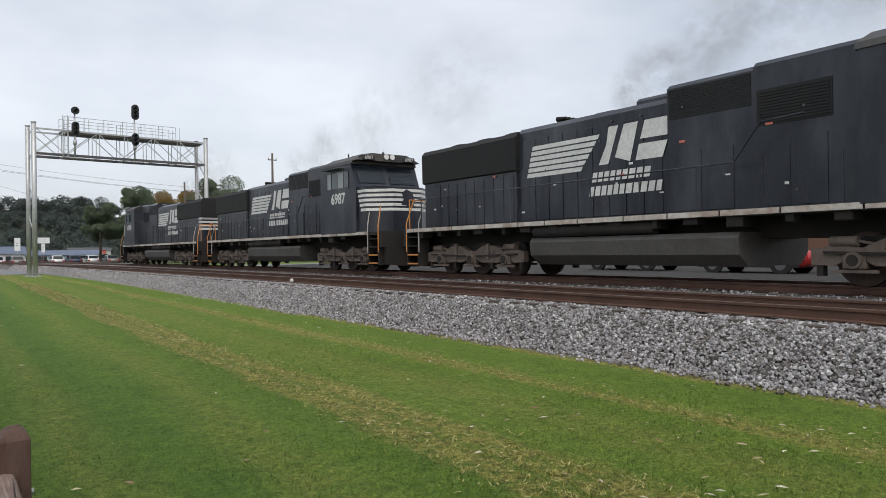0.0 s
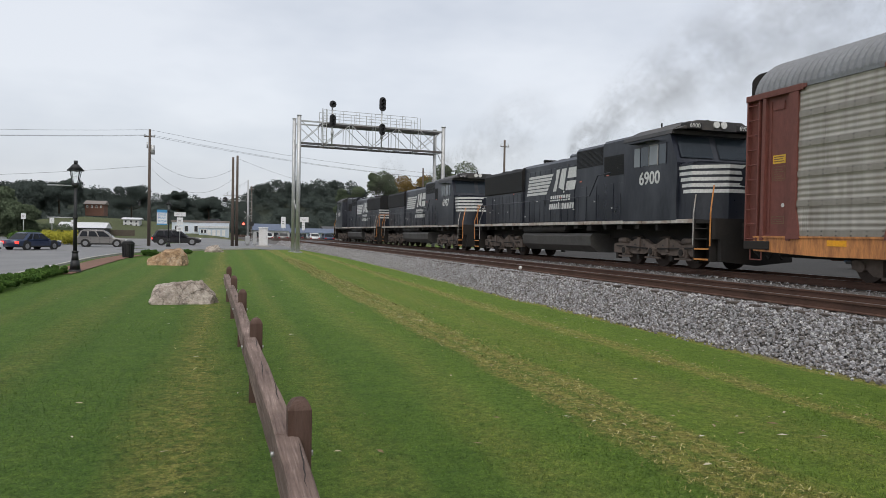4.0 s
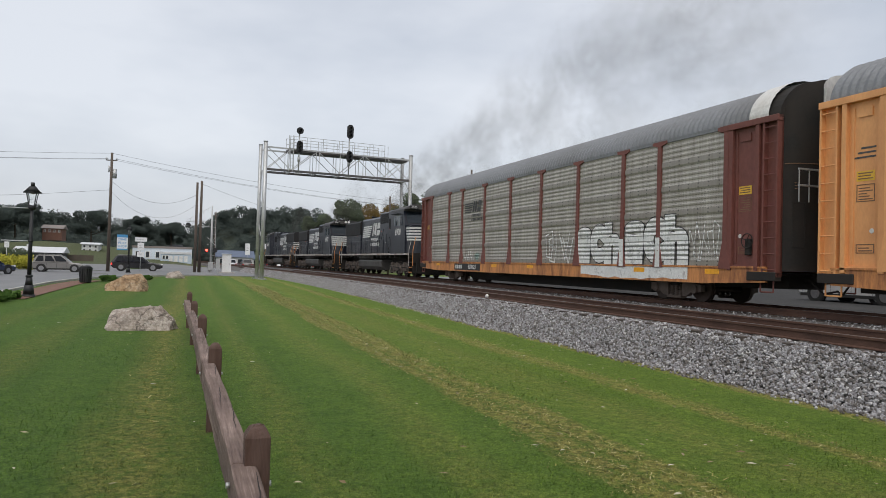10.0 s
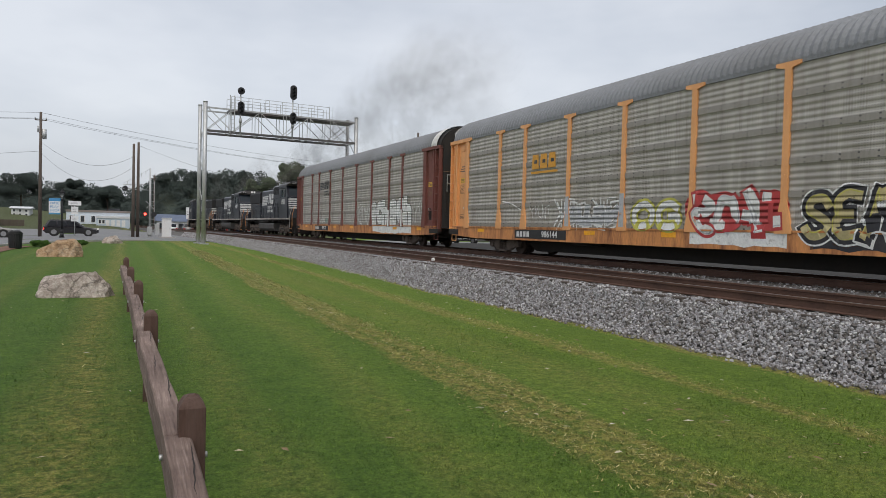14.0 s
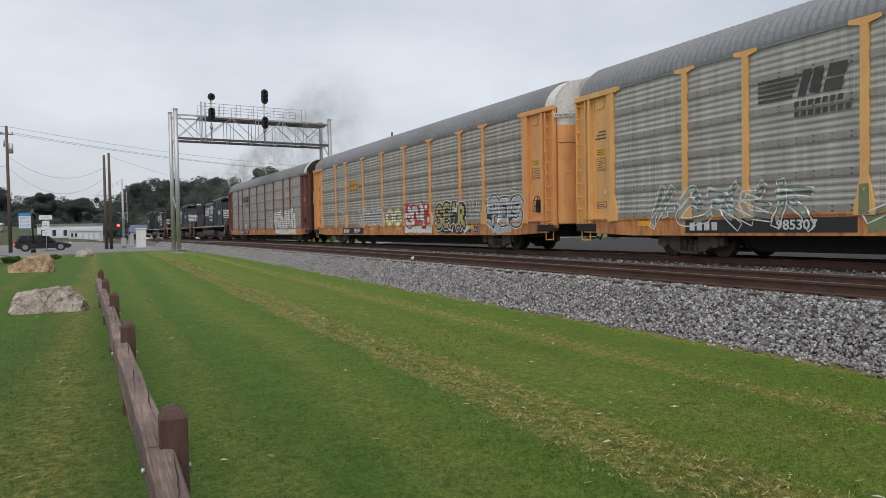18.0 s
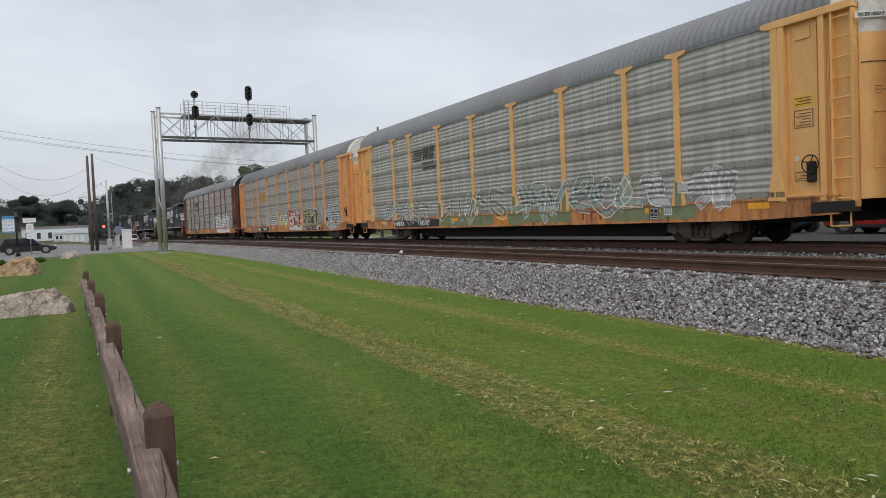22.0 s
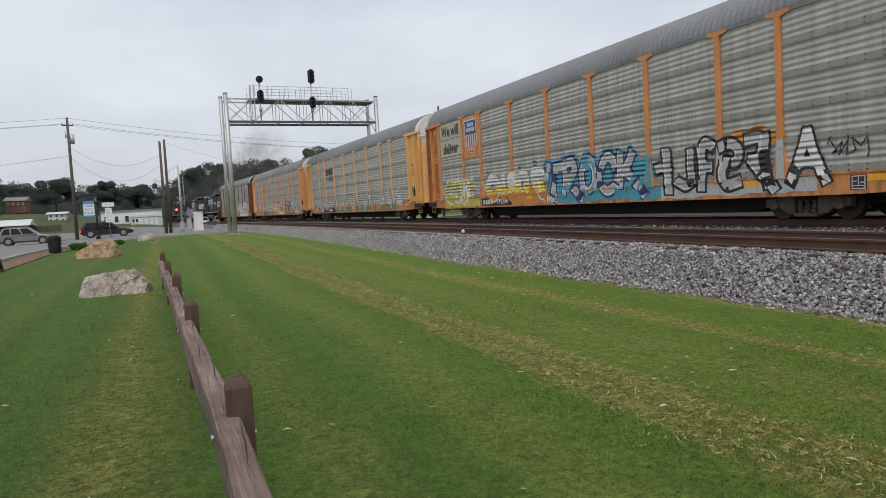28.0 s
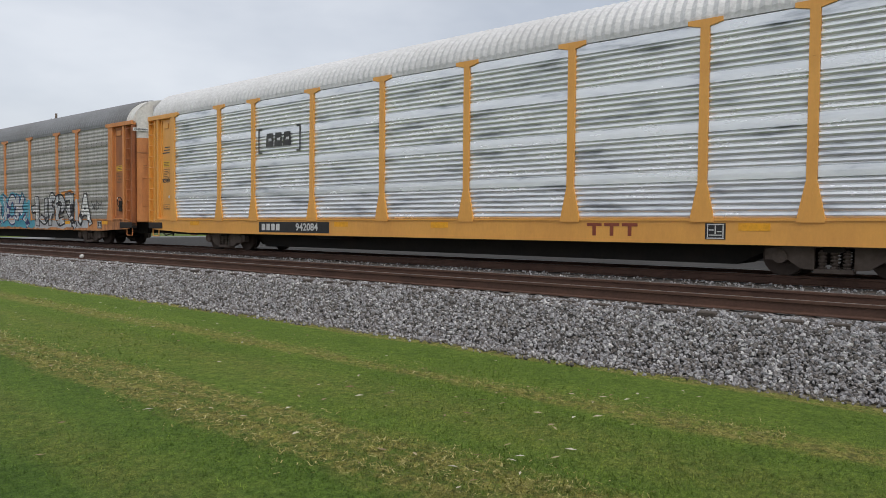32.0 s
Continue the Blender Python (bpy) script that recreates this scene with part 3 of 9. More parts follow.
M_RACK_YELLOW = paint("faded_yellow_paint", (0.80, 0.385, 0.145), 0.5, 0, (0.42, 0.165, 0.062), 0.5, 18, 0.9, 0.03, (1, 1.3, 0.5), tone=0.92)
M_RACK_PALE = paint("pale_yellow_paint", (0.81, 0.46, 0.165), 0.5, 0, (0.48, 0.21, 0.075), 0.5, 18, 0.9, 0.03, (1, 1.3, 0.5), tone=0.92)
M_RACK_BRIGHT = paint("fresh_yellow_paint", (0.80, 0.39, 0.085), 0.42, 0, (0.52, 0.22, 0.055), 0.4, 18, 0.9, 0.03, (1, 1.3, 0.5), tone=0.94)
M_RACK_ORANGE = paint("faded_orange_paint", (0.68, 0.275, 0.085), 0.55, 0, (0.26, 0.09, 0.042), 0.65, 18, 0.9, 0.03, (1, 1.3, 0.45), tone=0.90)
M_RACK_RED = paint("oxide_red_paint", (0.185, 0.060, 0.046), 0.65, 0, (0.10, 0.045, 0.035), 0.5, 8, 0.9, 0.05, (1, 1, 0.6))
M_SILL_RUST = paint("rust_streaked_orange_sill", (0.64, 0.27, 0.085), 0.6, 0, (0.13, 0.042, 0.026), 1.0, 9, 1.6, 0.05, (1, 2.2, 0.5))
M_DOOR_WHITE = paint("scuffed_white_door", (0.66, 0.65, 0.62), 0.6, 0, (0.42, 0.38, 0.33), 0.5, 9, 1.2, 0.05)
def spray(name, colour, worn, wear, fades=()):
    """Sprayed paint on the corrugated, slotted sheet: worn thin in patches, the slots stay open."""
    m, n, l, b = nodes_of(name)
    co = n.new("ShaderNodeTexCoord")
    v = co.outputs["Object"]
    sep = n.new("ShaderNodeSeparateXYZ")
    l.new(v, sep.inputs["Vector"])
    mp = n.new("ShaderNodeMapping")
    mp.inputs["Scale"].default_value = (1, 1.6, 0.45)
    l.new(v, mp.inputs["Vector"])
    broad = noise_node(n, l, v, 2.0, 5, 0.65)
    fine = noise_node(n, l, v, 16, 4, 0.7)
    base = ramp_node(n, l, fine, [(0.3, tuple(c * 0.78 for c in colour)), (0.7, tuple(min(1, c * 1.1) for c in colour))])
    for z, other in fades:  # sprayed in bands, one colour fading into the next above
        k = math_node(n, l, "ADD", sep.outputs["Z"], math_node(n, l, "MULTIPLY", broad, 0.25))
        base = mix_node(n, l, ramp_node(n, l, math_node(n, l, "DIVIDE", k, 4.0), [((z + 0.09) / 4, (0, 0, 0)), ((z + 0.16) / 4, (1, 1, 1))]), base, other)
    base = mix_node(n, l, math_node(n, l, "MULTIPLY", ramp_node(n, l, broad, [(0.42, (0, 0, 0)), (0.68, (1, 1, 1))]), wear), base, worn)
    on_sheet = math_node(n, l, "MULTIPLY", math_node(n, l, "GREATER_THAN", sep.outputs["Z"], 1.06), math_node(n, l, "GREATER_THAN", sep.outputs["X"], -1.505))
    part_of = math_node(n, l, "FRACT", math_node(n, l, "DIVIDE", math_node(n, l, "SUBTRACT", sep.outputs["Z"], 1.06), 0.741))
    on_sheet = math_node(n, l, "MULTIPLY", on_sheet, math_node(n, l, "GREATER_THAN", part_of, 0.205))
    a = math_node(n, l, "SINE", math_node(n, l, "MULTIPLY", sep.outputs["Y"], 2 * math.pi / 0.062))
    c = math_node(n, l, "SINE", math_node(n, l, "MULTIPLY", part_of, 2 * math.pi * 15.1))
    wave = math_node(n, l, "SINE", math_node(n, l, "MULTIPLY", math_node(n, l, "SUBTRACT", part_of, 0.205), 2 * math.pi * 4 / 0.795))
    gap = noise_node(n, l, mp.outputs["Vector"], 3.0, 1, 0.5)
    h = math_node(n, l, "MULTIPLY", math_node(n, l, "GREATER_THAN", a, 0.1), math_node(n, l, "GREATER_THAN", c, 0.45))
    h = math_node(n, l, "MULTIPLY", math_node(n, l, "MULTIPLY", h, math_node(n, l, "GREATER_THAN", gap, 0.40)), on_sheet)
    base = mix_node(n, l, math_node(n, l, "MULTIPLY", h, 0.65), base, (0.05, 0.05, 0.046))
    l.new(base, b.inputs["Base Color"])
    b.inputs["Roughness"].default_value = 0.6
    thin = ramp_node(n, l, noise_node(n, l, v, 5.0, 5, 0.7), [(0.30, (0.45, 0.45, 0.45)), (0.44, (0.97, 0.97, 0.97))])
    l.new(thin, b.inputs["Alpha"])
    bump_node(n, l, b, math_node(n, l, "MULTIPLY", wave, on_sheet), 0.9, 0.03)
    return m


M_SPRAY = {
    "white": spray("white_spray", (0.82, 0.83, 0.80), (0.55, 0.54, 0.50), 0.4),
    "black": spray("black_spray", (0.02, 0.02, 0.025), (0.07, 0.06, 0.06), 0.4),
    "silver": spray("silver_spray", (0.50, 0.51, 0.52), (0.40, 0.40, 0.40), 0.4),
    "blue": spray("blue_spray", (0.07, 0.30, 0.42), (0.12, 0.24, 0.30), 0.5),
    "navy": spray("navy_spray", (0.03, 0.04, 0.16), (0.05, 0.05, 0.1), 0.5),
    "teal": spray("teal_spray", (0.30, 0.41, 0.37), (0.32, 0.33, 0.27), 0.8),
    "yellow": spray("yellow_spray", (0.58, 0.55, 0.10), (0.4, 0.36, 0.08), 0.5),
    "red": spray("red_spray", (0.52, 0.05, 0.05), (0.3, 0.06, 0.05), 0.5),
    "orange": spray("orange_spray", (0.72, 0.27, 0.03), (0.45, 0.18, 0.05), 0.5),
    "cyan": spray("cyan_spray", (0.07, 0.36, 0.47), (0.12, 0.28, 0.34), 0.4),
    "fade": spray("orange_yellow_white_spray", (0.68, 0.27, 0.06), (0.5, 0.3, 0.15), 0.15, ((1.12, (0.80, 0.62, 0.04)), (1.45, (0.82, 0.83, 0.80)))),
    "tan": spray("tan_spray", (0.52, 0.44, 0.20), (0.40, 0.36, 0.24), 0.5),
    "green": spray("olive_spray", (0.22, 0.27, 0.13), (0.2, 0.2, 0.12), 0.6),
}


def corrugated(width, new_style):
    """One side panel: an outline that runs up the sheet in waves, pulled along the car; its outer face is towards -x."""
    pts = []
    z0, z1 = 1.06, 4.765
    if new_style:
        bands = 4
        h = (z1 - z0) / bands
        for k in range(bands):
            a = z0 + k * h
            m = 6
            step = (h - 0.22) / m
            for i in range(m):
                u = a + i * step
                pts += [(0.022, u), (0.006, u + step * 0.10), (-0.010, u + step * 0.28), (-0.018, u + step * 0.50), (-0.010, u + step * 0.72), (0.006, u + step * 0.90)]
            pts += [(0.022, a + h - 0.22), (-0.017, a + h - 0.205), (-0.019, a + h - 0.10), (-0.017, a + h - 0.012)]
    else:
        bands = 5
        h = (z1 - z0) / bands
        for k in range(bands):
            a = z0 + k * h
            pts += [(-0.024, a + 0.002), (-0.024, a + 0.148), (-0.006, a + 0.152)]
            m = 4
            step = (h - 0.155) / m
            for i in range(m):
                u = a + 0.155 + i * step
                pts += [(0.000 - 0.0065 * math.cos(2 * math.pi * q / 8), u + step * q / 8) for q in range(8)]
            pts.append((-0.010, a + h - 0.001))
    pts.append((0.0, z1))
    vs, fs = [], []
    for y in (-width / 2, width / 2):
        vs += [(x, y, z) for x, z in pts] + [(0.09, y, z1), (0.09, y, z0)]
    k = len(pts) + 2
    for i in range(k):
        fs.append((i, (i + 1) % k, k + (i + 1) % k, k + i))
    fs += [tuple(range(k - 1, -1, -1)), tuple(range(k, 2 * k))]
    return vs, fs


def arch(r=0.0):
    """Roof outline from one eave over the crest to the other."""
    half = [(1.46, 4.80), (1.465, 4.88), (1.45, 4.96), (1.405, 5.105), (1.33, 5.24), (1.21, 5.395), (1.06, 5.53), (0.87, 5.655), (0.64, 5.75), (0.33, 5.813), (0.0, 5.83)]
    return [(-x - r * 0.6, z + r) for x, z in half] + [(x + r * 0.6, z + r) for x, z in half[-2::-1]]


def roof_z(x):
    half = arch()[10:]
    for (xa, za), (xb, zb) in zip(half, half[1:]):
        if xa <= abs(x) <= xb:
            return za + (zb - za) * (abs(x) - xa) / (xb - xa)
    return 4.8


def stroke(bm, pts, w, mi, x):
    """A flat painted line along (y, z) points, just proud of the sheet."""
    for i, ((y0, z0), (y1, z1)) in enumerate(zip(pts, pts[1:])):
        d = Vector((y1 - y0, z1 - z0))
        if d.length < 1e-4:
            continue
        t = d.normalized()
        p = Vector((-t[1], t[0])) * (w / 2)
        e = t * (w * 0.35)
        q = [(y0 - e[0] + p[0], z0 - e[1] + p[1]), (y1 + e[0] + p[0], z1 + e[1] + p[1]), (y1 + e[0] - p[0], z1 + e[1] - p[1]), (y0 - e[0] - p[0], z0 - e[1] - p[1])]
        f = bm.faces.new([bm.verts.new((x - 0.00025 * (i % 24), a, b)) for a, b in q])
        f.material_index = mi
        f.normal_update()
        if f.normal.x > 0:
            f.normal_flip()


def blob(bm, outline, mi, x):
    f = bm.faces.new([bm.verts.new((x, a, b)) for a, b in outline])
    f.material_index = mi
    f.normal_update()
    if f.normal.x > 0:
        f.normal_flip()


def oval(cy, cz, ry, rz, n=18, wob=0.0, rng=None, lean=0.0):
    out = []
    for i in range(n):
        a = 2 * math.pi * i / n
        k = 1 + (rng.uniform(-wob, wob) if rng else 0)
        u, v = math.cos(a) * ry * k, math.sin(a) * rz * k
        out.append((cy + u - lean * v, cz + v))
    return out


GLYPHS = (
    ((0.0, 0.0), (0.0, 1.0), (0.55, 0.95), (0.6, 0.6), (0.05, 0.5), (0.7, 0.0)),
    ((0.7, 0.95), (0.1, 0.85), (0.1, 0.58), (0.65, 0.42), (0.6, 0.08), (0.0, 0.05)),
    ((0.0, 0.0), (0.32, 1.0), (0.7, 0.0), (0.5, 0.35), (0.15, 0.35)),
    ((0.0, 1.0), (0.05, 0.1), (0.6, 0.05), (0.7, 1.0)),
    ((0.65, 0.9), (0.15, 0.95), (0.0, 0.5), (0.15, 0.05), (0.7, 0.12)),
    ((0.0, 0.98), (0.75, 0.98), (0.36, 0.95), (0.36, 0.0)),
    ((0.0, 0.0), (0.02, 1.0), (0.02, 0.5), (0.65, 1.0), (0.1, 0.5), (0.72, 0.0)),
    ((0.1, 0.5), (0.2, 0.95), (0.6, 0.9), (0.65, 0.2), (0.2, 0.05), (0.08, 0.5), (0.4, 0.5)),
    ((0.0, 0.0), (0.05, 1.0), (0.6, 0.1), (0.7, 1.0)),
)



def mark_letter(bm, started):
    """Number the faces drawn since started as one letter."""
    layer = bm.faces.layers.int.get("letter") or bm.faces.layers.int.new("letter")
    bm.faces.ensure_lookup_table()
    top = max([f[layer] for f in bm.faces] + [0]) + 1
    for i in range(started, len(bm.faces)):
        bm.faces[i][layer] = top


def letter_bubbles(bm, rng, y0, y1, z0, z1, count, fill, line, x, width=0.06, spiky=False, third=None):
    """Fat interlocking strokes with an outline, a fill and a highlight, as sprayed on the sheet; they spell nothing. y runs from y0 down to y1."""
    step = (y0 - y1) / count
    for i in range(count):
        started = len(bm.faces)
        g = GLYPHS[rng.randrange(len(GLYPHS))]
        tall = rng.random() < 0.5
        g = [(0.75 - u, 1 - v if tall else v) for u, v in g]
        h = (z1 - z0) * rng.uniform(0.78, 0.95)
        lean = rng.uniform(-0.12, 0.18)
        w = min(step * 0.38, 0.36)
        pts = []
        for u, v in g:
            j = 0.06 if spiky else 0.03
            u, v = u + rng.uniform(-j, j) + lean * v, v + rng.uniform(-j, j)
            pts.append((y0 - step * i - w * 0.5 - u * (step - w * 0.6) * 1.32, z0 + w * 0.55 + v * (h - w * 1.1)))
        if not spiky:
            rounded = []
            for (ya, za), (yb, zb) in zip(pts, pts[1:]):
                rounded += [(ya + (yb - ya) * k / 3, za + (zb - za) * k / 3) for k in range(3)]
            rounded.append(pts[-1])
            sm = [rounded[0]] + [((a[0] + 2 * b[0] + c[0]) / 4, (a[1] + 2 * b[1] + c[1]) / 4) for a, b, c in zip(rounded, rounded[1:], rounded[2:])] + [rounded[-1]]
            pts = sm
        xa = x - 0.0012 * (i % 6)
        stroke(bm, pts, w + 2 * width, line, xa)
        if fill is not None:
            stroke(bm, pts, w, fill, xa - 0.008)
        hi = [(a + w * 0.12, b + w * 0.12) for a, b in pts]
        stroke(bm, hi, w * 0.22, third if third is not None else (line if fill is None else fill), xa - 0.009)
        mark_letter(bm, started)


def outline_letters(bm, rng, y0, y1, z0, z1, count, line, x, width=0.05):
    """Letters in outline alone: the bare sheet shows inside."""
    step = (y0 - y1) / count
    for i in range(count):
        started = len(bm.faces)
        g = [(0.75 - u, 1 - v) for u, v in GLYPHS[rng.randrange(len(GLYPHS))]]
        h = (z1 - z0) * rng.uniform(0.8, 0.98)
        w = step * 0.24
        base = [(y0 - step * i - 0.1 - u * step * 0.95 + rng.uniform(-0.05, 0.05), z0 + v * h) for u, v in g]
        stroke(bm, [(a + w / 2, b + w * 0.3) for a, b in base], width, line, x)
        stroke(bm, [(a - w / 2, b - w * 0.3) for a, b in base], width, line, x)
        mark_letter(bm, started)


def scribble(bm, rng, y0, y1, z0, z1, mi, x, n=26, width=0.035):
    pts = []
    for i in range(n):
        u = i / (n - 1)
        pts.append((y0 + (y1 - y0) * u + 0.10 * math.sin(u * 40 + rng.uniform(-0.5, 0.5)), (z0 + z1) / 2 + (z1 - z0) / 2 * math.sin(u * 31 + rng.uniform(-0.9, 0.9))))
    started = len(bm.faces)
    stroke(bm, pts, width, mi, x)
    mark_letter(bm, started)


def text_mesh(name, body, size, material, parent, y, z, x, shear=0.0, squeeze=1.0, bold=0.0, side=-1, label="", align="CENTER"):
    """Letters on a side face; side -1 is read from -x, side 1 from +x."""
    cu = bpy.data.curves.new(name, "FONT")
    cu.body, cu.size, cu.shear, cu.align_x, cu.align_y = body, size, shear, align, "CENTER"
    cu.extrude, cu.offset, cu.resolution_u = 0.004, bold, 3
    tmp = bpy.data.objects.new(name, cu)
    scene.collection.objects.link(tmp)
    me = bpy.data.meshes.new_from_object(tmp.evaluated_get(bpy.context.evaluated_depsgraph_get()))
    bpy.data.objects.remove(tmp)
    bpy.data.curves.remove(cu)
    me.materials.clear()
    me.materials.append(material)
    ob = new(name, me)
    ob.parent = parent
    ob.matrix_basis = pose(x, y, z, 90, 0, -90 if side < 0 else 90) @ Matrix.Diagonal((squeeze, 1, 1, 1))
    if label:
        ob["label"] = label
    return ob


TURNING = []


def wheelset(parent, y, r, name="wheelset"):
    bm = B()
    for s in (-1, 1):
        rod(bm, (s * 0.66, 0, 0), (s * 0.80, 0, 0), r, 22)
        rod(bm, (s * 0.64, 0, 0), (s * 0.675, 0, 0), r + 0.027, 22)
        rod(bm, (s * 0.80, 0, 0), (s * 0.84, 0, 0), r * 0.45, 12)
        for a in range(4):
            c, d = math.cos(a * 1.571) * r * 0.7, math.sin(a * 1.571) * r * 0.7
            rod(bm, (s * 0.79, c, d), (s * 0.806, c, d), r * 0.08, 6)
    rod(bm, (-0.8, 0, 0), (0.8, 0, 0), 0.08, 8)
    ob = part(name, bm, M_WHEEL, parent)
    ob.location = (0, y, r)
    TURNING.append((ob, y, r))
    return ob


def freight_truck(car, y):
    """Two wheelsets, two cast side frames with spring nests, a bolster."""
    tr = empty_part("truck", car, (0, y, 0))
    for s in (-1, 1):
        bm = B()
        x0, x1 = (0.90, 1.06) if s > 0 else (-1.06, -0.90)
        prism(bm, [(-1.15, 0.30), (-1.15, 0.50), (-0.75, 0.56), (-0.35, 0.74), (0.35, 0.74), (0.75, 0.56), (1.15, 0.50), (1.15, 0.30), (0.75, 0.30), (0.55, 0.16), (0.32, 0.14), (0.32, 0.54), (-0.32, 0.54), (-0.32, 0.14), (-0.55, 0.16), (-0.75, 0.30)], x0, x1, "x")
        part("side_frame", bm, M_TRUCK, tr)
        for k in (-0.2, 0.0, 0.2):
            bm = B()
            rod(bm, (s * 0.98, k, 0.15), (s * 0.98, k, 0.50), 0.05, 8)
            for j in range(5):
                rod(bm, (s * 0.98, k, 0.16 + j * 0.065), (s * 0.98, k, 0.20 + j * 0.065), 0.075, 8)
            part("spring", bm, M_TRUCK, tr)
        bm = B()
        box(bm, s * 0.98 - 0.12, s * 0.98 + 0.12, -0.32, 0.32, 0.08, 0.16, bevel=0.01)
        part("spring_seat", bm, M_TRUCK, tr)
        for k in (-0.89, 0.89):
            bm = B()
            rod(bm, (s * 0.98, k, 0.37), (s * 1.12, k, 0.37), 0.13, 10)
            part("bearing_cap", bm, M_TRUCK, tr)
    bm = B()
    box(bm, -1.1, 1.1, -0.18, 0.18, 0.46, 0.62, bevel=0.02)
    part("bolster", bm, M_UNDER, tr)
    for k in (-0.89, 0.89):
        wheelset(tr, k, 0.37)
    return tr


def empty_part(name, parent, loc):
    ob = new(name)
    ob.empty_display_size = 0.1
    ob.parent = parent
    ob.location = loc
    return ob


def autorack(label, trim, sill, zinc, roofing, new_style, end_top, end_low):
    """An enclosed two-level car carrier. y = 0 is its leading end, it reaches to y = -CAR_LONG."""
    car = empty("autorack_car", label, "railway car", "the autorack cars")
    L = CAR_LONG
    # flatcar: centre sill, side sills, deck
    bm = B()
    prism(bm, [(-0.4, 0.85), (-0.4, 0.50), (-5.5, 0.46), (-6.1, 0.17), (-L + 6.1, 0.17), (-L + 5.5, 0.46), (-L + 0.4, 0.50), (-L + 0.4, 0.85)], -0.62, 0.62, "x")
    for k in range(14):
        y = -1.2 - k * (L - 2.4) / 13
        box(bm, -1.40, 1.40, y - 0.06, y + 0.06, 0.60, 0.84)
    box(bm, -1.42, 1.42, -L + 0.15, -0.15, 0.84, 0.92)
    rod(bm, (-0.9, -9.0, 0.62), (-0.9, -10.6, 0.62), 0.16, 10)
    part("underframe", bm, M_UNDER, car)
    for s in (-1, 1):
        bm = B()
        x0, x1 = (1.40, 1.475) if s > 0 else (-1.475, -1.40)
        prism(bm, [(-0.35, 0.66), (-0.35, 1.04), (-L + 0.35, 1.04), (-L + 0.35, 0.66), (-L + 2.6, 0.57), (-2.6, 0.57)], x0, x1, "x")
        box(bm, min(s * 1.40, s * 1.50), max(s * 1.40, s * 1.50), -L + 0.35, -0.35, 1.015, 1.06)
        part("side_sill", bm, sill, car)
    # side posts with a flared foot and a bracket at the eave
    bm = B()
    w, f = 0.086, 0.225
    prism(bm, [(-f, 0.985), (-f, 1.07), (-w - 0.012, 1.68), (-w, 1.72), (-w, 4.70), (-0.33, 4.76), (-0.33, 4.845), (0.33, 4.845), (0.33, 4.76), (w, 4.70), (w, 1.72), (w + 0.012, 1.68), (f, 1.07), (f, 0.985)], -0.045, 0.03, "x")
    for z in (1.5, 2.3, 3.1, 3.9):
        rod(bm, (-0.052, 0, z), (-0.04, 0, z), 0.022, 6)
    first = part("side_post", bm, trim, car)
    cells = [(POSTS[i] + POSTS[i + 1]) / 2 for i in range(len(POSTS) - 1)]
    sizes = [POSTS[i + 1] - POSTS[i] - 0.18 for i in range(len(POSTS) - 1)]
    kinds = {}
    for s in (-1, 1):
        turn = 0 if s < 0 else 180
        for i, p in enumerate(POSTS):
            m = pose(s * 1.465, -p, 0, 0, 0, turn)
            if s < 0 and i == 0:
                first.matrix_basis = m
            else:
                share("side_post", first, car, m)
        for c, wd in zip(cells, sizes):
            key = round(wd, 1)
            m = pose(s * 1.455, -c, 0, 0, 0, turn)
            if key not in kinds:
                kinds[key] = sheet("side_panel", *corrugated(wd, new_style), zinc, car)
                kinds[key].matrix_basis = m
            else:
                share("side_panel", kinds[key], car, m)
    # end bays: smooth plate, raised frame, ladder, folded door
    for e in (0, 1):
        for s in (-1, 1):
            def yy(u):
                return -u if e == 0 else -L + u
            def bx(bm, xa, xb, u0, u1, z0, z1, bev=0.0):
                a, b2 = sorted((yy(u0), yy(u1)))
                c, d = sorted((s * xa, s * xb))
                box(bm, c, d, a, b2, z0, z1, bevel=bev)
            bm = B()
            bx(bm, 1.34, 1.40, 0.55, 1.70, 1.05, 4.72)
            plate = part("end_bay_plate", bm, trim, car)
            bm = B()
            bx(bm, 1.34, 1.50, 0.60, 0.72, 0.95, 4.74)
            bx(bm, 1.34, 1.50, 1.52, 1.66, 0.95, 4.74)
            bx(bm, 1.34, 1.52, -0.02, 1.98, 4.70, 4.86, 0.01)
            bx(bm, 1.36, 1.47, 0.72, 1.52, 1.0, 1.10)
            part("end_bay_frame", bm, trim, plate)
            bm = B()
            bx(bm, 1.30, 1.36, 0.0, 0.48, 0.92, 4.72)
            bx(bm, 1.30, 1.49, 0.0, 0.05, 0.80, 4.72)
            bx(bm, 1.36, 1.49, 0.43, 0.48, 0.80, 4.72)
            for k in range(10):
                z = 0.98 + k * 0.40
                rod(bm, (s * 1.475, yy(0.03), z), (s * 1.475, yy(0.46), z), 0.016, 6)
            part("ladder", bm, trim, car)
            bm = B()
            bx(bm, 1.40, 1.408, 0.92, 1.36, 2.95, 3.17)
            board = part("notice_board", bm, M_STENCIL, plate)
            for k in range(3):
                bm = B()
                bx(bm, 1.408, 1.411, 0.96, 1.32 - 0.05 * (k % 2), 2.99 + k * 0.06, 3.015 + k * 0.06)
                part("writing_bar", bm, M_FADED_INK, board)
            for z0, z1 in ((2.50, 2.88), (1.38, 1.58)):
                bm = B()
                bx(bm, 1.40, 1.406, 0.92, 1.36, z0, z0 + 0.018)
                bx(bm, 1.40, 1.406, 0.92, 1.36, z1 - 0.018, z1)
                bx(bm, 1.40, 1.406, 0.92, 0.938, z0 + 0.018, z1 - 0.018)
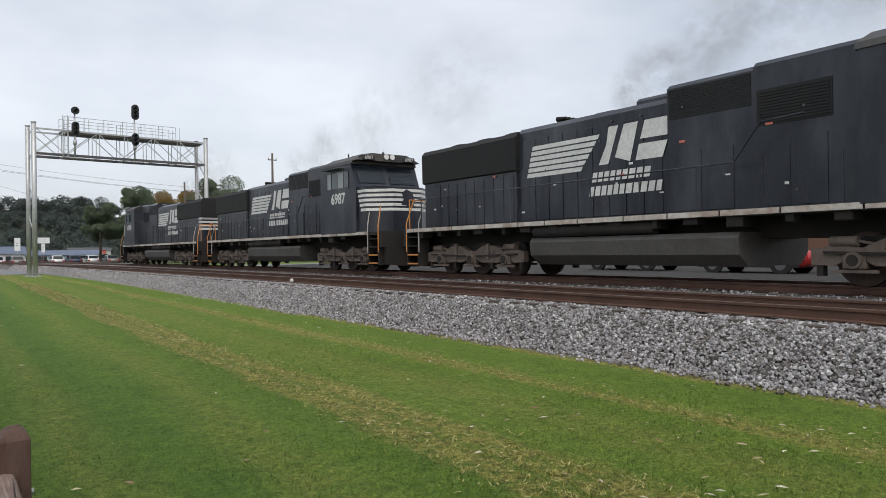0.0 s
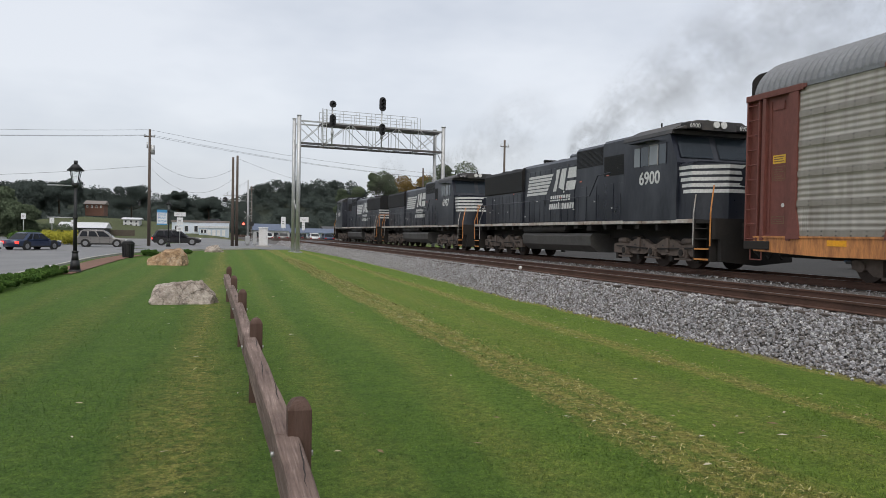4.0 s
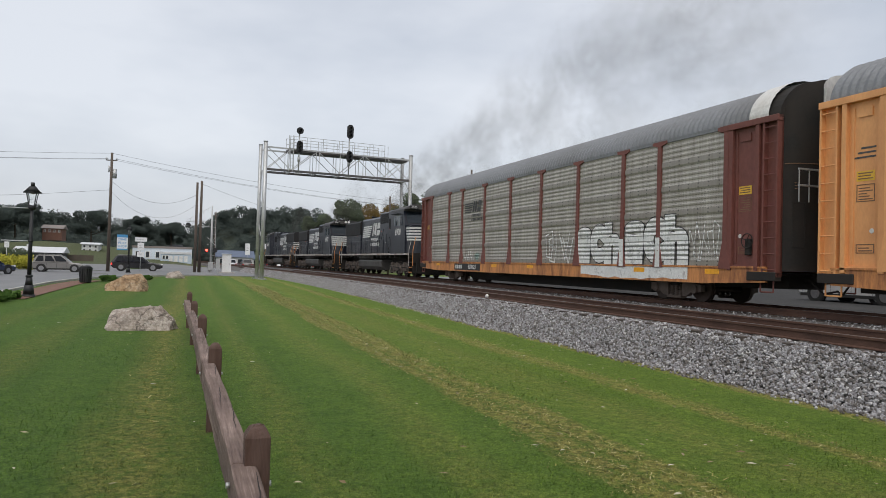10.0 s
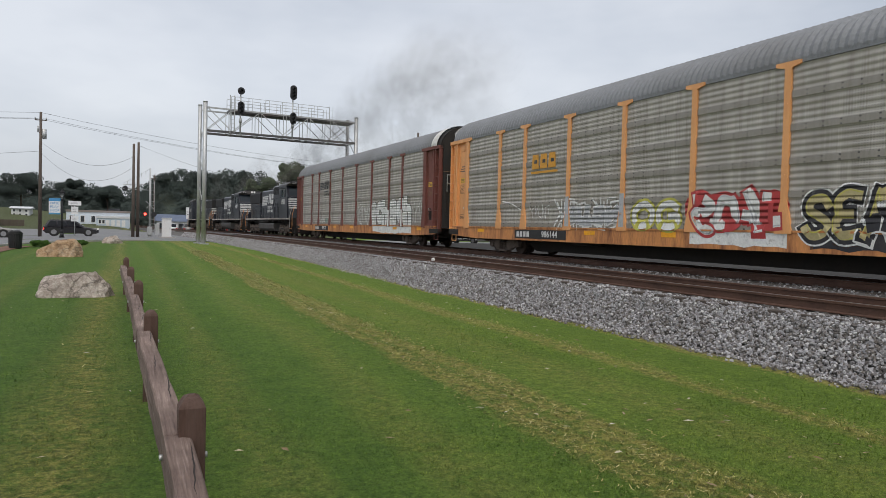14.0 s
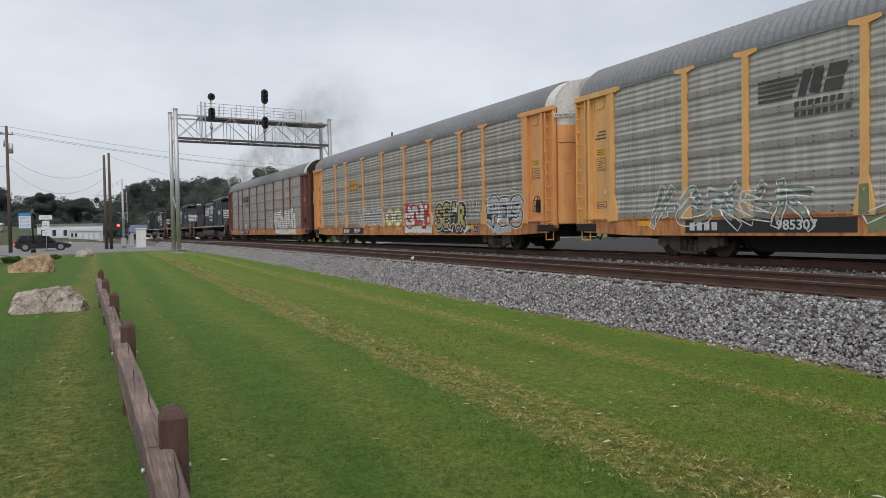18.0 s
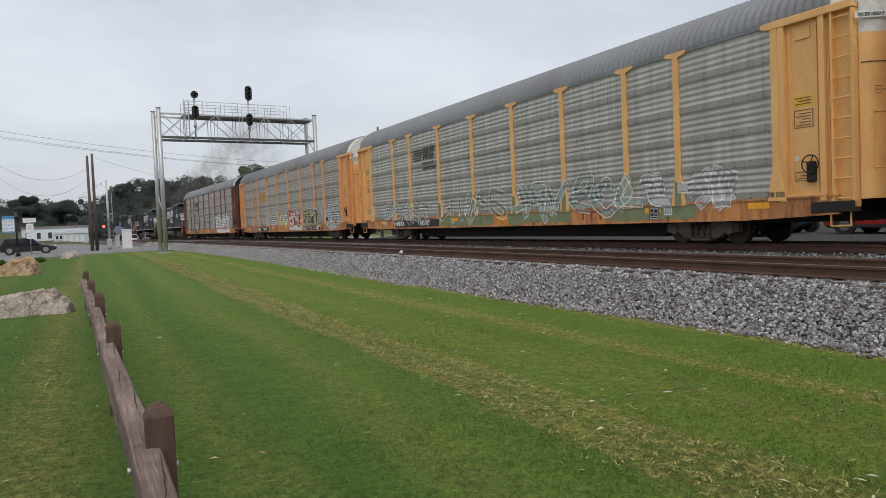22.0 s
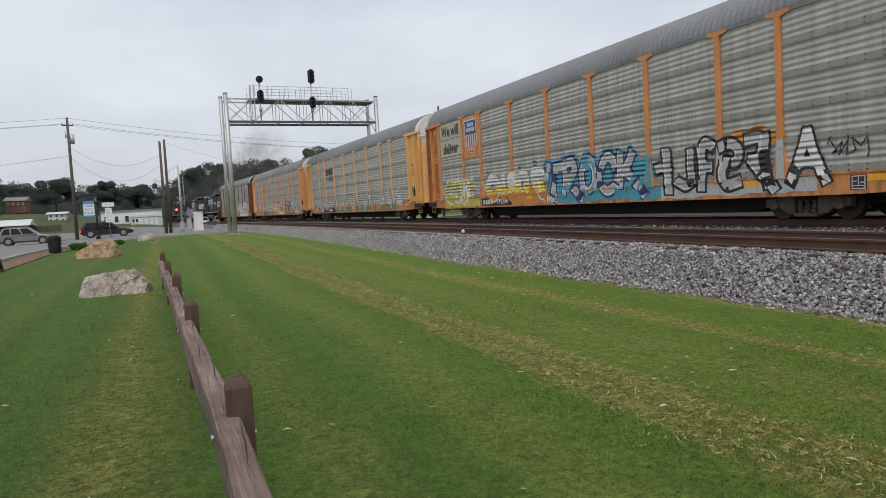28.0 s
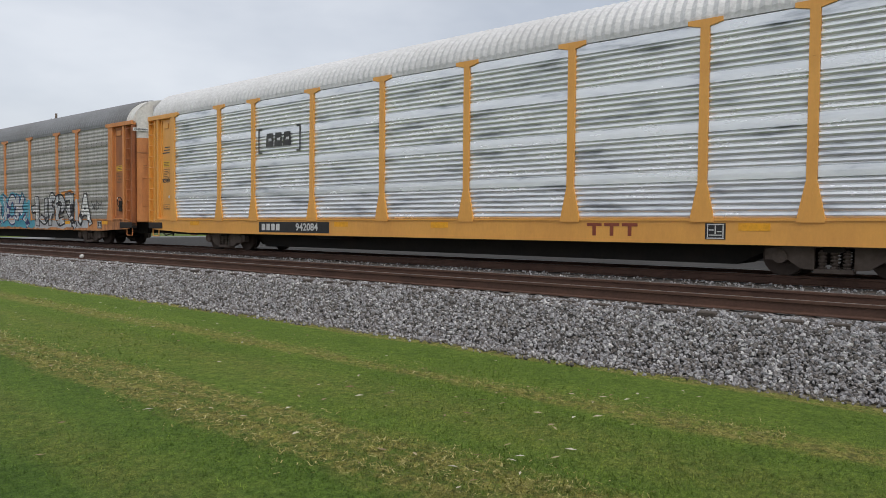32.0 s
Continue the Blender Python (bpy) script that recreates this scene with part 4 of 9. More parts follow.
                bx(bm, 1.40, 1.406, 1.342, 1.36, z0 + 0.018, z1 - 0.018)
                part("stencil_frame", bm, M_FADED_INK, plate)
                for k in range(int((z1 - z0 - 0.06) / 0.06)):
                    bm = B()
                    bx(bm, 1.40, 1.404, 0.97, 1.31 - 0.07 * (k % 3), z0 + 0.045 + k * 0.06, z0 + 0.068 + k * 0.06)
                    part("writing_bar", bm, M_FADED_INK, plate)
            bm = B()
            rod(bm, (s * 1.40, yy(1.30), 1.86), (s * 1.408, yy(1.30), 1.86), 0.055, 12)
            part("round_sticker", bm, M_DOOR_WHITE, plate)
            bm = B()
            bx(bm, 1.30, 1.51, 0.0, 0.95, 0.70, 0.925, 0.015)
            part("end_sill", bm, M_UNDER, car)
            bm = B()
            bx(bm, 1.395, 1.425, 0.80, 0.86, 1.15, 4.6)
            bx(bm, 1.395, 1.425, 1.40, 1.46, 1.15, 4.6)
            bx(bm, 1.40, 1.43, 0.95, 1.30, 4.35, 4.55)
            part("door_track", bm, trim, plate)
            if e == 1 and s < 0:
                bm = B()
                for k in range(14):
                    a0, a1 = k * 0.4488, (k + 1) * 0.4488
                    rod(bm, (s * 1.50, yy(0.95) + 0.19 * math.cos(a0), 1.72 + 0.19 * math.sin(a0)), (s * 1.50, yy(0.95) + 0.19 * math.cos(a1), 1.72 + 0.19 * math.sin(a1)), 0.014, 6)
                for k in range(4):
                    a0 = k * 1.5708 + 0.4
                    rod(bm, (s * 1.50, yy(0.95), 1.72), (s * 1.50, yy(0.95) + 0.19 * math.cos(a0), 1.72 + 0.19 * math.sin(a0)), 0.011, 6)
                box(bm, -1.49, -1.40, yy(0.95) - 0.10, yy(0.95) + 0.10, 1.35, 1.78, bevel=0.02)
                part("hand_brake", bm, M_UNDER, car)
    for e in (0, 1):
        bm = B()
        for s in (-1, 1):
            seg = 7
            pts = []
            for k in range(seg + 1):
                a = k / seg * math.pi / 2
                pts.append((s * 1.30 * math.cos(a), 0.55 * math.sin(a) * (1 if e == 0 else -1)))
            base = 0 if e == 0 else -L
            for (xa, ya), (xb, yb) in zip(pts, pts[1:]):
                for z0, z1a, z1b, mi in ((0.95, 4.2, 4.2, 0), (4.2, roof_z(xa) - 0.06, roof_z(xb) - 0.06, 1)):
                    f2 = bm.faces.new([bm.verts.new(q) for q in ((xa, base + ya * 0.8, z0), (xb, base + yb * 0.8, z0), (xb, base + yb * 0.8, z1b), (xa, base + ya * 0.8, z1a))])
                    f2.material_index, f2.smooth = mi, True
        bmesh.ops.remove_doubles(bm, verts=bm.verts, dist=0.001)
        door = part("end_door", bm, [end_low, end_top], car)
        out = 1 if e == 0 else -1
        for s in (-1, 1):  # a sunk panel edge and a seam on each leaf
            def on_door(a, z, d=0.006):
                return (s * (1.30 + d) * math.cos(a), (0 if e == 0 else -L) + 0.8 * (0.55 + d) * math.sin(a) * out, z)
            bm = B()
            for a0, z0, a1, z1 in ((0.45, 1.55, 0.45, 2.65), (0.80, 1.55, 0.80, 2.65), (0.45, 2.65, 0.80, 2.65), (0.45, 1.55, 0.80, 1.55)):
                rod(bm, on_door(a0, z0), on_door(a1, z1), 0.014, 5)
            part("door_panel_edge", bm, end_low, door)
            bm = B()
            for k in range(6):
                rod(bm, on_door(0.1 + k * 0.22, 3.62), on_door(0.1 + (k + 1) * 0.22, 3.62), 0.012, 5)
            part("door_seam", bm, M_FADED_INK, door)
            bm = B()
            for k in range(3):
                for j in range(2 + k % 2):
                    beam(bm, on_door(0.5 + j * 0.09, 3.0 + k * 0.07, 0.002), on_door(0.57 + j * 0.09, 3.0 + k * 0.07, 0.002), 0.012)
            part("stencil_lines", bm, M_FADED_INK, door)
    # roof: ribs run across, every 0.2 m
    span = L - (0.72 if not new_style else 0.85)
    ribs = int(span / 0.105)
    vs, fs = [], []
    for i in range(ribs + 1):
        a = arch(0.032 if i % 2 else 0.0)
        y = -0.25 - i * span / ribs
        vs += [(x, y, z) for x, z in a]
    k = len(a)
    for i in range(ribs):
        for j in range(k - 1):
            fs.append((i * k + j, (i + 1) * k + j, (i + 1) * k + j + 1, i * k + j + 1))
    fs += [tuple(range(k)), tuple(range(ribs * k, ribs * k + k))[::-1]]
    sheet("roof", vs, fs, roofing, car)
    cap = arch(-0.02)
    vs, fs = [], []
    for y in (-0.25 - span + 0.02, -L - 0.02):
        vs += [(x, y, z) for x, z in cap]
    for j in range(len(cap) - 1):
        fs.append((j, j + 1, len(cap) + j + 1, len(cap) + j))
    fs.append(tuple(range(len(cap), 2 * len(cap))))
    sheet("roof_end_cap", vs, fs, end_top, car)
    bm = B()
    for s in (-1, 1):
        box(bm, min(s * 1.40, s * 1.475), max(s * 1.40, s * 1.475), -L + 0.3, -0.3, 4.775, 4.84)
    part("eave_rail", bm, roofing, car)
    for y in (-4.3, -L + 4.3):
        freight_truck(car, y)
    # couplers and air hoses
    for e in (0, 1):
        y0, d = (0, 1) if e == 0 else (-L, -1)
        bm = B()
        box(bm, -0.13, 0.13, min(y0 - d * 0.5, y0 + d * 0.66), max(y0 - d * 0.5, y0 + d * 0.66), 0.68, 0.92)
        rod(bm, (-0.4, y0, 0.75), (-0.3, y0 + d * 0.35, 0.42), 0.025, 6)
        rod(bm, (-0.3, y0 + d * 0.35, 0.42), (-0.15, y0 + d * 0.65, 0.5), 0.025, 6)
        part("coupler", bm, M_UNDER, car)
        for s in (-1, 1):
            bm = B()
            ya = y0 - d * 0.15
            for yq in (ya, ya - d * 0.42):
                rod(bm, (s * 1.40, yq, 0.95), (s * 1.40, yq, 0.42), 0.02, 6)
            rod(bm, (s * 1.40, ya, 0.42), (s * 1.40, ya - d * 0.42, 0.42), 0.02, 6)
            part("step", bm, trim, car)
    # amber reflectors along the sill
    for yq in (-3.1, -10.6, -14.2, -21.7, -25.0):
        bm = B()
        box(bm, -1.482, -1.4755, yq - 0.28, yq + 0.28, 0.83, 0.97)
        part("reflector", bm, M_REFLECT, car)
    return car


M_STENCIL = paint("yellow_notice", (0.80, 0.48, 0.04), 0.6, 0, (0.55, 0.34, 0.08), 0.4, 30, 3, 0)
M_FADED_INK = paint("faded_stencil_ink", (0.15, 0.085, 0.05), 0.7, 0, (0.36, 0.19, 0.09), 0.6, 20, 3, 0)

# red car: black end doors stand for the shade inside its open ends
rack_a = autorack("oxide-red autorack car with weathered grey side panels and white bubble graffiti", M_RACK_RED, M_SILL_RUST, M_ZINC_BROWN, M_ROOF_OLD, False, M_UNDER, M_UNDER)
rack_b = autorack("yellow autorack car with grey panels and red, black and white graffiti", M_RACK_YELLOW, M_SILL_RUST, M_ZINC_BROWN, M_ROOF_OLD, False, M_DOOR_WHITE, M_RACK_YELLOW)
rack_c = autorack("yellow autorack car with grey panels and pale green and white graffiti", M_RACK_PALE, M_SILL_RUST, M_ZINC_OLD, M_ROOF_OLD, False, M_DOOR_WHITE, M_RACK_PALE)
rack_d = autorack("orange autorack car with grey panels, shield emblem and large blue graffiti", M_RACK_ORANGE, M_SILL_RUST, M_ZINC_OLD, M_ROOF_OLD, False, M_DOOR_WHITE, M_RACK_ORANGE)
rack_e = autorack("clean yellow autorack car with bright new zinc panels", M_RACK_BRIGHT, M_RACK_BRIGHT, M_ZINC_NEW, M_ROOF_NEW, True, M_DOOR_WHITE, M_RACK_BRIGHT)
# the red car stands open at its rear: white door edges, deck rails before a sheet painted as the dark inside
ring = arch(0.055)
vs, fs = [], []
for y in (-CAR_LONG + 0.95, -CAR_LONG + 0.30):
    vs += [(x, y, z) for x, z in ring]
for j in range(len(ring) - 1):
    fs.append((j, j + 1, len(ring) + j + 1, len(ring) + j))
sheet("door_cap", vs, fs, M_DOOR_WHITE, rack_a)["label"] = "scuffed white roof end"
for z in (3.05, 3.45):
    bm = B()
    rod(bm, (-1.30, -CAR_LONG - 0.47, z), (1.30, -CAR_LONG - 0.47, z), 0.025, 6)
    part("deck_rail", bm, M_GALV, rack_a)
for k in range(9):
    bm = B()
    rod(bm, (-1.28 + k * 0.32, -CAR_LONG - 0.47, 2.65), (-1.28 + k * 0.32, -CAR_LONG - 0.47, 3.45), 0.014, 6)
    part("deck_rail_post", bm, M_GALV, rack_a)
M_RUSTY = paint("rusted_orange_paint", (0.46, 0.165, 0.055), 0.6, 0, (0.20, 0.075, 0.04), 0.9, 14, 0.8, 0.04, (1, 1.3, 0.45), tone=0.90)
for ob in rack_d.children:
    if ob.name.split(".")[0] in ("end_bay_plate", "ladder"):
        ob.data.materials[0] = M_RUSTY
RACKS = [rack_a, rack_b, rack_c, rack_d, rack_e]

# ---- the locomotives ----
# blue-grey blotches: worn dusty paint together with sky reflections painted in
M_LOCO = paint("worn_black_paint_with_sheen", (0.0110, 0.0135, 0.0225), 0.32, 0, (0.075, 0.080, 0.092), 0.9, 5, 0.6, 0.10, (1, 1, 0.35))
M_LOCO.node_tree.nodes["Principled BSDF"].inputs["Specular IOR Level"].default_value = 0.40
M_CAB_ROOF = paint("dusty_cab_roof", (0.035, 0.034, 0.034), 0.6, 0, (0.13, 0.115, 0.10), 0.8, 8, 1.0, 0.05)
M_LOCO_GRILLE = paint("radiator_grille", (0.010, 0.010, 0.011), 0.7, 0.2, (0.03, 0.025, 0.02), 0.5, 30, 1.2, 0.2)
M_TANK = paint("grimy_fuel_tank", (0.085, 0.080, 0.074), 0.6, 0.1, (0.04, 0.035, 0.03), 0.5, 8, 0.8, 0.05)
M_SILLSTRIPE = paint("dirty_white_sill_stripe", (0.55, 0.52, 0.47), 0.6, 0, (0.20, 0.095, 0.045), 0.95, 9, 1.6, 0)
M_MARK_WHITE = paint("white_lettering", (0.68, 0.68, 0.66), 0.5, 0, (0.35, 0.34, 0.33), 0.4, 14, 1.5, 0)
M_RAIL_GREY = paint("handrail_grey", (0.36, 0.35, 0.33), 0.5, 0.1, (0.25, 0.15, 0.08), 0.4, 14, 2, 0)
M_RAIL_ORANGE = paint("handrail_orange", (0.60, 0.24, 0.05), 0.5, 0, (0.3, 0.15, 0.06), 0.4, 14, 2, 0)
M_WINDOW = glass("cab_glass", (0.05, 0.065, 0.08), 0.04)
M_PANE_LIGHT = glass("bright_cab_glass", (0.22, 0.24, 0.26), 0.1)
M_HEADLAMP = paint("headlamp_lens", (0.75, 0.75, 0.72), 0.15, 0, (0.5, 0.5, 0.45), 0.2, 14, 3, 0)
M_LABEL_RED = paint("red_warning_label", (0.55, 0.10, 0.06), 0.5, 0, (0.5, 0.4, 0.35), 0.4, 20, 5, 0)


def engine_truck(loco, y):
    tr = empty_part("truck", loco, (0, y, 0))
    for s in (-1, 1):
        bm = B()
        x0, x1 = sorted((s * 1.02, s * 1.20))
        prism(bm, [(-2.45, 0.42), (-2.45, 0.72), (-2.0, 0.80), (-1.5, 0.74), (-1.1, 0.92), (-0.55, 0.92), (-0.2, 0.76), (0.2, 0.76), (0.55, 0.92), (1.1, 0.92), (1.5, 0.74), (2.0, 0.80), (2.45, 0.72), (2.45, 0.42), (2.0, 0.40), (1.65, 0.62), (1.3, 0.40), (0.5, 0.40), (0.0, 0.58), (-0.5, 0.40), (-1.3, 0.40), (-1.65, 0.62), (-2.0, 0.40)], x0, x1, "x")
        part("side_frame", bm, M_TRUCK, tr)
        for k in (-0.82, 0.82):
            for j in (-0.28, 0.0, 0.28):
                bm = B()
                rod(bm, (s * 1.195, k + j, 0.80 - abs(j) * 0.3), (s * 1.205, k + j, 0.80 - abs(j) * 0.3), 0.035, 8)
                part("frame_hole", bm, M_BLACK, tr)
            bm = B()
            box(bm, min(s * 1.17, s * 1.26), max(s * 1.17, s * 1.26), k - 0.07, k + 0.07, 0.50, 0.98, bevel=0.015)
            part("spring_hanger", bm, M_TRUCK, tr)
        for k in (-1.65, 0.0, 1.65):
            bm = B()
            rod(bm, (s * 1.295, k, 0.51), (s * 1.325, k, 0.51), 0.105, 12)
            part("bearing_cap", bm, M_UNDER, tr)
            bm = B()
            beam(bm, (s * 1.22, k - 0.42, 0.30), (s * 1.22, k + 0.42, 0.30), 0.06)
            part("tie_bar", bm, M_TRUCK, tr)
        for k in (-1.65, 0.0, 1.65):
            bm = B()
            rod(bm, (s * 1.08, k, 0.51), (s * 1.30, k, 0.51), 0.16, 12)
            box(bm, min(s * 1.05, s * 1.24), max(s * 1.05, s * 1.24), k - 0.21, k + 0.21, 0.34, 0.62, bevel=0.02)
            part("journal_box", bm, M_TRUCK, tr)
        for k in (-0.82, 0.82):
            bm = B()
            rod(bm, (s * 1.12, k, 0.40), (s * 1.12, k, 0.82), 0.07, 8)
            for j in range(5):
                rod(bm, (s * 1.12, k, 0.43 + j * 0.075), (s * 1.12, k, 0.475 + j * 0.075), 0.11, 9)
            part("spring", bm, M_TRUCK, tr)
            bm = B()
            rod(bm, (s * 1.16, k * 2.55, 0.86), (s * 1.16, k * 2.55 - 0.5 * (1 if k > 0 else -1), 0.86), 0.10, 10)
            rod(bm, (s * 1.16, k * 2.55 - 0.5 * (1 if k > 0 else -1), 0.86), (s * 1.16, k * 2.55 - 0.8 * (1 if k > 0 else -1), 0.80), 0.03, 6)
            part("brake_cylinder", bm, M_TRUCK, tr)
        bm = B()
        beam(bm, (s * 1.24, -2.2, 0.66), (s * 1.24, -0.3, 0.60), 0.05)
        beam(bm, (s * 1.24, 0.3, 0.60), (s * 1.24, 2.2, 0.66), 0.05)
        for k in (-2.3, -0.95, 0.95, 2.3):
            box(bm, min(s * 1.0, s * 1.18), max(s * 1.0, s * 1.18), k - 0.06, k + 0.06, 0.2, 0.5)
        part("brake_rigging", bm, M_UNDER, tr)
    for k in (-1.65, 0.0, 1.65):
        wheelset(tr, k, 0.51)
    bm = B()
    box(bm, -0.9, 0.9, -2.2, 2.2, 0.55, 0.95)
    part("truck_frame", bm, M_UNDER, tr)


def locomotive(number, label, stripes_on_rear):
    """A six-axle road diesel; its cab is towards -y. Pulling faces are at y = -10.9 and 10.9."""
    lo = empty("diesel_locomotive", label, "locomotive", "the three locomotives")
    # frame and walkway
    bm = B()
    box(bm, -0.55, 0.55, -10.2, 10.2, 0.95, 1.45)
    box(bm, -1.50, 1.50, -9.1, 10.0, 1.42, 1.53)
    box(bm, -1.46, 1.46, -9.9, -9.1, 1.42, 1.53)
    part("frame", bm, M_UNDER, lo)
    for s in (-1, 1):
        bm = B()
        x0, x1 = sorted((s * 1.50, s * 1.525))
        rng = random.Random(int(number) * 5 + s)
        y = -9.05
        while y < 9.6:
            e = min(y + rng.uniform(0.9, 1.7), 10.0)
            bm = B()
            box(bm, x0, x1, y, e - 0.05, 1.44, 1.56)
            part("sill_stripe", bm, M_SILLSTRIPE, lo)
            y = e
        rng = random.Random(int(number) + s)
        for k in range(16):
            y = -7.2 + k * 1.08
            bm = B()
            box(bm, min(s * 1.0, s * 1.46), max(s * 1.0, s * 1.46), y, y + rng.uniform(0.12, 0.5), 1.18 + rng.uniform(0, 0.12), 1.42, bevel=0.015)
            part("equipment_box", bm, M_UNDER, lo)
        bm = B()
        rod(bm, (s * 1.30, 3.5, 1.28), (s * 1.30, -0.6, 1.28), 0.16, 12)
        part("air_reservoir", bm, M_UNDER, lo)
    bm = B()
    prism(bm, [(-1.38, 0.62), (-1.42, 0.98), (-1.32, 1.10), (1.32, 1.10), (1.42, 0.98), (1.38, 0.62), (1.05, 0.36), (-1.05, 0.36)], -2.75, 3.65, "y")
    part("fuel_tank", bm, M_TANK, lo)
    engine_truck(lo, -6.6)
    engine_truck(lo, 6.6)
    # long hood in sections
    hood = empty_part("long_hood", lo, (0, 0, 0))
    def section(name, y0, y1, hw, z0, z1, cham, mat, parent=hood, bev=True):
        bm = B()
        prism(bm, [(-hw, z0), (-hw, z1 - cham), (-hw + cham, z1), (hw - cham, z1), (hw, z1 - cham), (hw, z0)], y0, y1, "y")
        return part(name, bm, mat, parent)
    section("engine_hood", -0.7, 4.6, 0.95, 1.53, 4.34, 0.14, M_LOCO)
    section("rear_hood", 4.6, 9.42, 1.04, 1.53, 3.3, 0.02, M_LOCO)
    bm = B()
    prism(bm, [(-1.04, 3.10), (-1.10, 3.14), (-1.12, 4.10), (-1.00, 4.24), (1.00, 4.24), (1.12, 4.10), (1.10, 3.14), (1.04, 3.10)], 4.55, 9.50, "y")
    part("radiator_housing", bm, M_LOCO_GRILLE, hood)
    section("inverter_hood", -0.7, 0.42, 0.70, 4.30, 4.52, 0.08, M_LOCO)
    section("blower_hood", -2.88, -0.7, 0.98, 1.53, 4.60, 0.10, M_LOCO)
    section("intake_hood", -5.2, -2.88, 0.985, 1.53, 4.66, 0.10, M_LOCO)
    for s in (-1, 1):
        bm = B()
        for k in range(14):
            z = 3.78 + k * 0.05
            box(bm, min(s * 0.98, s * 1.0), max(s * 0.98, s * 1.0), -2.82, -0.75, z, z + 0.03)
        part("dynamic_brake_grille", bm, M_LOCO_GRILLE, hood)
        bm = B()
        box(bm, min(s * 0.98, s * 1.0), max(s * 0.98, s * 1.0), -4.5, -2.95, 3.30, 4.05)
        part("air_intake", bm, M_LOCO_GRILLE, hood)
        for k in range(11):
            bm = B()
            box(bm, min(s * 1.0, s * 1.012), max(s * 1.0, s * 1.012), -4.45, -3.0, 3.35 + k * 0.062, 3.385 + k * 0.062)
            part("slat", bm, M_LOCO_GRILLE, lo)
        # side doors and their latches
        for k in range(9):
            y = -0.55 + k * 0.55
            bm = B()
            box(bm, min(s * 0.95, s * 0.975), max(s * 0.95, s * 0.975), y + 0.02, y + 0.53, 1.62, 3.98, bevel=0.008)
            part("engine_door", bm, M_LOCO, hood)
        for k in range(9):
            y = 4.7 + k * 0.47
            bm = B()
            box(bm, min(s * 1.04, s * 1.06), max(s * 1.04, s * 1.06), y + 0.02, y + 0.45, 1.62, 3.0, bevel=0.006)
            part("access_door", bm, M_LOCO, hood)
        for y in (-4.4, -3.65, -2.4, -1.6):
            bm = B()
            box(bm, min(s * 0.98, s * 1.0), max(s * 0.98, s * 1.0), y, y + 0.62, 1.62, 3.0, bevel=0.006)
            part("access_door", bm, M_LOCO, hood)
        rng = random.Random(int(number) * 3 + s)
        for k in range(26):
            y, z = rng.uniform(-4.0, 9.2), rng.choice((1.9, 2.35, 3.0, 3.55, 4.0))
            if z > 3.0 and y > 4.4:
                z = 2.8
            xx = 1.004 if y < -0.7 else (0.978 if y < 4.5 else 1.062)
            bm = B()
            box(bm, min(s * xx, s * (xx + 0.012)), max(s * xx, s * (xx + 0.012)), y, y + 0.05, z, z + 0.05)
            part("door_latch", bm, M_STEEL_DARK, hood)
        for y, z in ((-1.2, 3.2), (-3.3, 3.3), (0.6, 2.6), (5.5, 3.0)):
            xx = 1.0 if y < -0.7 else (0.976 if y < 4.5 else 1.062)
            bm = B()
            box(bm, min(s * xx, s * (xx + 0.006)), max(s * xx, s * (xx + 0.006)), y, y + 0.16, z, z + 0.06)
            part("warning_label", bm, M_LABEL_RED, hood)
        for k in range(14):
            y, z = rng.uniform(-3.8, 9.0), rng.uniform(1.8, 2.9)
            xx = 1.002 if y < -0.7 else (0.977 if y < 4.5 else 1.062)
            bm = B()
            box(bm, min(s * xx, s * (xx + 0.004)), max(s * xx, s * (xx + 0.004)), y, y + rng.uniform(0.05, 0.14), z, z + rng.uniform(0.03, 0.06))
            part("label_plate", bm, M_MARK_WHITE, hood)
    # roof gear: fans, stack, horn
    for y in (5.4, 6.8, 8.2):
        bm = B()
        rod(bm, (0, y, 4.24), (0, y, 4.36), 0.62, 20)
        rod(bm, (0, y, 4.36), (0, y, 4.40), 0.50, 20)
        part("radiator_fan", bm, M_LOCO_GRILLE, lo)
    bm = B()
    box(bm, -0.4, 0.4, 1.4, 2.1, 4.32, 4.46, bevel=0.03)
    part("exhaust_stack", bm, M_LOCO_GRILLE, lo)
    bm = B()
    box(bm, -0.5, 0.1, 3.3, 3.4, 4.32, 4.44)
    for k in range(4):
        rod(bm, (-0.4 + k * 0.15, 3.15, 4.52), (-0.4 + k * 0.15, 3.5, 4.52), 0.035, 8, 0.08)
    part("horn", bm, M_LOCO_GRILLE, lo)
    # cab
    cabin = empty_part("cab", lo, (0, 0, 0))
    bm = B()
    prism(bm, [(-5.2, 1.53), (-5.2, 4.32), (-7.85, 4.32), (-8.25, 3.36), (-8.25, 1.53)], -1.53, 1.53, "x")
    part("cab_body", bm, M_LOCO, cabin)
    bm = B()
    prism(bm, [(-1.56, 4.30), (-1.50, 4.44), (-0.85, 4.74), (0.85, 4.74), (1.50, 4.44), (1.56, 4.30)], -7.95, -5.15, "y")
    prism(bm, [(-1.5, 4.42), (-0.85, 4.72), (0.85, 4.72), (1.5, 4.42)], -8.3, -7.95, "y")
    part("cab_roof", bm, M_CAB_ROOF, cabin)
    bm = B()
    box(bm, -0.5, 0.5, -7.0, -6.0, 4.74, 4.86, bevel=0.03)
    for k in (-0.7, 0.7):
        rod(bm, (k, -6.2, 4.7), (k, -6.2, 4.92), 0.03, 6)
    rod(bm, (0.4, -7.2, 4.72), (0.4, -7.2, 4.96), 0.05, 8)
    part("roof_antenna", bm, M_LOCO_GRILLE, cabin)
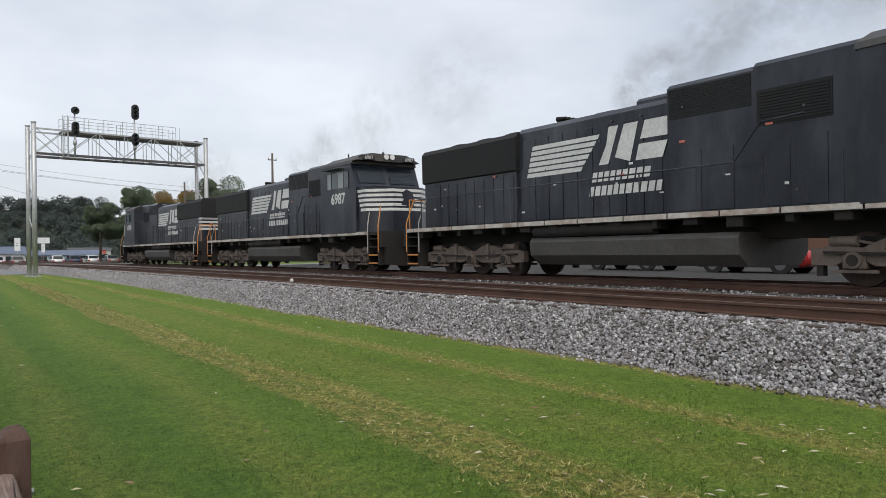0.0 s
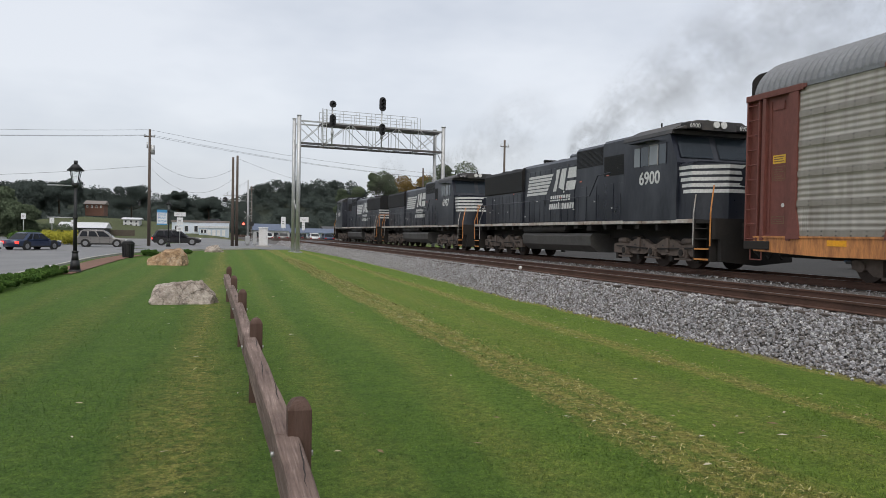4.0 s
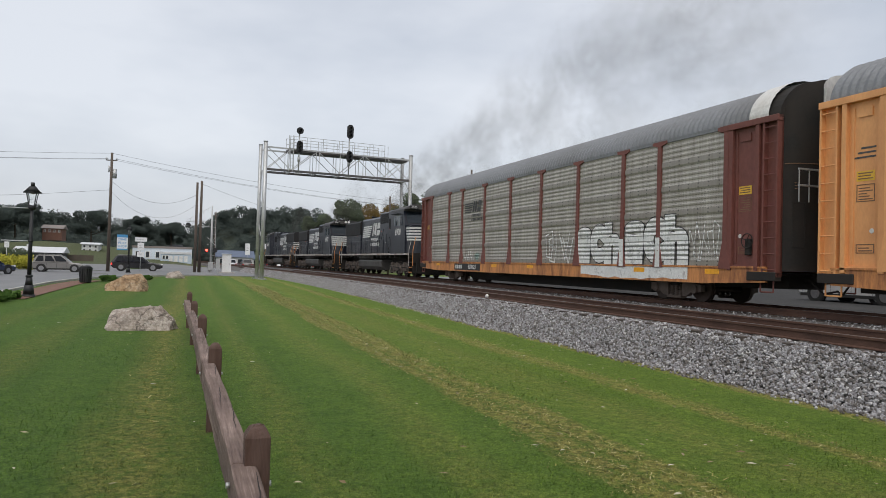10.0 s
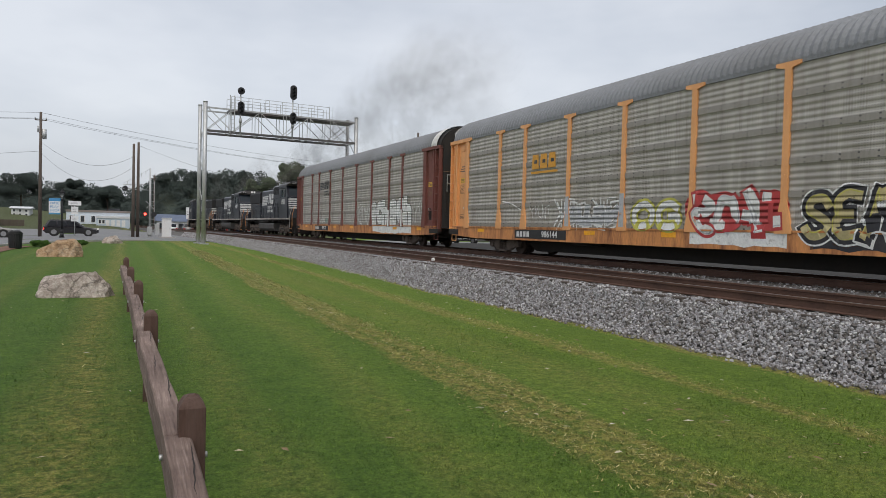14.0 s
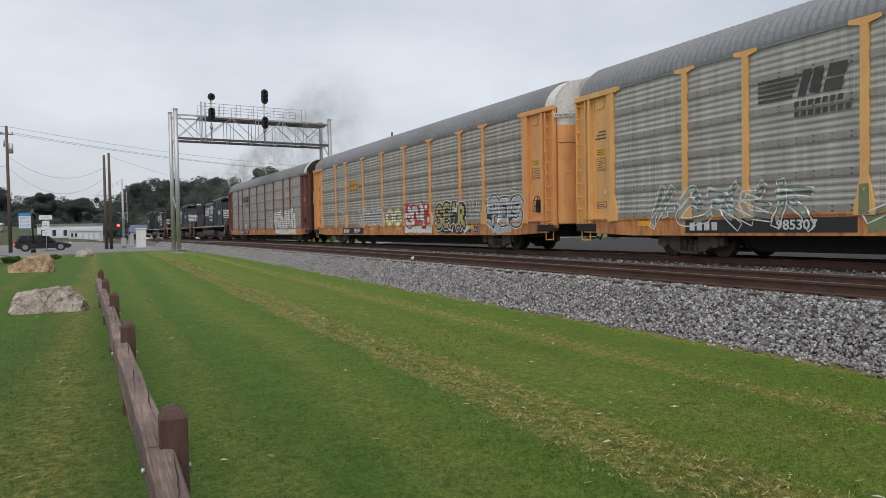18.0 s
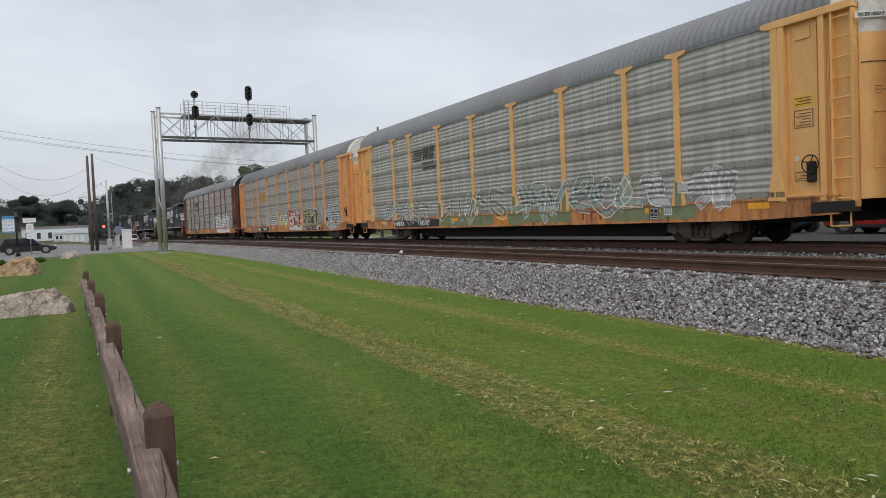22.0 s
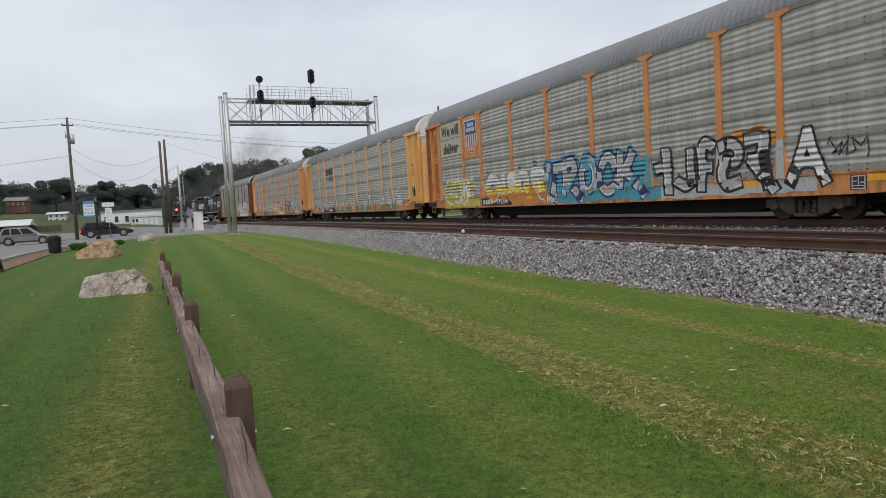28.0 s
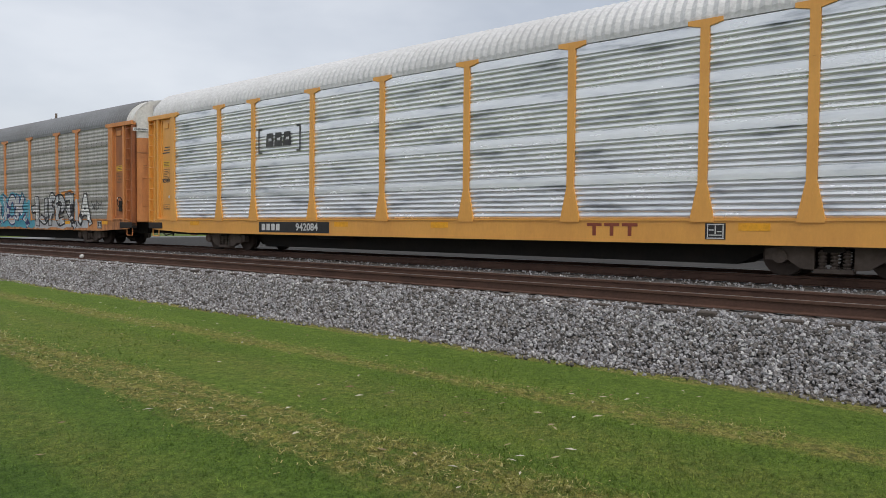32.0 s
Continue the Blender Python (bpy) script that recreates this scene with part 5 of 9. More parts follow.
    for s in (-1, 1):
        for k, (ya, yb) in enumerate(((-6.2, -5.85), (-6.7, -6.25), (-7.2, -6.75), (-7.65, -7.3))):
            bm = B()
            box(bm, min(s * 1.53, s * 1.542), max(s * 1.53, s * 1.542), ya - 0.02, yb, 3.38, 4.02)
            w = part("side_window", bm, M_PANE_LIGHT if k in (0, 2) else M_WINDOW, cabin)
            bm = B()
            for a, b2, c, d in ((ya - 0.05, ya - 0.02, 3.35, 4.05), (yb, yb + 0.03, 3.35, 4.05)):
                box(bm, min(s * 1.53, s * 1.552), max(s * 1.53, s * 1.552), a, b2, c, d)
            box(bm, min(s * 1.53, s * 1.552), max(s * 1.53, s * 1.552), ya - 0.05, yb + 0.03, 4.02, 4.05)
            part("window_frame", bm, M_RAIL_GREY if k == 2 else M_LOCO, w)
        bm = B()
        beam(bm, (s * 1.68, -7.3, 4.16), (s * 1.68, -5.9, 4.16), 0.28, 0.015)
        part("sun_visor", bm, M_LOCO, cabin)
        text_mesh("cab_number", number, 0.60, M_MARK_WHITE, cabin, -6.77, 2.94, s * 1.536, 0.0, 1.0, 0.012, s, "white painted number")
    for s in (-1, 1):
        bm = B()
        x0, x1 = sorted((s * 0.12, s * 1.35))
        dy, dz = -0.4, -0.94
        a = Vector((0, -6.47, 4.30))
        for q0, q1 in ((0.06, 0.82),):
            bm.faces.new([bm.verts.new(v) for v in ((x0, -7.89 + dy * q0, 4.30 + dz * q0), (x1, -7.89 + dy * q0, 4.30 + dz * q0), (x1, -7.89 + dy * q1, 4.30 + dz * q1), (x0, -7.89 + dy * q1, 4.30 + dz * q1))])
        bmesh.ops.solidify(bm, geom=bm.faces[:], thickness=0.02)
        part("windshield", bm, M_WINDOW, cabin)
    for s in (-1, 1):
        bm = B()
        box(bm, s * 0.95 - 0.3, s * 0.95 + 0.3, -8.33, -7.98, 4.42, 4.64, bevel=0.03)
        nb = part("number_board", bm, M_PLATE_BLACK, cabin)
        ob = text_mesh("board_number", number, 0.20, M_MARK_WHITE, nb, -6.99, 4.55, s * 0.95, 0, 1, 0, -1)
        ob.matrix_basis = pose(s * 0.95, -8.335, 4.53, 90, 0, 0)
    bm = B()
    for q in (-0.14, 0.14):
        rod(bm, (q, -8.29, 4.60), (q, -8.35, 4.60), 0.11, 14)
    part("headlight", bm, M_HEADLAMP, cabin)
    # short nose with white bands
    bm = B()
    prism(bm, [(-1.45, 1.53), (-1.45, 3.28), (-1.2, 3.36), (1.2, 3.36), (1.45, 3.28), (1.45, 1.53)], -8.9, -8.25, "y")
    prism(bm, [(-1.45, 1.53), (-1.45, 3.28), (1.45, 3.28), (1.45, 1.53)], -8.91, -8.9, "y")
    prism(bm, [(-1.45, -8.9), (-0.65, -9.6), (0.65, -9.6), (1.45, -8.9)], 1.53, 3.25, "z")
    nose = part("nose", bm, M_LOCO, lo)
    for k in range(5):
        z = 2.36 + k * 0.185
        bm = B()
        inset = 0.07 * (4 - k)
        for s in (-1, 1):
            x0, x1 = sorted((s * 1.45, s * 1.458))
            box(bm, x0, x1, -8.9, -8.22 - inset, z, z + 0.108)
            f2 = bm.faces.new([bm.verts.new(v) for v in ((s * 1.458, -8.905, z), (s * 0.655, -9.61, z), (s * 0.655, -9.61, z + 0.108), (s * 1.458, -8.905, z + 0.108))])
        box(bm, -0.655, 0.655, -9.612, -9.603, z, z + 0.108)
        part("nose_stripe", bm, M_MARK_WHITE, nose)
    bm = B()
    blob_pts = [(0.0, 2.55), (0.28, 2.5), (0.34, 2.8), (0.22, 3.1), (-0.05, 3.2), (-0.25, 3.05), (-0.18, 2.8), (-0.3, 2.6)]
    f2 = bm.faces.new([bm.verts.new((u, -9.618, v)) for u, v in blob_pts])
    part("nose_emblem", bm, M_LOCO, nose, "dark emblem on the nose bands")
    # end platforms, steps, grab rails
    for e in (-1, 1):
        y0 = -9.9 if e < 0 else 10.0
        bm = B()
        box(bm, -1.48, 1.48, min(y0, y0 + e * 0.16), max(y0, y0 + e * 0.16), 0.95, 1.56)
        prism(bm, [(-1.3, 0.30), (-1.3, 0.95), (1.3, 0.95), (1.3, 0.30), (0, 0.18)], min(y0 + e * 0.05, y0 + e * 0.20), max(y0 + e * 0.05, y0 + e * 0.20), "y")
        part("pilot_plate", bm, M_UNDER, lo)
        bm = B()
        box(bm, -0.13, 0.13, min(y0, y0 + e * 0.95), max(y0, y0 + e * 0.95), 0.70, 0.95)
        for q in (-0.5, 0.5):
            rod(bm, (q, y0 + e * 0.18, 0.95), (q * 0.7, y0 + e * 0.8, 0.40), 0.03, 6)
        part("coupler", bm, M_UNDER, lo)
        for s in (-1, 1):
            bm = B()
            treads = []
            for k in range(4):
                z = 0.32 + k * 0.31
                bm = B()
                box(bm, min(s * 1.082, s * 1.498), max(s * 1.082, s * 1.498), min(y0 - e * 0.755, y0 - e * 0.085), max(y0 - e * 0.755, y0 - e * 0.085), z, z + 0.035)
                treads.append(part("tread", bm, M_UNDER, lo))
            bm = B()
            for yq in (y0 - e * 0.78, y0 - e * 0.06):
                box(bm, min(s * 1.08, s * 1.5), max(s * 1.08, s * 1.5), yq - 0.02, yq + 0.02, 0.28, 1.55)
            box(bm, min(s * 1.04, s * 1.08), max(s * 1.04, s * 1.08), min(y0 - e * 0.78, y0), max(y0 - e * 0.78, y0), 0.28, 1.5)
            st = part("step_well", bm, M_UNDER, lo)
            for tread in treads:
                tread.parent = st
            bm = B()
            for k in range(2):
                box(bm, min(s * 1.49, s * 1.51), max(s * 1.49, s * 1.51), min(y0 - e * 0.75, y0 - e * 0.1), max(y0 - e * 0.75, y0 - e * 0.1), 0.32 + k * 0.31, 0.37 + k * 0.31)
            part("step_edge", bm, M_RAIL_ORANGE, st)
            for yq, mt in ((y0 - e * 0.82, M_RAIL_GREY), (y0 - e * 0.04, M_RAIL_ORANGE)):
                bm = B()
                rod(bm, (s * 1.50, yq, 0.75), (s * 1.50, yq, 1.75), 0.022, 6)
                rod(bm, (s * 1.50, yq, 1.75), (s * 1.28, yq - e * 0.15, 2.55), 0.022, 6)
                part("grab_rail", bm, mt, lo)
    # walkway handrails
    for s in (-1, 1):
        bm = B()
        for k in range(10):
            y = -4.9 + k * 1.55
            rod(bm, (s * 1.47, y, 1.5), (s * 1.47, y, 2.55), 0.018, 6)
        rod(bm, (s * 1.47, -2.7, 2.55), (s * 1.47, 9.3, 2.55), 0.02, 6)
        rod(bm, (s * 1.47, -2.7, 2.55), (s * 1.47, -3.3, 3.3), 0.02, 6)
        rod(bm, (s * 1.47, -3.3, 3.3), (s * 1.47, -4.2, 3.35), 0.02, 6)
        part("handrail", bm, M_LOCO, lo)
    bm = B()
    for q in (-1.3, -0.4, 0.4, 1.3):
        rod(bm, (q, 10.05, 1.55), (q, 10.05, 2.6), 0.02, 6)
    rod(bm, (-1.3, 10.05, 2.6), (1.3, 10.05, 2.6), 0.02, 6)
    part("end_rail", bm, M_RAIL_ORANGE, lo)
    # emblem on the hood: speed lines, two slanted blocks, two bars where the name stands
    for s in (-1, 1):
        x = s * 0.979
        d = -1 if s < 0 else 1      # reading direction along y
        mid = 1.85
        bm = B()
        def quad(p):
            f2 = bm.faces.new([bm.verts.new((x, mid + d * u, v)) for u, v in p])
        for k in range(6):
            z = 2.86 + k * 0.155
            bm = B()
            quad([(-2.35 + k * 0.045, z), (-0.22 + k * 0.12, z), (-0.15 + k * 0.12, z + 0.115), (-2.32 + k * 0.045, z + 0.115)])
            part("speed_line", bm, M_MARK_WHITE, lo)
        bm = B()
        def quad2(p):
            bm.faces.new([bm.verts.new((x, mid + d * (u + 0.45), v)) for u, v in p])
        a = 0.28
        # plain slanted blocks stand for the emblem
        quad2([(-0.05, 2.95), (0.28, 2.95), (0.42, 3.35), (0.62, 3.90), (0.30, 3.90), (0.22, 3.45)])
        quad2([(0.50, 3.10), (0.98, 2.95), (1.24, 3.90), (0.80, 3.90)])
        quad2([(1.15, 2.95), (1.95, 2.95), (2.10, 3.34), (1.26, 3.34)])
        quad2([(1.30, 3.46), (2.14, 3.46), (2.28, 3.90), (1.44, 3.90)])
        part("emblem", bm, M_MARK_WHITE, lo)
        bm = B()
        rngb = random.Random(4)
        for row, (u0, u1) in enumerate(((0.16, 1.98), (0.05, 2.25))):
            u = u0
            z = 2.52 - row * 0.36
            while u < u1:
                wd = rngb.uniform(0.14, 0.19)
                bm = B()
                f2 = bm.faces.new([bm.verts.new((x, mid + d * q, v)) for q, v in ((u, z), (u + wd, z), (u + wd + 0.05, z + 0.25), (u + 0.05, z + 0.25))])
                part("name_bar", bm, M_MARK_WHITE, lo)
                u += wd + 0.05
    if stripes_on_rear:
        bm = B()
        for k in range(4):
            z = 2.3 + k * 0.22
            box(bm, -1.05, 1.05, 9.42, 9.427, z, z + 0.125)
            for s in (-1, 1):
                box(bm, min(s * 1.042, s * 1.068), max(s * 1.042, s * 1.068), 8.9 + 0.06 * (3 - k), 9.425, z, z + 0.125)
        part("rear_stripes", bm, M_MARK_WHITE, lo)
    return lo


loco_c = locomotive("6900", "black diesel locomotive with white nose bands, coupled to the autoracks", False)
loco_b = locomotive("6987", "black diesel locomotive with white nose bands, in the middle of three", False)
loco_a = locomotive("6900", "black leading diesel locomotive, cab facing ahead", True)

# ---- signal gantry ----
def signal_gantry():
    """Built along its own x from the near columns; it crosses the line a little askew."""
    g = empty("signal_gantry", "galvanised steel signal bridge across both tracks", "signal gantry")
    xl, xr, y0, y1 = 0.10, 12.50, 0.0, 1.9
    for x in (xl, xr):
        for y, r in ((y0, 0.165), (y1, 0.15)):
            bm = B()
            rod(bm, (x, y, -1.0), (x, y, 10.14), r, 16)
            rod(bm, (x, y, 10.14), (x, y, 10.20), r + 0.02, 16)
            box(bm, x - 0.32, x + 0.32, y - 0.32, y + 0.32, -1.0, -0.60)
            part("column", bm, M_GALV, g)
        for z in (2.2, 4.6, 7.0):
            bm = B()
            beam(bm, (x, y0 + 0.12, z), (x, y1 - 0.12, z + 1.5), 0.06)
            part("column_brace", bm, M_GALV, g)
    for y in (y0, y1):
        for z, nm, w, mt in ((9.76, "top_chord", 0.11, M_GALV), (8.00, "bottom_chord", 0.17, M_STEEL_DARK)):
            bm = B()
            beam(bm, (xl, y, z), (xr, y, z), w)
            part(nm, bm, mt, g)
    bays = [xl + 0.15, 2.2, 4.3, 6.3, 8.3, 10.3, xr - 0.15]
    for y in (y0, y1):
        for i, (a, c) in enumerate(zip(bays, bays[1:])):
            for j, (za, zc) in enumerate(((9.72, 8.06), (8.06, 9.72))):
                if i in (0, 5) or j == i % 2:
                    bm = B()
                    beam(bm, (a + 0.06, y, za), (c - 0.06, y, zc), 0.05)
                    part("brace", bm, M_GALV, g)
            if i:
                for q in (-0.12, 0.12):
                    bm = B()
                    beam(bm, (a + q, y, 8.0), (a + q, y, 9.76), 0.04)
                    part("upright", bm, M_GALV, g)
    for a in bays:
        for z in (9.74, 7.98):
            bm = B()
            beam(bm, (a, y0 + 0.06, z), (a, y1 - 0.06, z), 0.07)
            part("cross_tie", bm, M_GALV, g)
    # walkway with a deep dark edge, and its rail
    bm = B()
    box(bm, 2.1, xr - 0.2, y0 + 0.25, y1 - 0.25, 9.62, 9.86)
    part("walkway", bm, M_STEEL_DARK, g)
    for y in (y0 + 0.22, y1 - 0.22):
        bm = B()
        for z in (10.35, 10.82):
            beam(bm, (2.1, y, z), (10.16, y, z), 0.032)
        for k in range(7):
            x = 2.1 + k * 8.06 / 6
            beam(bm, (x, y, 9.8), (x, y, 10.82), 0.035)
            beam(bm, (x + 0.3, y, 9.8), (x + 0.3, y, 10.82), 0.025)
        part("guard_rail", bm, M_GALV, g)
    for x, heads in ((2.68, ((11.21, 0.28, 0.28), (9.90, 0.26, 0.50))), (6.84, ((11.57, 0.28, 0.58), (9.50, 0.26, 0.48)))):
        sig = empty_part("signal_mast", g, (x, y0 - 0.25, 0))
        bm = B()
        rod(bm, (0, 0, 7.85), (0, 0, heads[0][0]), 0.055, 10)
        box(bm, -0.25, 0.25, -0.05, 0.3, 7.80, 7.87)
        rod(bm, (0, -0.05, 8.75), (0, -0.05, 9.1), 0.12, 10)
        part("mast", bm, M_GALV, sig)
        for z, rw, rh in heads:
            bm = B()
            pts = [(rw * math.cos(a * math.pi / 12), z + (rh - rw) * (1 if a < 12 else -1) * (0 if rh == rw else 1) + rw * math.sin(a * math.pi / 12)) for a in range(24)]
            prism(bm, pts, -0.22, -0.16, "y")
            for k in range(3 if rh > rw else 1):
                zz = z + (k - 1) * 0.30 if rh > rw else z
                rod(bm, (0, -0.22, zz), (0, -0.42, zz), 0.10, 12, caps=False)
            box(bm, -0.14, 0.14, -0.16, 0.12, z - rh * 0.6, z + rh * 0.6, bevel=0.02)
            part("signal_head", bm, M_BLACK, sig)
    bm = B()
    for q in (-0.16, 0.16):
        rod(bm, (2.1 + q, y0 - 0.1, 7.95), (2.1 + q, y0 - 0.1, 10.85), 0.035, 6)
    for k in range(9):
        rod(bm, (1.94, y0 - 0.1, 8.1 + k * 0.3), (2.26, y0 - 0.1, 8.1 + k * 0.3), 0.018, 6)
    part("ladder", bm, M_GALV, g)
    g.matrix_basis = pose(5.17, 57.1, 0, 0, 0, 6.4)


signal_gantry()


# ---- timber fence ----
def fence():
    fe = empty("timber_fence", "weathered low timber rail fence with square brown posts", "fence")
    spots = [(0.348, 0.05), (0.345, 3.683), (0.258, 7.313), (0.193, 10.96), (0.101, 14.56), (0.011, 18.16)]
    rng = random.Random(8)
    for x, y in spots:
        bm = B()
        h, t = 0.062, rng.uniform(-0.006, 0.006)
        rings = [(h, lawn(x, y) - 0.25), (h, 0.002 + t), (h * 0.86, 0.022 + t), (h * 0.60, 0.046 + t), (h * 0.25, 0.058 + t)]
        loops = []
        for r, z in rings:
            c = r * 0.90
            loops.append([bm.verts.new((x + u, y + v, z + (rng.uniform(-0.004, 0.004) if z > 0.01 else 0))) for u, v in ((-r, -c), (-c, -r), (c, -r), (r, -c), (r, c), (c, r), (-c, r), (-r, c))])
        for la, lb in zip(loops, loops[1:]):
            for k in range(8):
                bm.faces.new((la[k], la[(k + 1) % 8], lb[(k + 1) % 8], lb[k]))
        bm.faces.new(loops[-1])
        bm.faces.new(loops[0][::-1])
        p = part("post", bm, M_POST, fe)
        for s in (-1, 1):
            bm = B()
            zb, xb = (-0.24, x + h - 0.004) if s > 0 else (-0.235, x - 0.062 - 0.064)
            rod(bm, (xb, y, zb), (xb + s * 0.018, y, zb), 0.015, 8)
            part("bolt", bm, M_GALV, p)
    for n_rail, ((xa, ya), (xb, yb)) in enumerate(zip(spots, spots[1:])):
        vs, fs = [], []
        n = 22
        drop = rng.uniform(-0.008, 0.004)
        outline = ((-0.052, 0.0), (-0.061, -0.010), (-0.064, -0.11), (-0.060, -0.205), (0.060, -0.205), (0.062, -0.09), (0.060, -0.010), (0.050, 0.0), (0.018, 0.003), (-0.015, -0.001))
        k = len(outline)
        for i in range(n + 1):
            u = i / n
            y = ya + 0.006 + (yb - ya - 0.012) * u
            x = xa + (xb - xa) * u - 0.060
            sag = drop * (1 - abs(2 * u - 1))
            for cx, cz in outline:
                w = 0.0065
                vs.append((x + cx + w * noise.noise((y * 2.1, cx * 30, 1 + n_rail)), y, -0.130 + sag + cz + w * noise.noise((y * 2.3, cx * 30, cz * 30 + 7 + n_rail))))
        for i in range(n):
            for j in range(k):
                fs.append((i * k + j, i * k + (j + 1) % k, (i + 1) * k + (j + 1) % k, (i + 1) * k + j))
        fs += [tuple(range(k))[::-1], tuple(range(n * k, n * k + k))]
        rail = sheet("rail", vs, fs, M_TIMBER, fe)
        # long drying checks along the top
        for c in range(3):
            y, x0 = ya + 0.35 + c * 1.1 + rng.uniform(0, 0.4), xa - 0.060 + rng.uniform(-0.03, 0.02)
            pts = []
            for q in range(9):
                yy = y + q * 0.085
                uu = (yy - ya) / (yb - ya)
                pts.append((x0 + (xb - xa) * uu + 0.010 * noise.noise((yy * 7, c, n_rail)) + 0.004 * q, yy, -0.1305 + drop * (1 - abs(2 * uu - 1)) + 0.0045))
            bm = B()
            for (x1, y1, z1), (x2, y2, z2), q in zip(pts, pts[1:], range(8)):
                w1, w2 = 0.0035 * math.sin(math.pi * q / 8) + 0.0004, 0.0035 * math.sin(math.pi * (q + 1) / 8) + 0.0004
                bm.faces.new([bm.verts.new(v) for v in ((x1 - w1, y1, z1), (x1 + w1, y1, z1), (x2 + w2, y2, z2), (x2 - w2, y2, z2))])
            part("drying_check", bm, M_CHECK, rail)


M_CHECK = paint("dark_split_wood", (0.022, 0.016, 0.013), 0.95, 0, (0.03, 0.02, 0.018), 0.3, 30, 4, 0)
fence()


def boulder(name, label, x, y, wx, wy, h, material, seed, cuts=18, taper=0.30):
    """A lump cut back by random planes, then roughened: broken faces with worn edges."""
    rng = random.Random(seed)
    bm = B()
    bmesh.ops.create_icosphere(bm, subdivisions=5, radius=1.0)
    planes = []
    for k in range(cuts):
        d = Vector((rng.gauss(0, 1), rng.gauss(0, 1), rng.gauss(0.25, 0.8))).normalized()
        planes.append((d, rng.uniform(0.58, 0.86)))
    planes.append((Vector((-0.16, -0.10, 1)).normalized(), 0.62))
    for v in bm.verts:
        p = v.co.copy()
        for d, c in planes:
            over = p.dot(d) - c
            if over > 0:
                p -= d * over * 0.96
        q = v.co
        p *= 1 + 0.075 * noise.noise(q * 2.6 + Vector((seed, 0, 0))) - 0.10 * max(0.0, 0.25 - abs(noise.noise(q * 3.4 + Vector((0, seed, 3))))) + 0.05 * noise.noise(q * 7 + Vector((0, seed, 0))) + 0.028 * noise.noise(q * 19 + Vector((0, 0, seed)))
        v.co = p
    lo, hi = [min(v.co[i] for v in bm.verts) for i in range(3)], [max(v.co[i] for v in bm.verts) for i in range(3)]
    for v in bm.verts:
        v.co = Vector(((v.co.x - (lo[0] + hi[0]) / 2) / (hi[0] - lo[0]) * wx, (v.co.y - (lo[1] + hi[1]) / 2) / (hi[1] - lo[1]) * wy, v.co.z / hi[2] * h))
        k = 1.0 - taper * max(0.0, v.co.z / h) ** 1.5
        v.co.x, v.co.y = v.co.x * k + 0.06 * v.co.z, v.co.y * k
    for f in bm.faces:
        f.smooth = False
    ob = part(name, bm, material)
    ob.location = (x, y, lawn(x, y))
    return tagged(ob, label, "rock", "boulders on the lawn")


boulder("boulder", "large pale grey boulder set in the lawn", -1.02, 17.9, 1.62, 1.1, 0.56, M_ROCK, 3)
boulder("boulder", "tan and rust-coloured boulder set in the lawn", -2.72, 35.7, 1.85, 1.3, 0.80, M_ROCK_TAN, 21, 9, 0.14)
boulder("boulder", "small pale boulder beside the crossing", -0.97, 55.8, 1.45, 1.0, 0.56, M_ROCK, 15)

# ---- streets, crossing and what stands along them ----
def ground_strip(name, x0, x1, y0, y1, lift, material, label, category, nx=12, ny=24, edge=None):
    vs, fs = [], []
    for j in range(ny + 1):
        y = y0 + (y1 - y0) * j / ny
        for i in range(nx + 1):
            a, b2 = (x0, x1) if edge is None else edge(y)
            x = a + (b2 - a) * i / nx
            vs.append((x, y, lawn(x, y) + lift))
    k = nx + 1
    for j in range(ny):
        for i in range(nx):
            fs.append((j * k + i, j * k + i + 1, (j + 1) * k + i + 1, (j + 1) * k + i))
    return tagged(sheet(name, vs, fs, material, smooth_faces=True), label, category, kind="structure")


def kerb_x(y):
    """The lawn's kerb: straight beside the street, then sweeping round to the crossing."""
    if y < 40:
        return -7.2
    u = (y - 40) / 26
    return -7.2 + 13.5 * (1 - math.sqrt(max(0.0, 1 - u * u)))


ground_strip("road_street", -24, -7, -60, 66, 0.035, M_ASPHALT, "grey asphalt street beside the lawn", "road", 10, 90, lambda y: (-24.0, kerb_x(y)))
ground_strip("road_crossing", -90, 60, 66, 86, 0.041, M_ASPHALT, "asphalt road that crosses the tracks", "road", 60, 8)
ground_strip("road_lot", -70, 8, 86, 114, 0.047, M_ASPHALT, "asphalt parking lots beyond the crossing road", "road", 24, 10)
ground_strip("road_behind", 17.45, 42, -40, 66, 0.12, M_ASPHALT_SHADED, "asphalt road behind the tracks", "road", 6, 30, lambda y: (17.45 + bend(y), 42.0))
ground_strip("brick_walk", -5, -4, 28.5, 47, 0.030, M_MULCH, "red-brown brick footpath along the kerb", "path", 2, 40, lambda y: (kerb_x(y) + 0.55, kerb_x(y) + 1.75))


def kerb():
    ys = [-20 + i * 1.5 for i in range(0, 40)] + [40 + i * 1.0 for i in range(0, 26)]
    k = empty("kerb", "pale concrete kerb between street and lawn", "kerb", kind="structure")
    for i in range(0, len(ys) - 1, 2):
        a, b2 = ys[i], ys[min(i + 2, len(ys) - 1)]
        bm = B()
        pa, pb = Vector((kerb_x(a), a, lawn(kerb_x(a), a))), Vector((kerb_x(b2), b2, lawn(kerb_x(b2), b2)))
        d = (pb - pa).normalized() * 0.006
        beam(bm, pa + d, pb - d, 0.16, 0.22)
        part("kerb_stone", bm, M_CONCRETE, k)


kerb()

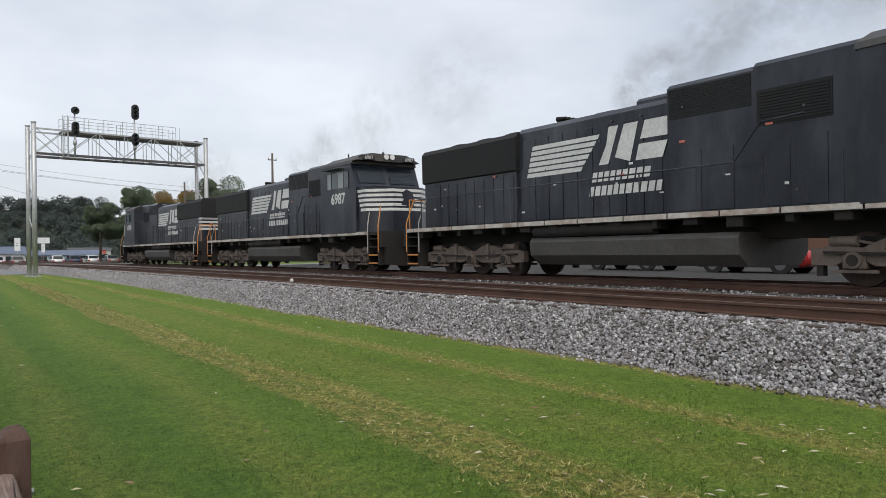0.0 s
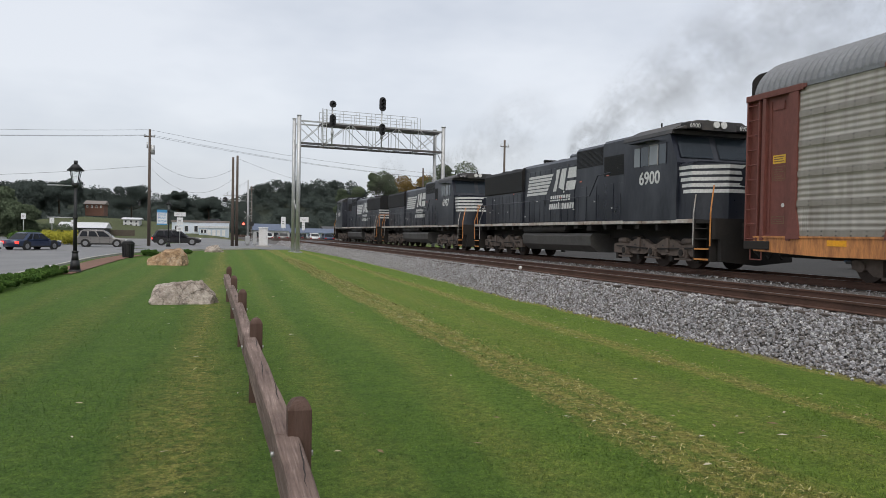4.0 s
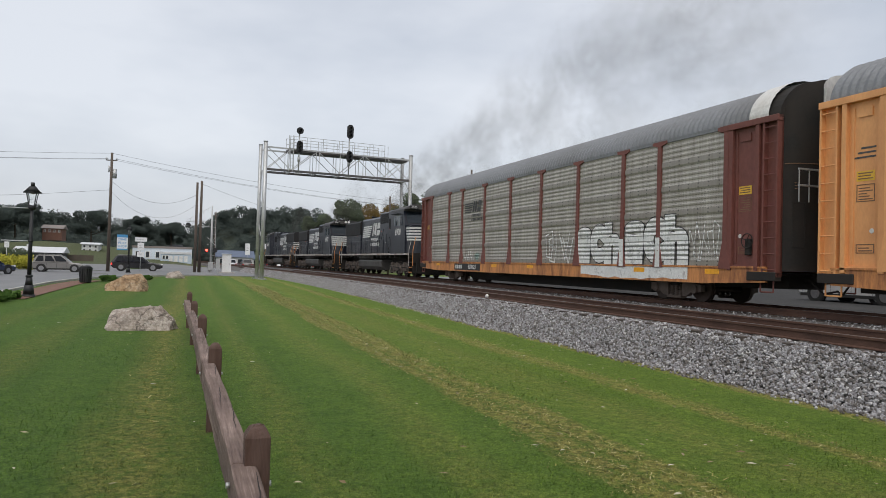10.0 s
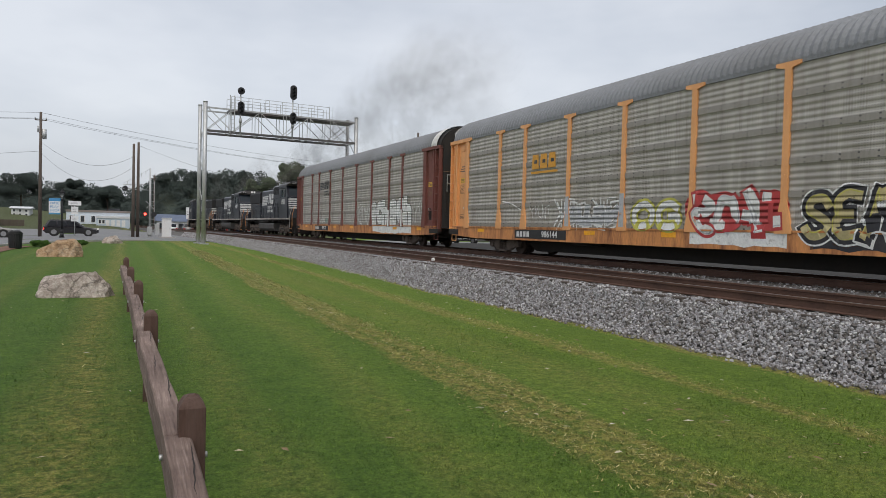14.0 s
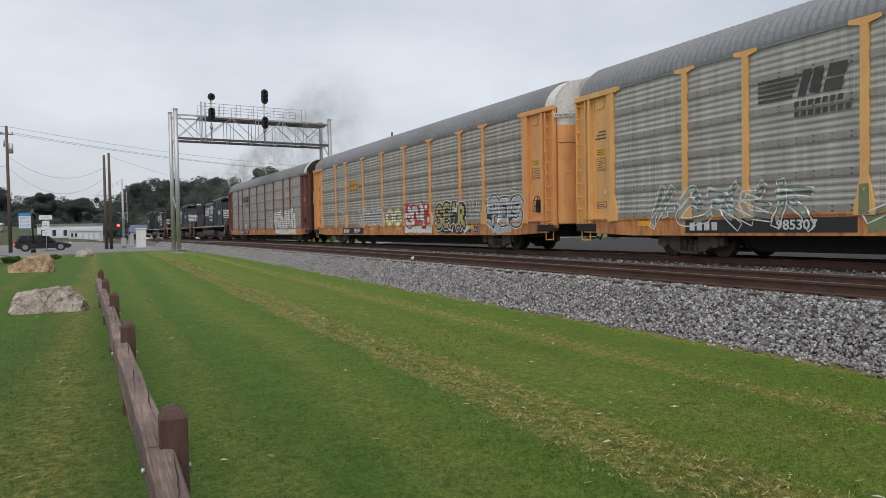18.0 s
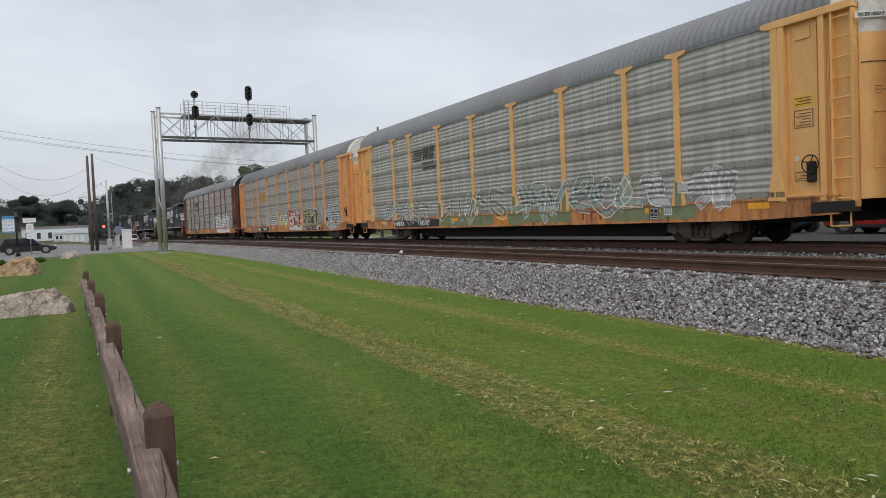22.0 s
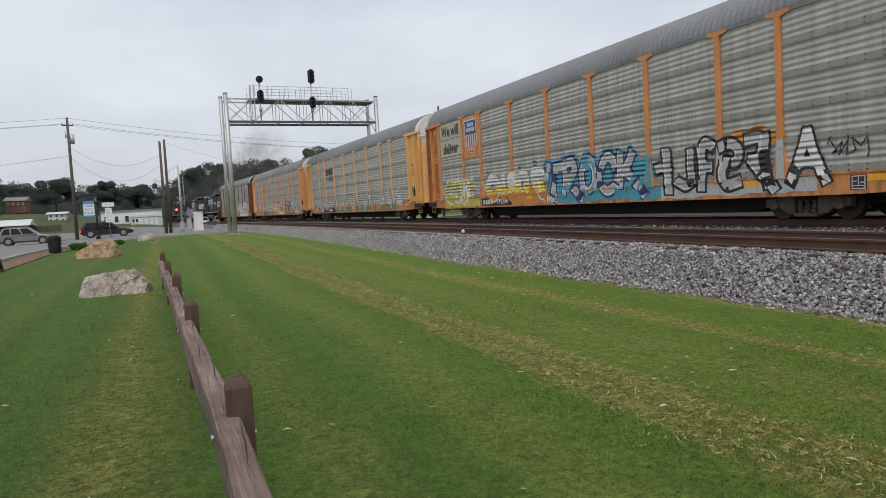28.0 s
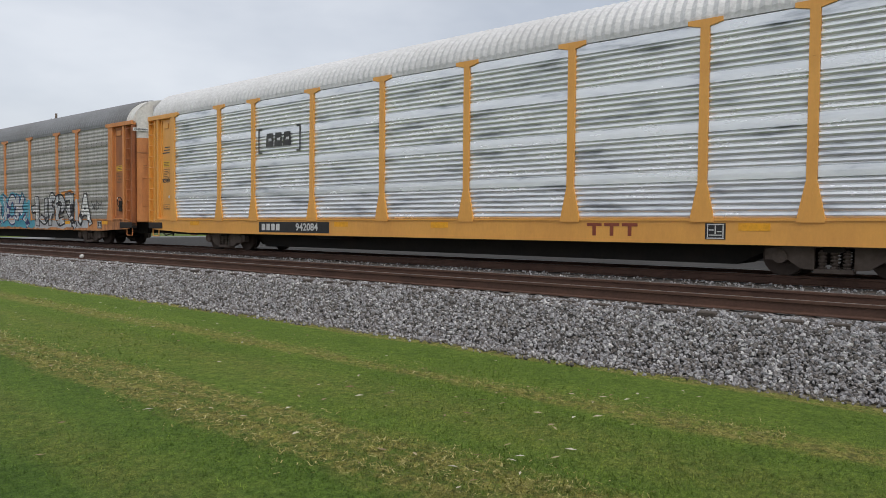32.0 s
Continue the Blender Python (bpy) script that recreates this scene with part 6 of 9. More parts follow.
M_PANEL_CROSS = paint("crossing_rubber", (0.05, 0.05, 0.05), 0.8, 0, (0.12, 0.11, 0.1), 0.5, 20, 1, 0.1)
level_crossing = empty("level_crossing", "dark rubber crossing surface laid between the rails", "level crossing")
for cx in (NEAR_TRACK, FAR_TRACK):
    for i in range(7):
        bm = B()
        y = 68 + i * 2.4
        box(bm, cx + bend(y) - 0.62, cx + bend(y) + 0.62, y, y + 2.38, -0.16, -0.02, bevel=0.01)
        part("crossing_panel", bm, M_PANEL_CROSS, level_crossing)

M_IRON = paint("black_cast_iron", (0.011, 0.012, 0.013), 0.6, 0.0, (0.05, 0.05, 0.05), 0.3, 16, 2, 0.05)
M_LAMP_GLASS = glass("clear_lamp_glass", (0.93, 0.95, 0.95), 0.02)
M_LAMP_GLASS.node_tree.nodes["Principled BSDF"].inputs["Transmission Weight"].default_value = 0.9
M_LAMP_GLASS.node_tree.nodes["Principled BSDF"].inputs["IOR"].default_value = 1.03


def street_lamp(x, y, label):
    la = empty("street_lamp", label, "street lamp", "street lamps")
    z = lawn(x, y)
    bm = B()
    rod(bm, (x, y, z - 0.1), (x, y, z + 0.10), 0.22, 14)
    rod(bm, (x, y, z + 0.10), (x, y, z + 0.45), 0.19, 14, 0.15)
    rod(bm, (x, y, z + 0.45), (x, y, z + 0.75), 0.13, 14, 0.10)
    rod(bm, (x, y, z + 0.75), (x, y, z + 0.82), 0.12, 14)
    part("base", bm, M_IRON, la)
    bm = B()
    rod(bm, (x, y, z + 0.8), (x, y, z + 3.35), 0.075, 12, 0.055)
    rod(bm, (x, y, z + 2.05), (x, y, z + 2.12), 0.09, 12)
    rod(bm, (x, y, z + 3.25), (x, y, z + 3.40), 0.10, 12, 0.16)
    part("post", bm, M_IRON, la)
    bm = B()
    for zz in (z + 2.08, z + 3.30):
        rod(bm, (x, y, zz), (x - 0.95, y - 0.08, zz), 0.02, 8)
    part("banner_arm", bm, M_GALV, la)
    ln = empty_part("lantern", la, (0, 0, 0))
    bm = B()
    for k in range(4):
        a0, a1 = k * math.pi / 2 + 0.78, (k + 1) * math.pi / 2 + 0.78
        p = [(x + r * math.cos(a), y + r * math.sin(a), zz) for a, r, zz in ((a0, 0.12, z + 3.42), (a1, 0.12, z + 3.42), (a1, 0.23, z + 3.86), (a0, 0.23, z + 3.86))]
        bm.faces.new([bm.verts.new(q) for q in p])
    part("glass_pane", bm, M_LAMP_GLASS, ln)
    bm = B()
    for k in range(4):
        a = k * math.pi / 2 + 0.78
        beam(bm, (x + 0.125 * math.cos(a), y + 0.125 * math.sin(a), z + 3.40), (x + 0.235 * math.cos(a), y + 0.235 * math.sin(a), z + 3.87), 0.025)
    part("lantern_frame", bm, M_IRON, ln)
    bm = B()
    rod(bm, (x, y, z + 3.86), (x, y, z + 3.92), 0.30, 4)
    rod(bm, (x, y, z + 3.92), (x, y, z + 4.12), 0.27, 10, 0.10)
    rod(bm, (x, y, z + 4.12), (x, y, z + 4.26), 0.07, 8)
    part("lantern_roof", bm, M_IRON, ln)
    return la


street_lamp(-5.62, 30.0, "black cast-iron street lamp with a glass lantern on the lawn's edge")


def trash_can(x, y):
    t = empty("trash_can", "black slatted metal trash can beside the path", "trash can")
    z = lawn(x, y)
    bm = B()
    for k in range(18):
        a = k * math.pi / 9
        c, s = math.cos(a), math.sin(a)
        beam(bm, (x + 0.29 * c, y + 0.29 * s, z + 0.06), (x + 0.33 * c, y + 0.33 * s, z + 0.80), 0.075, 0.02)
    part("slats", bm, M_IRON, t)
    bm = B()
    rod(bm, (x, y, z), (x, y, z + 0.78), 0.27, 16)
    part("liner", bm, M_BLACK, t)
    bm = B()
    rod(bm, (x, y, z + 0.78), (x, y, z + 0.84), 0.36, 18)
    rod(bm, (x, y, z + 0.84), (x, y, z + 0.98), 0.34, 18, 0.20)
    part("lid", bm, M_IRON, t)


trash_can(-5.43, 43.6)

def foliage(name, stops, lift=0.7):
    """Leaves: tone by clump, shaded as a crown lit from the sky above."""
    m, n, l, b = nodes_of(name)
    g = n.new("ShaderNodeNewGeometry")
    co = n.new("ShaderNodeTexCoord")
    broad = noise_node(n, l, co.outputs["Object"], 0.35, 3, 0.6)
    tone = math_node(n, l, "ADD", math_node(n, l, "MULTIPLY", g.outputs["Random Per Island"], 0.55), math_node(n, l, "MULTIPLY", broad, 0.45))
    l.new(ramp_node(n, l, tone, stops), b.inputs["Base Color"])
    b.inputs["Roughness"].default_value = 0.9
    b.inputs["Specular IOR Level"].default_value = 0.1
    mx = n.new("ShaderNodeMix")
    mx.data_type = "VECTOR"
    mx.inputs["Factor"].default_value = lift
    l.new(g.outputs["True Normal"], mx.inputs[4])
    mx.inputs[5].default_value = (-0.25, -0.45, 0.85)
    nm = n.new("ShaderNodeVectorMath")
    nm.operation = "NORMALIZE"
    l.new(mx.outputs[1], nm.inputs[0])
    l.new(nm.outputs["Vector"], b.inputs["Normal"])
    return m


M_HEDGE = foliage("clipped_hedge_leaf", [(0.1, (0.025, 0.055, 0.012)), (0.6, (0.06, 0.12, 0.025)), (0.9, (0.12, 0.19, 0.04))], 0.5)
M_LEAF = foliage("tree_leaf", [(0.15, (0.070, 0.092, 0.058)), (0.55, (0.100, 0.130, 0.078)), (0.9, (0.130, 0.160, 0.100))])
M_LEAF_AMBER = foliage("autumn_leaf", [(0.15, (0.10, 0.065, 0.02)), (0.6, (0.19, 0.13, 0.04)), (0.9, (0.26, 0.19, 0.07))])
M_LEAF_YELLOW = foliage("yellow_shrub_leaf", [(0.1, (0.15, 0.16, 0.02)), (0.6, (0.38, 0.36, 0.05)), (0.9, (0.55, 0.48, 0.08))], 0.4)
# distance haze is mixed into this leaf colour, greyer and bluer than the near leaves
M_LEAF_HAZY = foliage("hazy_far_leaf", [(0.15, (0.052, 0.066, 0.062)), (0.55, (0.066, 0.084, 0.075)), (0.9, (0.082, 0.100, 0.086))])
M_BARK = paint("bark", (0.075, 0.058, 0.045), 0.9, 0, (0.04, 0.035, 0.03), 0.5, 12, 1.2, 0.5, (4, 4, 0.8))


def leaf_cloud(rng, centres, radii, per, size):
    """Leaf cards scattered in overlapping clumps; gaps stay between them."""
    cs = np.array(centres)
    rs = np.array(radii)
    n = per * len(cs)
    idx = np.repeat(np.arange(len(cs)), per)
    d = rng.normal(size=(n, 3))
    d /= np.linalg.norm(d, axis=1)[:, None]
    p = cs[idx] + d * (rs[idx] * (0.55 + 0.5 * rng.rand(n)))[:, None] * np.array([1, 1, 0.8])
    a = rng.normal(size=(n, 3))
    a /= np.linalg.norm(a, axis=1)[:, None]
    b2 = np.cross(a, rng.normal(size=(n, 3)))
    b2 /= np.linalg.norm(b2, axis=1)[:, None]
    s = size * (0.6 + 0.8 * rng.rand(n))[:, None]
    q = np.stack([p - a * s, p + b2 * s * 0.6, p + a * s, p - b2 * s * 0.6], 1).reshape(-1, 3)
    f = np.arange(4 * n).reshape(-1, 4)
    return q, f


def tree(x, y, base, h, w, material, seed, label, lean=0.0, per=1050, leaf=0.14):
    rng = np.random.RandomState(seed)
    tr = empty("tree", label, "tree")
    bm = B()
    rod(bm, (x, y, base - 0.3), (x + lean, y, base + h * 0.62), 0.028 * h, 8, 0.010 * h)
    cs, rs = [], []
    for k in range(22):
        a, u = rng.rand() * 6.28, rng.rand()
        r = w * 0.5 * (0.35 + 0.65 * rng.rand()) * (1 - 0.45 * u)
        c = (x + lean + r * math.cos(a), y + r * math.sin(a), base + h * (0.38 + 0.55 * u))
        cs.append(c)
        rs.append(w * (0.10 + 0.10 * rng.rand()))
        if k < 8:
            rod(bm, (x + lean * 0.6, y, base + h * (0.25 + 0.3 * u)), (c[0], c[1], c[2]), 0.010 * h, 5, 0.003 * h)
    part("trunk", bm, M_BARK, tr)
    v, f = leaf_cloud(rng, cs, rs, per, leaf)
    sheet("crown", v.tolist(), f.tolist(), material, tr)


for i, (x, y, h, w, m, lb) in enumerate((
        (29.5, 138, 14.2, 9, M_LEAF, "sparse green tree behind the crossing"),
        (24.0, 146, 11.5, 8, M_LEAF, "green tree behind the crossing"),
        (33.0, 128, 12.6, 10, M_LEAF_AMBER, "tree turning amber behind the crossing"),
        (38.0, 118, 13.8, 11, M_LEAF, "tall green tree beside the far road"),
        (43.0, 112, 13.0, 10, M_LEAF, "tall green tree beside the far road"),
        (-35.0, 171, 7.6, 10, M_LEAF_HAZY, "broad dark tree beside the brick house"),
        (-41.0, 168, 7.4, 12, M_LEAF_HAZY, "broad dark tree on the hill across the street"),
                (-24, 200, 8.5, 11, M_LEAF_HAZY, "round green tree near the shops"),
        (-13, 204, 9.5, 9, M_LEAF_HAZY, "tall green tree near the shops"),
        (-5, 203, 8.0, 8, M_LEAF_HAZY, "round green tree near the shops"),
        (-33, 118, 7.0, 8, M_LEAF, "broad green tree along the street"),
        (-42, 112, 8.0, 9, M_LEAF, "broad green tree along the street"),
        (-27, 108, 5.0, 6, M_LEAF, "small green tree along the street"))):
    tree(x, y, lawn(x, y), h, w, m, 40 + i, lb)


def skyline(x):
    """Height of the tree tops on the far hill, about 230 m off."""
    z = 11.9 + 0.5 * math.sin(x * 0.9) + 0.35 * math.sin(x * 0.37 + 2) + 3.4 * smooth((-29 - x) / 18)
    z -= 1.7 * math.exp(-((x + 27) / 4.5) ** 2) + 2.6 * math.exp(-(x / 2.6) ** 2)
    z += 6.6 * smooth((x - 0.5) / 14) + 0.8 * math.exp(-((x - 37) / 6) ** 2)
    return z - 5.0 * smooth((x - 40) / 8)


def woods():
    """The wooded hill along the horizon."""
    rng = np.random.RandomState(12)
    cs, rs = [], []
    for i in range(120):
        x = -190 + i * 2.75
        for k in range(9):
            u = rng.rand()
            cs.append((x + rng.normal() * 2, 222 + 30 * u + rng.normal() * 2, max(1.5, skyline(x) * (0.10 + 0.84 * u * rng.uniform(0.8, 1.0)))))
            rs.append(1.6 + 1.7 * rng.rand())
        for k in range(3):  # the crowns that make the skyline
            r = 1.5 + 1.3 * rng.rand()
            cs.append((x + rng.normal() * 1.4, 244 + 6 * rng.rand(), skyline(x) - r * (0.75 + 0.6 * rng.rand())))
            rs.append(r)
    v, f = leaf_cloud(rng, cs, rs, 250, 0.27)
    tagged(sheet("far_woods", v.tolist(), f.tolist(), M_LEAF_HAZY), "dark green woods on the far hill", "woods", kind="stuff")
    vs, fs = [], []
    xs = [-320 + i * 10 for i in range(60)]
    for x in xs:
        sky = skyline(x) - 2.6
        vs += [(x, 224, -2), (x, 254, sky), (x, 300, sky + 1), (x, 420, -2)]
    for i in range(len(xs) - 1):
        for j in range(3):
            fs.append((i * 4 + j, i * 4 + j + 1, i * 4 + 5 + j, i * 4 + 4 + j))
    tagged(sheet("wooded_hill", vs, fs, M_HILL, smooth_faces=True), "shaded hillside under the woods", "hill", kind="structure")


M_HILL = paint("forest_floor", (0.055, 0.072, 0.052), 0.95, 0, (0.04, 0.035, 0.02), 0.5, 2, 0.1, 0.3)
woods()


def shrub(x, y, w, d, h, material, seed, label):
    rng = np.random.RandomState(seed)
    cs, rs = [], []
    for k in range(max(4, int(w * d * (22 if h < 1 else 7)))):
        cs.append((x + (rng.rand() - 0.5) * w, y + (rng.rand() - 0.5) * d, lawn(x, y) + h * (0.3 + 0.4 * rng.rand())))
        rs.append(h * (0.30 if h < 1 else 0.42))
    v, f = leaf_cloud(rng, cs, rs, 260 if h < 1 else 150, 0.028 if h < 1 else 0.09)
    tagged(sheet("shrub", v.tolist(), f.tolist(), material), label, "shrub", "shrubs along the street")


for i, (x, y) in enumerate(((-6.05, 20.0), (-6.1, 22.2), (-6.1, 24.4), (-6.1, 26.6), (-6.05, 28.6))):
    shrub(x, y, 0.9, 2.4, 0.32, M_HEDGE, 60 + i, "low clipped green hedge along the path")
shrub(-4.6, 47.0, 0.8, 3.0, 0.40, M_HEDGE, 71, "low clipped green hedge beside the path")
shrub(-2.9, 50.5, 1.2, 2.0, 0.35, M_HEDGE, 72, "low clipped green hedge beside the path")
for i in range(3):
    shrub(-33.0 + i * 4.1, 117.0 + (i * 5) % 4, 4.6, 1.6, 1.5 + 0.25 * ((i * 3) % 4), M_LEAF, 80 + i, "overgrown dark green shrub behind the parking lot")
shrub(-18.0, 89.0, 3.2, 2.0, 1.7, M_LEAF_YELLOW, 73, "yellow flowering shrub across the street")
shrub(-21.5, 91.0, 3.5, 2.0, 1.6, M_HEDGE, 74, "green shrub across the street")


# ---- poles and wires ----
def utility_pole(x, y, top, label, arm=True, pot=False):
    p = empty("utility_pole", label, "utility pole", "utility poles")
    z = lawn(x, y)
    bm = B()
    rod(bm, (x, y, z - 0.5), (x, y, top), 0.17, 12, 0.11)
    part("pole", bm, M_POLE, p)
    if arm:
        bm = B()
        beam(bm, (x - 0.5, y, top - 0.75), (x + 0.5, y, top - 0.75), 0.09)
        c = part("crossarm", bm, M_POLE, p)
        bm = B()
        for q in (-0.45, 0.45):
            rod(bm, (x + q, y, top - 0.70), (x + q, y, top - 0.5), 0.05, 8)
        part("insulator", bm, M_GALV, c)
    if pot:
        bm = B()
        rod(bm, (x + 0.30, y, top - 2.5), (x + 0.30, y, top - 1.6), 0.20, 12)
        rod(bm, (x - 0.22, y, top - 1.9), (x - 0.22, y, top - 1.3), 0.07, 8)
        part("transformer", bm, M_GALV, p)
    return p


utility_pole(-7.6, 76.5, 10.95, "tall wooden utility pole with transformer beside the street", True, True)
utility_pole(0.86, 78.2, 8.9, "old wooden utility pole beside the crossing", False)
utility_pole(0.42, 77.6, 8.65, "dark wooden utility pole beside the crossing", False)
utility_pole(30.2, 76.0, 11.9, "wooden utility pole behind the tracks", True)
utility_pole(26.0, 96.0, 10.2, "wooden utility pole beyond the crossing", False)
utility_pole(13.6, 150.0, 11.0, "far utility pole with two crossarms", True)
utility_pole(4.5, 150.0, 10.2, "far utility pole near the shops", True)

M_WIRE = paint("overhead_wire", (0.03, 0.03, 0.03), 0.6, 0.2, (0.05, 0.05, 0.05), 0.2, 10, 1, 0)


def wire(a, b2, sag, r, label):
    bm = B()
    a, b2 = Vector(a), Vector(b2)
    n = 16
    pts = []
    for i in range(n + 1):
        u = i / n
        p = a.lerp(b2, u)
        p.z -= sag * 4 * u * (1 - u)
        pts.append(p)
    rings = [[bm.verts.new(p + Vector((0, r * math.cos(k * 1.2566), r * math.sin(k * 1.2566)))) for k in range(5)] for p in pts]
    for ra, rb in zip(rings, rings[1:]):
        for k in range(5):
            bm.faces.new((ra[k], ra[(k + 1) % 5], rb[(k + 1) % 5], rb[k]))
    tagged(part("overhead_wire", bm, M_WIRE), label, "wire", "overhead wires")


P1 = (-7.6, 76.5)
for dz, q, lb in ((10.9, 0.0, "top"), (10.35, -0.45, "arm"), (10.35, 0.45, "arm")):
    wire((P1[0] + q, P1[1], dz), (-75 + q, 68, dz + 0.2), 1.6, 0.012, "power line strung from the tall pole along the street")
    wire((P1[0] + q, P1[1], dz), (60 + q, 92, dz - 0.6), 2.2, 0.012, "power line strung across the tracks")
wire((P1[0], P1[1], 7.3), (-75, 70, 7.2), 2.4, 0.012, "service cable strung along the street")
wire((P1[0], P1[1], 8.2), (0.42, 77.6, 7.4), 1.5, 0.012, "slack cable between two poles")
wire((P1[0], P1[1], 7.2), (0.42, 77.6, 6.4), 2.0, 0.012, "slack cable between two poles")
wire((0.86, 78.2, 8.6), (30.2, 90.0, 6.6), 2.0, 0.010, "thin cable strung across the tracks")

# ---- crossing gear ----
M_RED_LAMP = glow("red_signal_lamp", (1.0, 0.06, 0.04), 6.0)
M_SIGN_WHITE = paint("white_sign_face", (0.75, 0.76, 0.76), 0.4, 0, (0.5, 0.5, 0.5), 0.25, 12, 2, 0)
M_SIGN_BLUE = paint("blue_sign_face", (0.05, 0.25, 0.50), 0.4, 0, (0.1, 0.3, 0.5), 0.25, 12, 2, 0)


def relay_box(x, y):
    b2 = empty("relay_cabinet", "white metal relay cabinet beside the crossing", "cabinet")
    z = lawn(x, y)
    bm = B()
    box(bm, x - 0.42, x + 0.48, y - 0.4, y + 0.4, z + 0.12, 1.30, bevel=0.02)
    part("body", bm, M_WHITE, b2)
    bm = B()
    box(bm, x - 0.48, x + 0.54, y - 0.47, y + 0.47, 1.30, 1.38, bevel=0.02)
    part("roof", bm, M_WHITE, b2)
    bm = B()
    box(bm, x - 0.34, x + 0.40, y - 0.415, y - 0.40, z + 0.25, 1.12)
    d = part("door", bm, M_WHITE, b2)
    bm = B()
    box(bm, x + 0.30, x + 0.35, y - 0.44, y - 0.415, 0.2, 0.4)
    part("handle", bm, M_GALV, d)
    bm = B()
    box(bm, x - 0.7, x + 0.85, y - 0.55, y + 0.55, z - 0.3, z + 0.12)
    part("plinth", bm, M_CONCRETE, b2)
    bm = B()
    box(bm, x - 1.05, x - 0.65, y - 0.2, y + 0.2, z + 0.3, 0.75, bevel=0.01)
    box(bm, x - 0.9, x - 0.8, y - 0.05, y + 0.05, z - 0.2, z + 0.3)
    part("side_box", bm, M_GALV, b2)


relay_box(3.55, 78.0)


def crossing_signal(x, y):
    c = empty("crossing_signal", "aluminium crossing mast with ladder, raised gate and red lamps", "crossing signal")
    z = lawn(x, y)
    bm = B()
    rod(bm, (x, y, z - 0.2), (x, y, 6.55), 0.10, 12, 0.08)
    rod(bm, (x, y, z - 0.2), (x, y, z + 0.25), 0.2, 12)
    part("mast", bm, M_GALV, c)
    bm = B()
    for s in (-0.16, 0.16):
        rod(bm, (x + 0.3 + s, y, z + 0.4), (x + 0.25 + s, y, 5.2), 0.022, 6)
    for k in range(14):
        rod(bm, (x + 0.12, y, z + 0.7 + k * 0.38), (x + 0.44, y, z + 0.7 + k * 0.38), 0.015, 6)
    part("ladder", bm, M_GALV, c)
    bm = B()
    for u in (4.9, 4.25):
        rod(bm, (x, y, u), (x - 2.6, y - 0.2, u - 0.15 + (4.9 - u) * 0.35), 0.035, 8)
    rod(bm, (x, y, 6.5), (x - 2.6, y - 0.2, 4.85), 0.015, 6)
    for k in range(6):
        a = k / 6
        rod(bm, (x - 2.6 * a, y - 0.2 * a, 4.9), (x - 2.6 * (a + 0.16), y - 0.2 * a, 4.3), 0.015, 6)
        rod(bm, (x - 2.6 * a, y - 0.2 * a, 6.5 - 1.65 * a), (x - 2.6 * a, y - 0.2 * a, 6.2 - 1.65 * a), 0.03, 6)
    part("cantilever_arm", bm, M_GALV, c)
    for px, pz in ((x - 0.45, 1.74), (x + 0.40, 1.74), (x - 2.4, 4.35)):
        bm = B()
        rod(bm, (px, y - 0.22, pz), (px, y - 0.20, pz), 0.27, 16)
        rod(bm, (px, y - 0.20, pz), (px, y - 0.02, pz), 0.12, 10)
        beam(bm, (px, y - 0.05, pz), (x, y, pz), 0.05)
        t = part("lamp_shield", bm, M_BLACK, c)
        if px < x and pz < 3:
            bm = B()
            rod(bm, (px, y - 0.245, pz), (px, y - 0.225, pz), 0.13, 14)
            part("lamp_lens", bm, M_RED_LAMP, t, "lit red lamp")
    bm = B()
    for a in (45, -45):
        dx, dz = 0.6 * math.cos(radians(a)), 0.6 * math.sin(radians(a))
        beam(bm, (x - dx, y - 0.16, 2.7 - dz), (x + dx, y - 0.16, 2.7 + dz), 0.22, 0.02)
    part("crossbuck", bm, M_SIGN_WHITE, c)
    bm = B()
    box(bm, x - 0.25, x + 0.25, y - 0.3, y + 0.1, z + 0.2, z + 1.1, bevel=0.03)
    part("gate_motor", bm, M_GALV, c)


crossing_signal(2.05, 81.0)


def street_sign(x, y, top, plates, label, category="sign", material=None):
    s = empty("street_sign", label, category, "street signs")
    bm = B()
    rod(bm, (x, y, lawn(x, y) - 0.2), (x, y, top), 0.035, 8)
    part("post", bm, M_GALV, s)
    for w, h, zc in plates:
        bm = B()
        box(bm, x - w / 2, x + w / 2, y - 0.06, y - 0.04, zc - h / 2, zc + h / 2, bevel=0.004)
        pl = part("plate", bm, material or M_SIGN_WHITE, s)
        bm = B()
        for k in range(2):
            box(bm, x - w * 0.3, x + w * 0.2, y - 0.066, y - 0.0605, zc - h * 0.12 + k * h * 0.2, zc - h * 0.08 + k * h * 0.2)
        part("lettering_bar", bm, M_STEEL_DARK, pl)


street_sign(-4.75, 77.5, 2.75, ((1.1, 0.42, 2.55), (0.6, 0.75, 1.85), (0.65, 0.5, 1.05)), "white road signs on a steel post beside the crossing")
for x, y, zt in ((-22.5, 92, 2.6), (-20.0, 94, 2.2), (-18.3, 97, 2.0)):
    street_sign(x, y, zt, ((0.5, 0.66, zt - 0.4),), "white banner sign on a post across the street")
street_sign(9.3, 128, 3.6, ((0.8, 2.0, 2.6),), "tall white shop sign beyond the crossing")
street_sign(12.8, 128, 3.7, ((1.8, 0.9, 3.2), (0.5, 1.4, 2.0)), "white shop sign beyond the crossing")


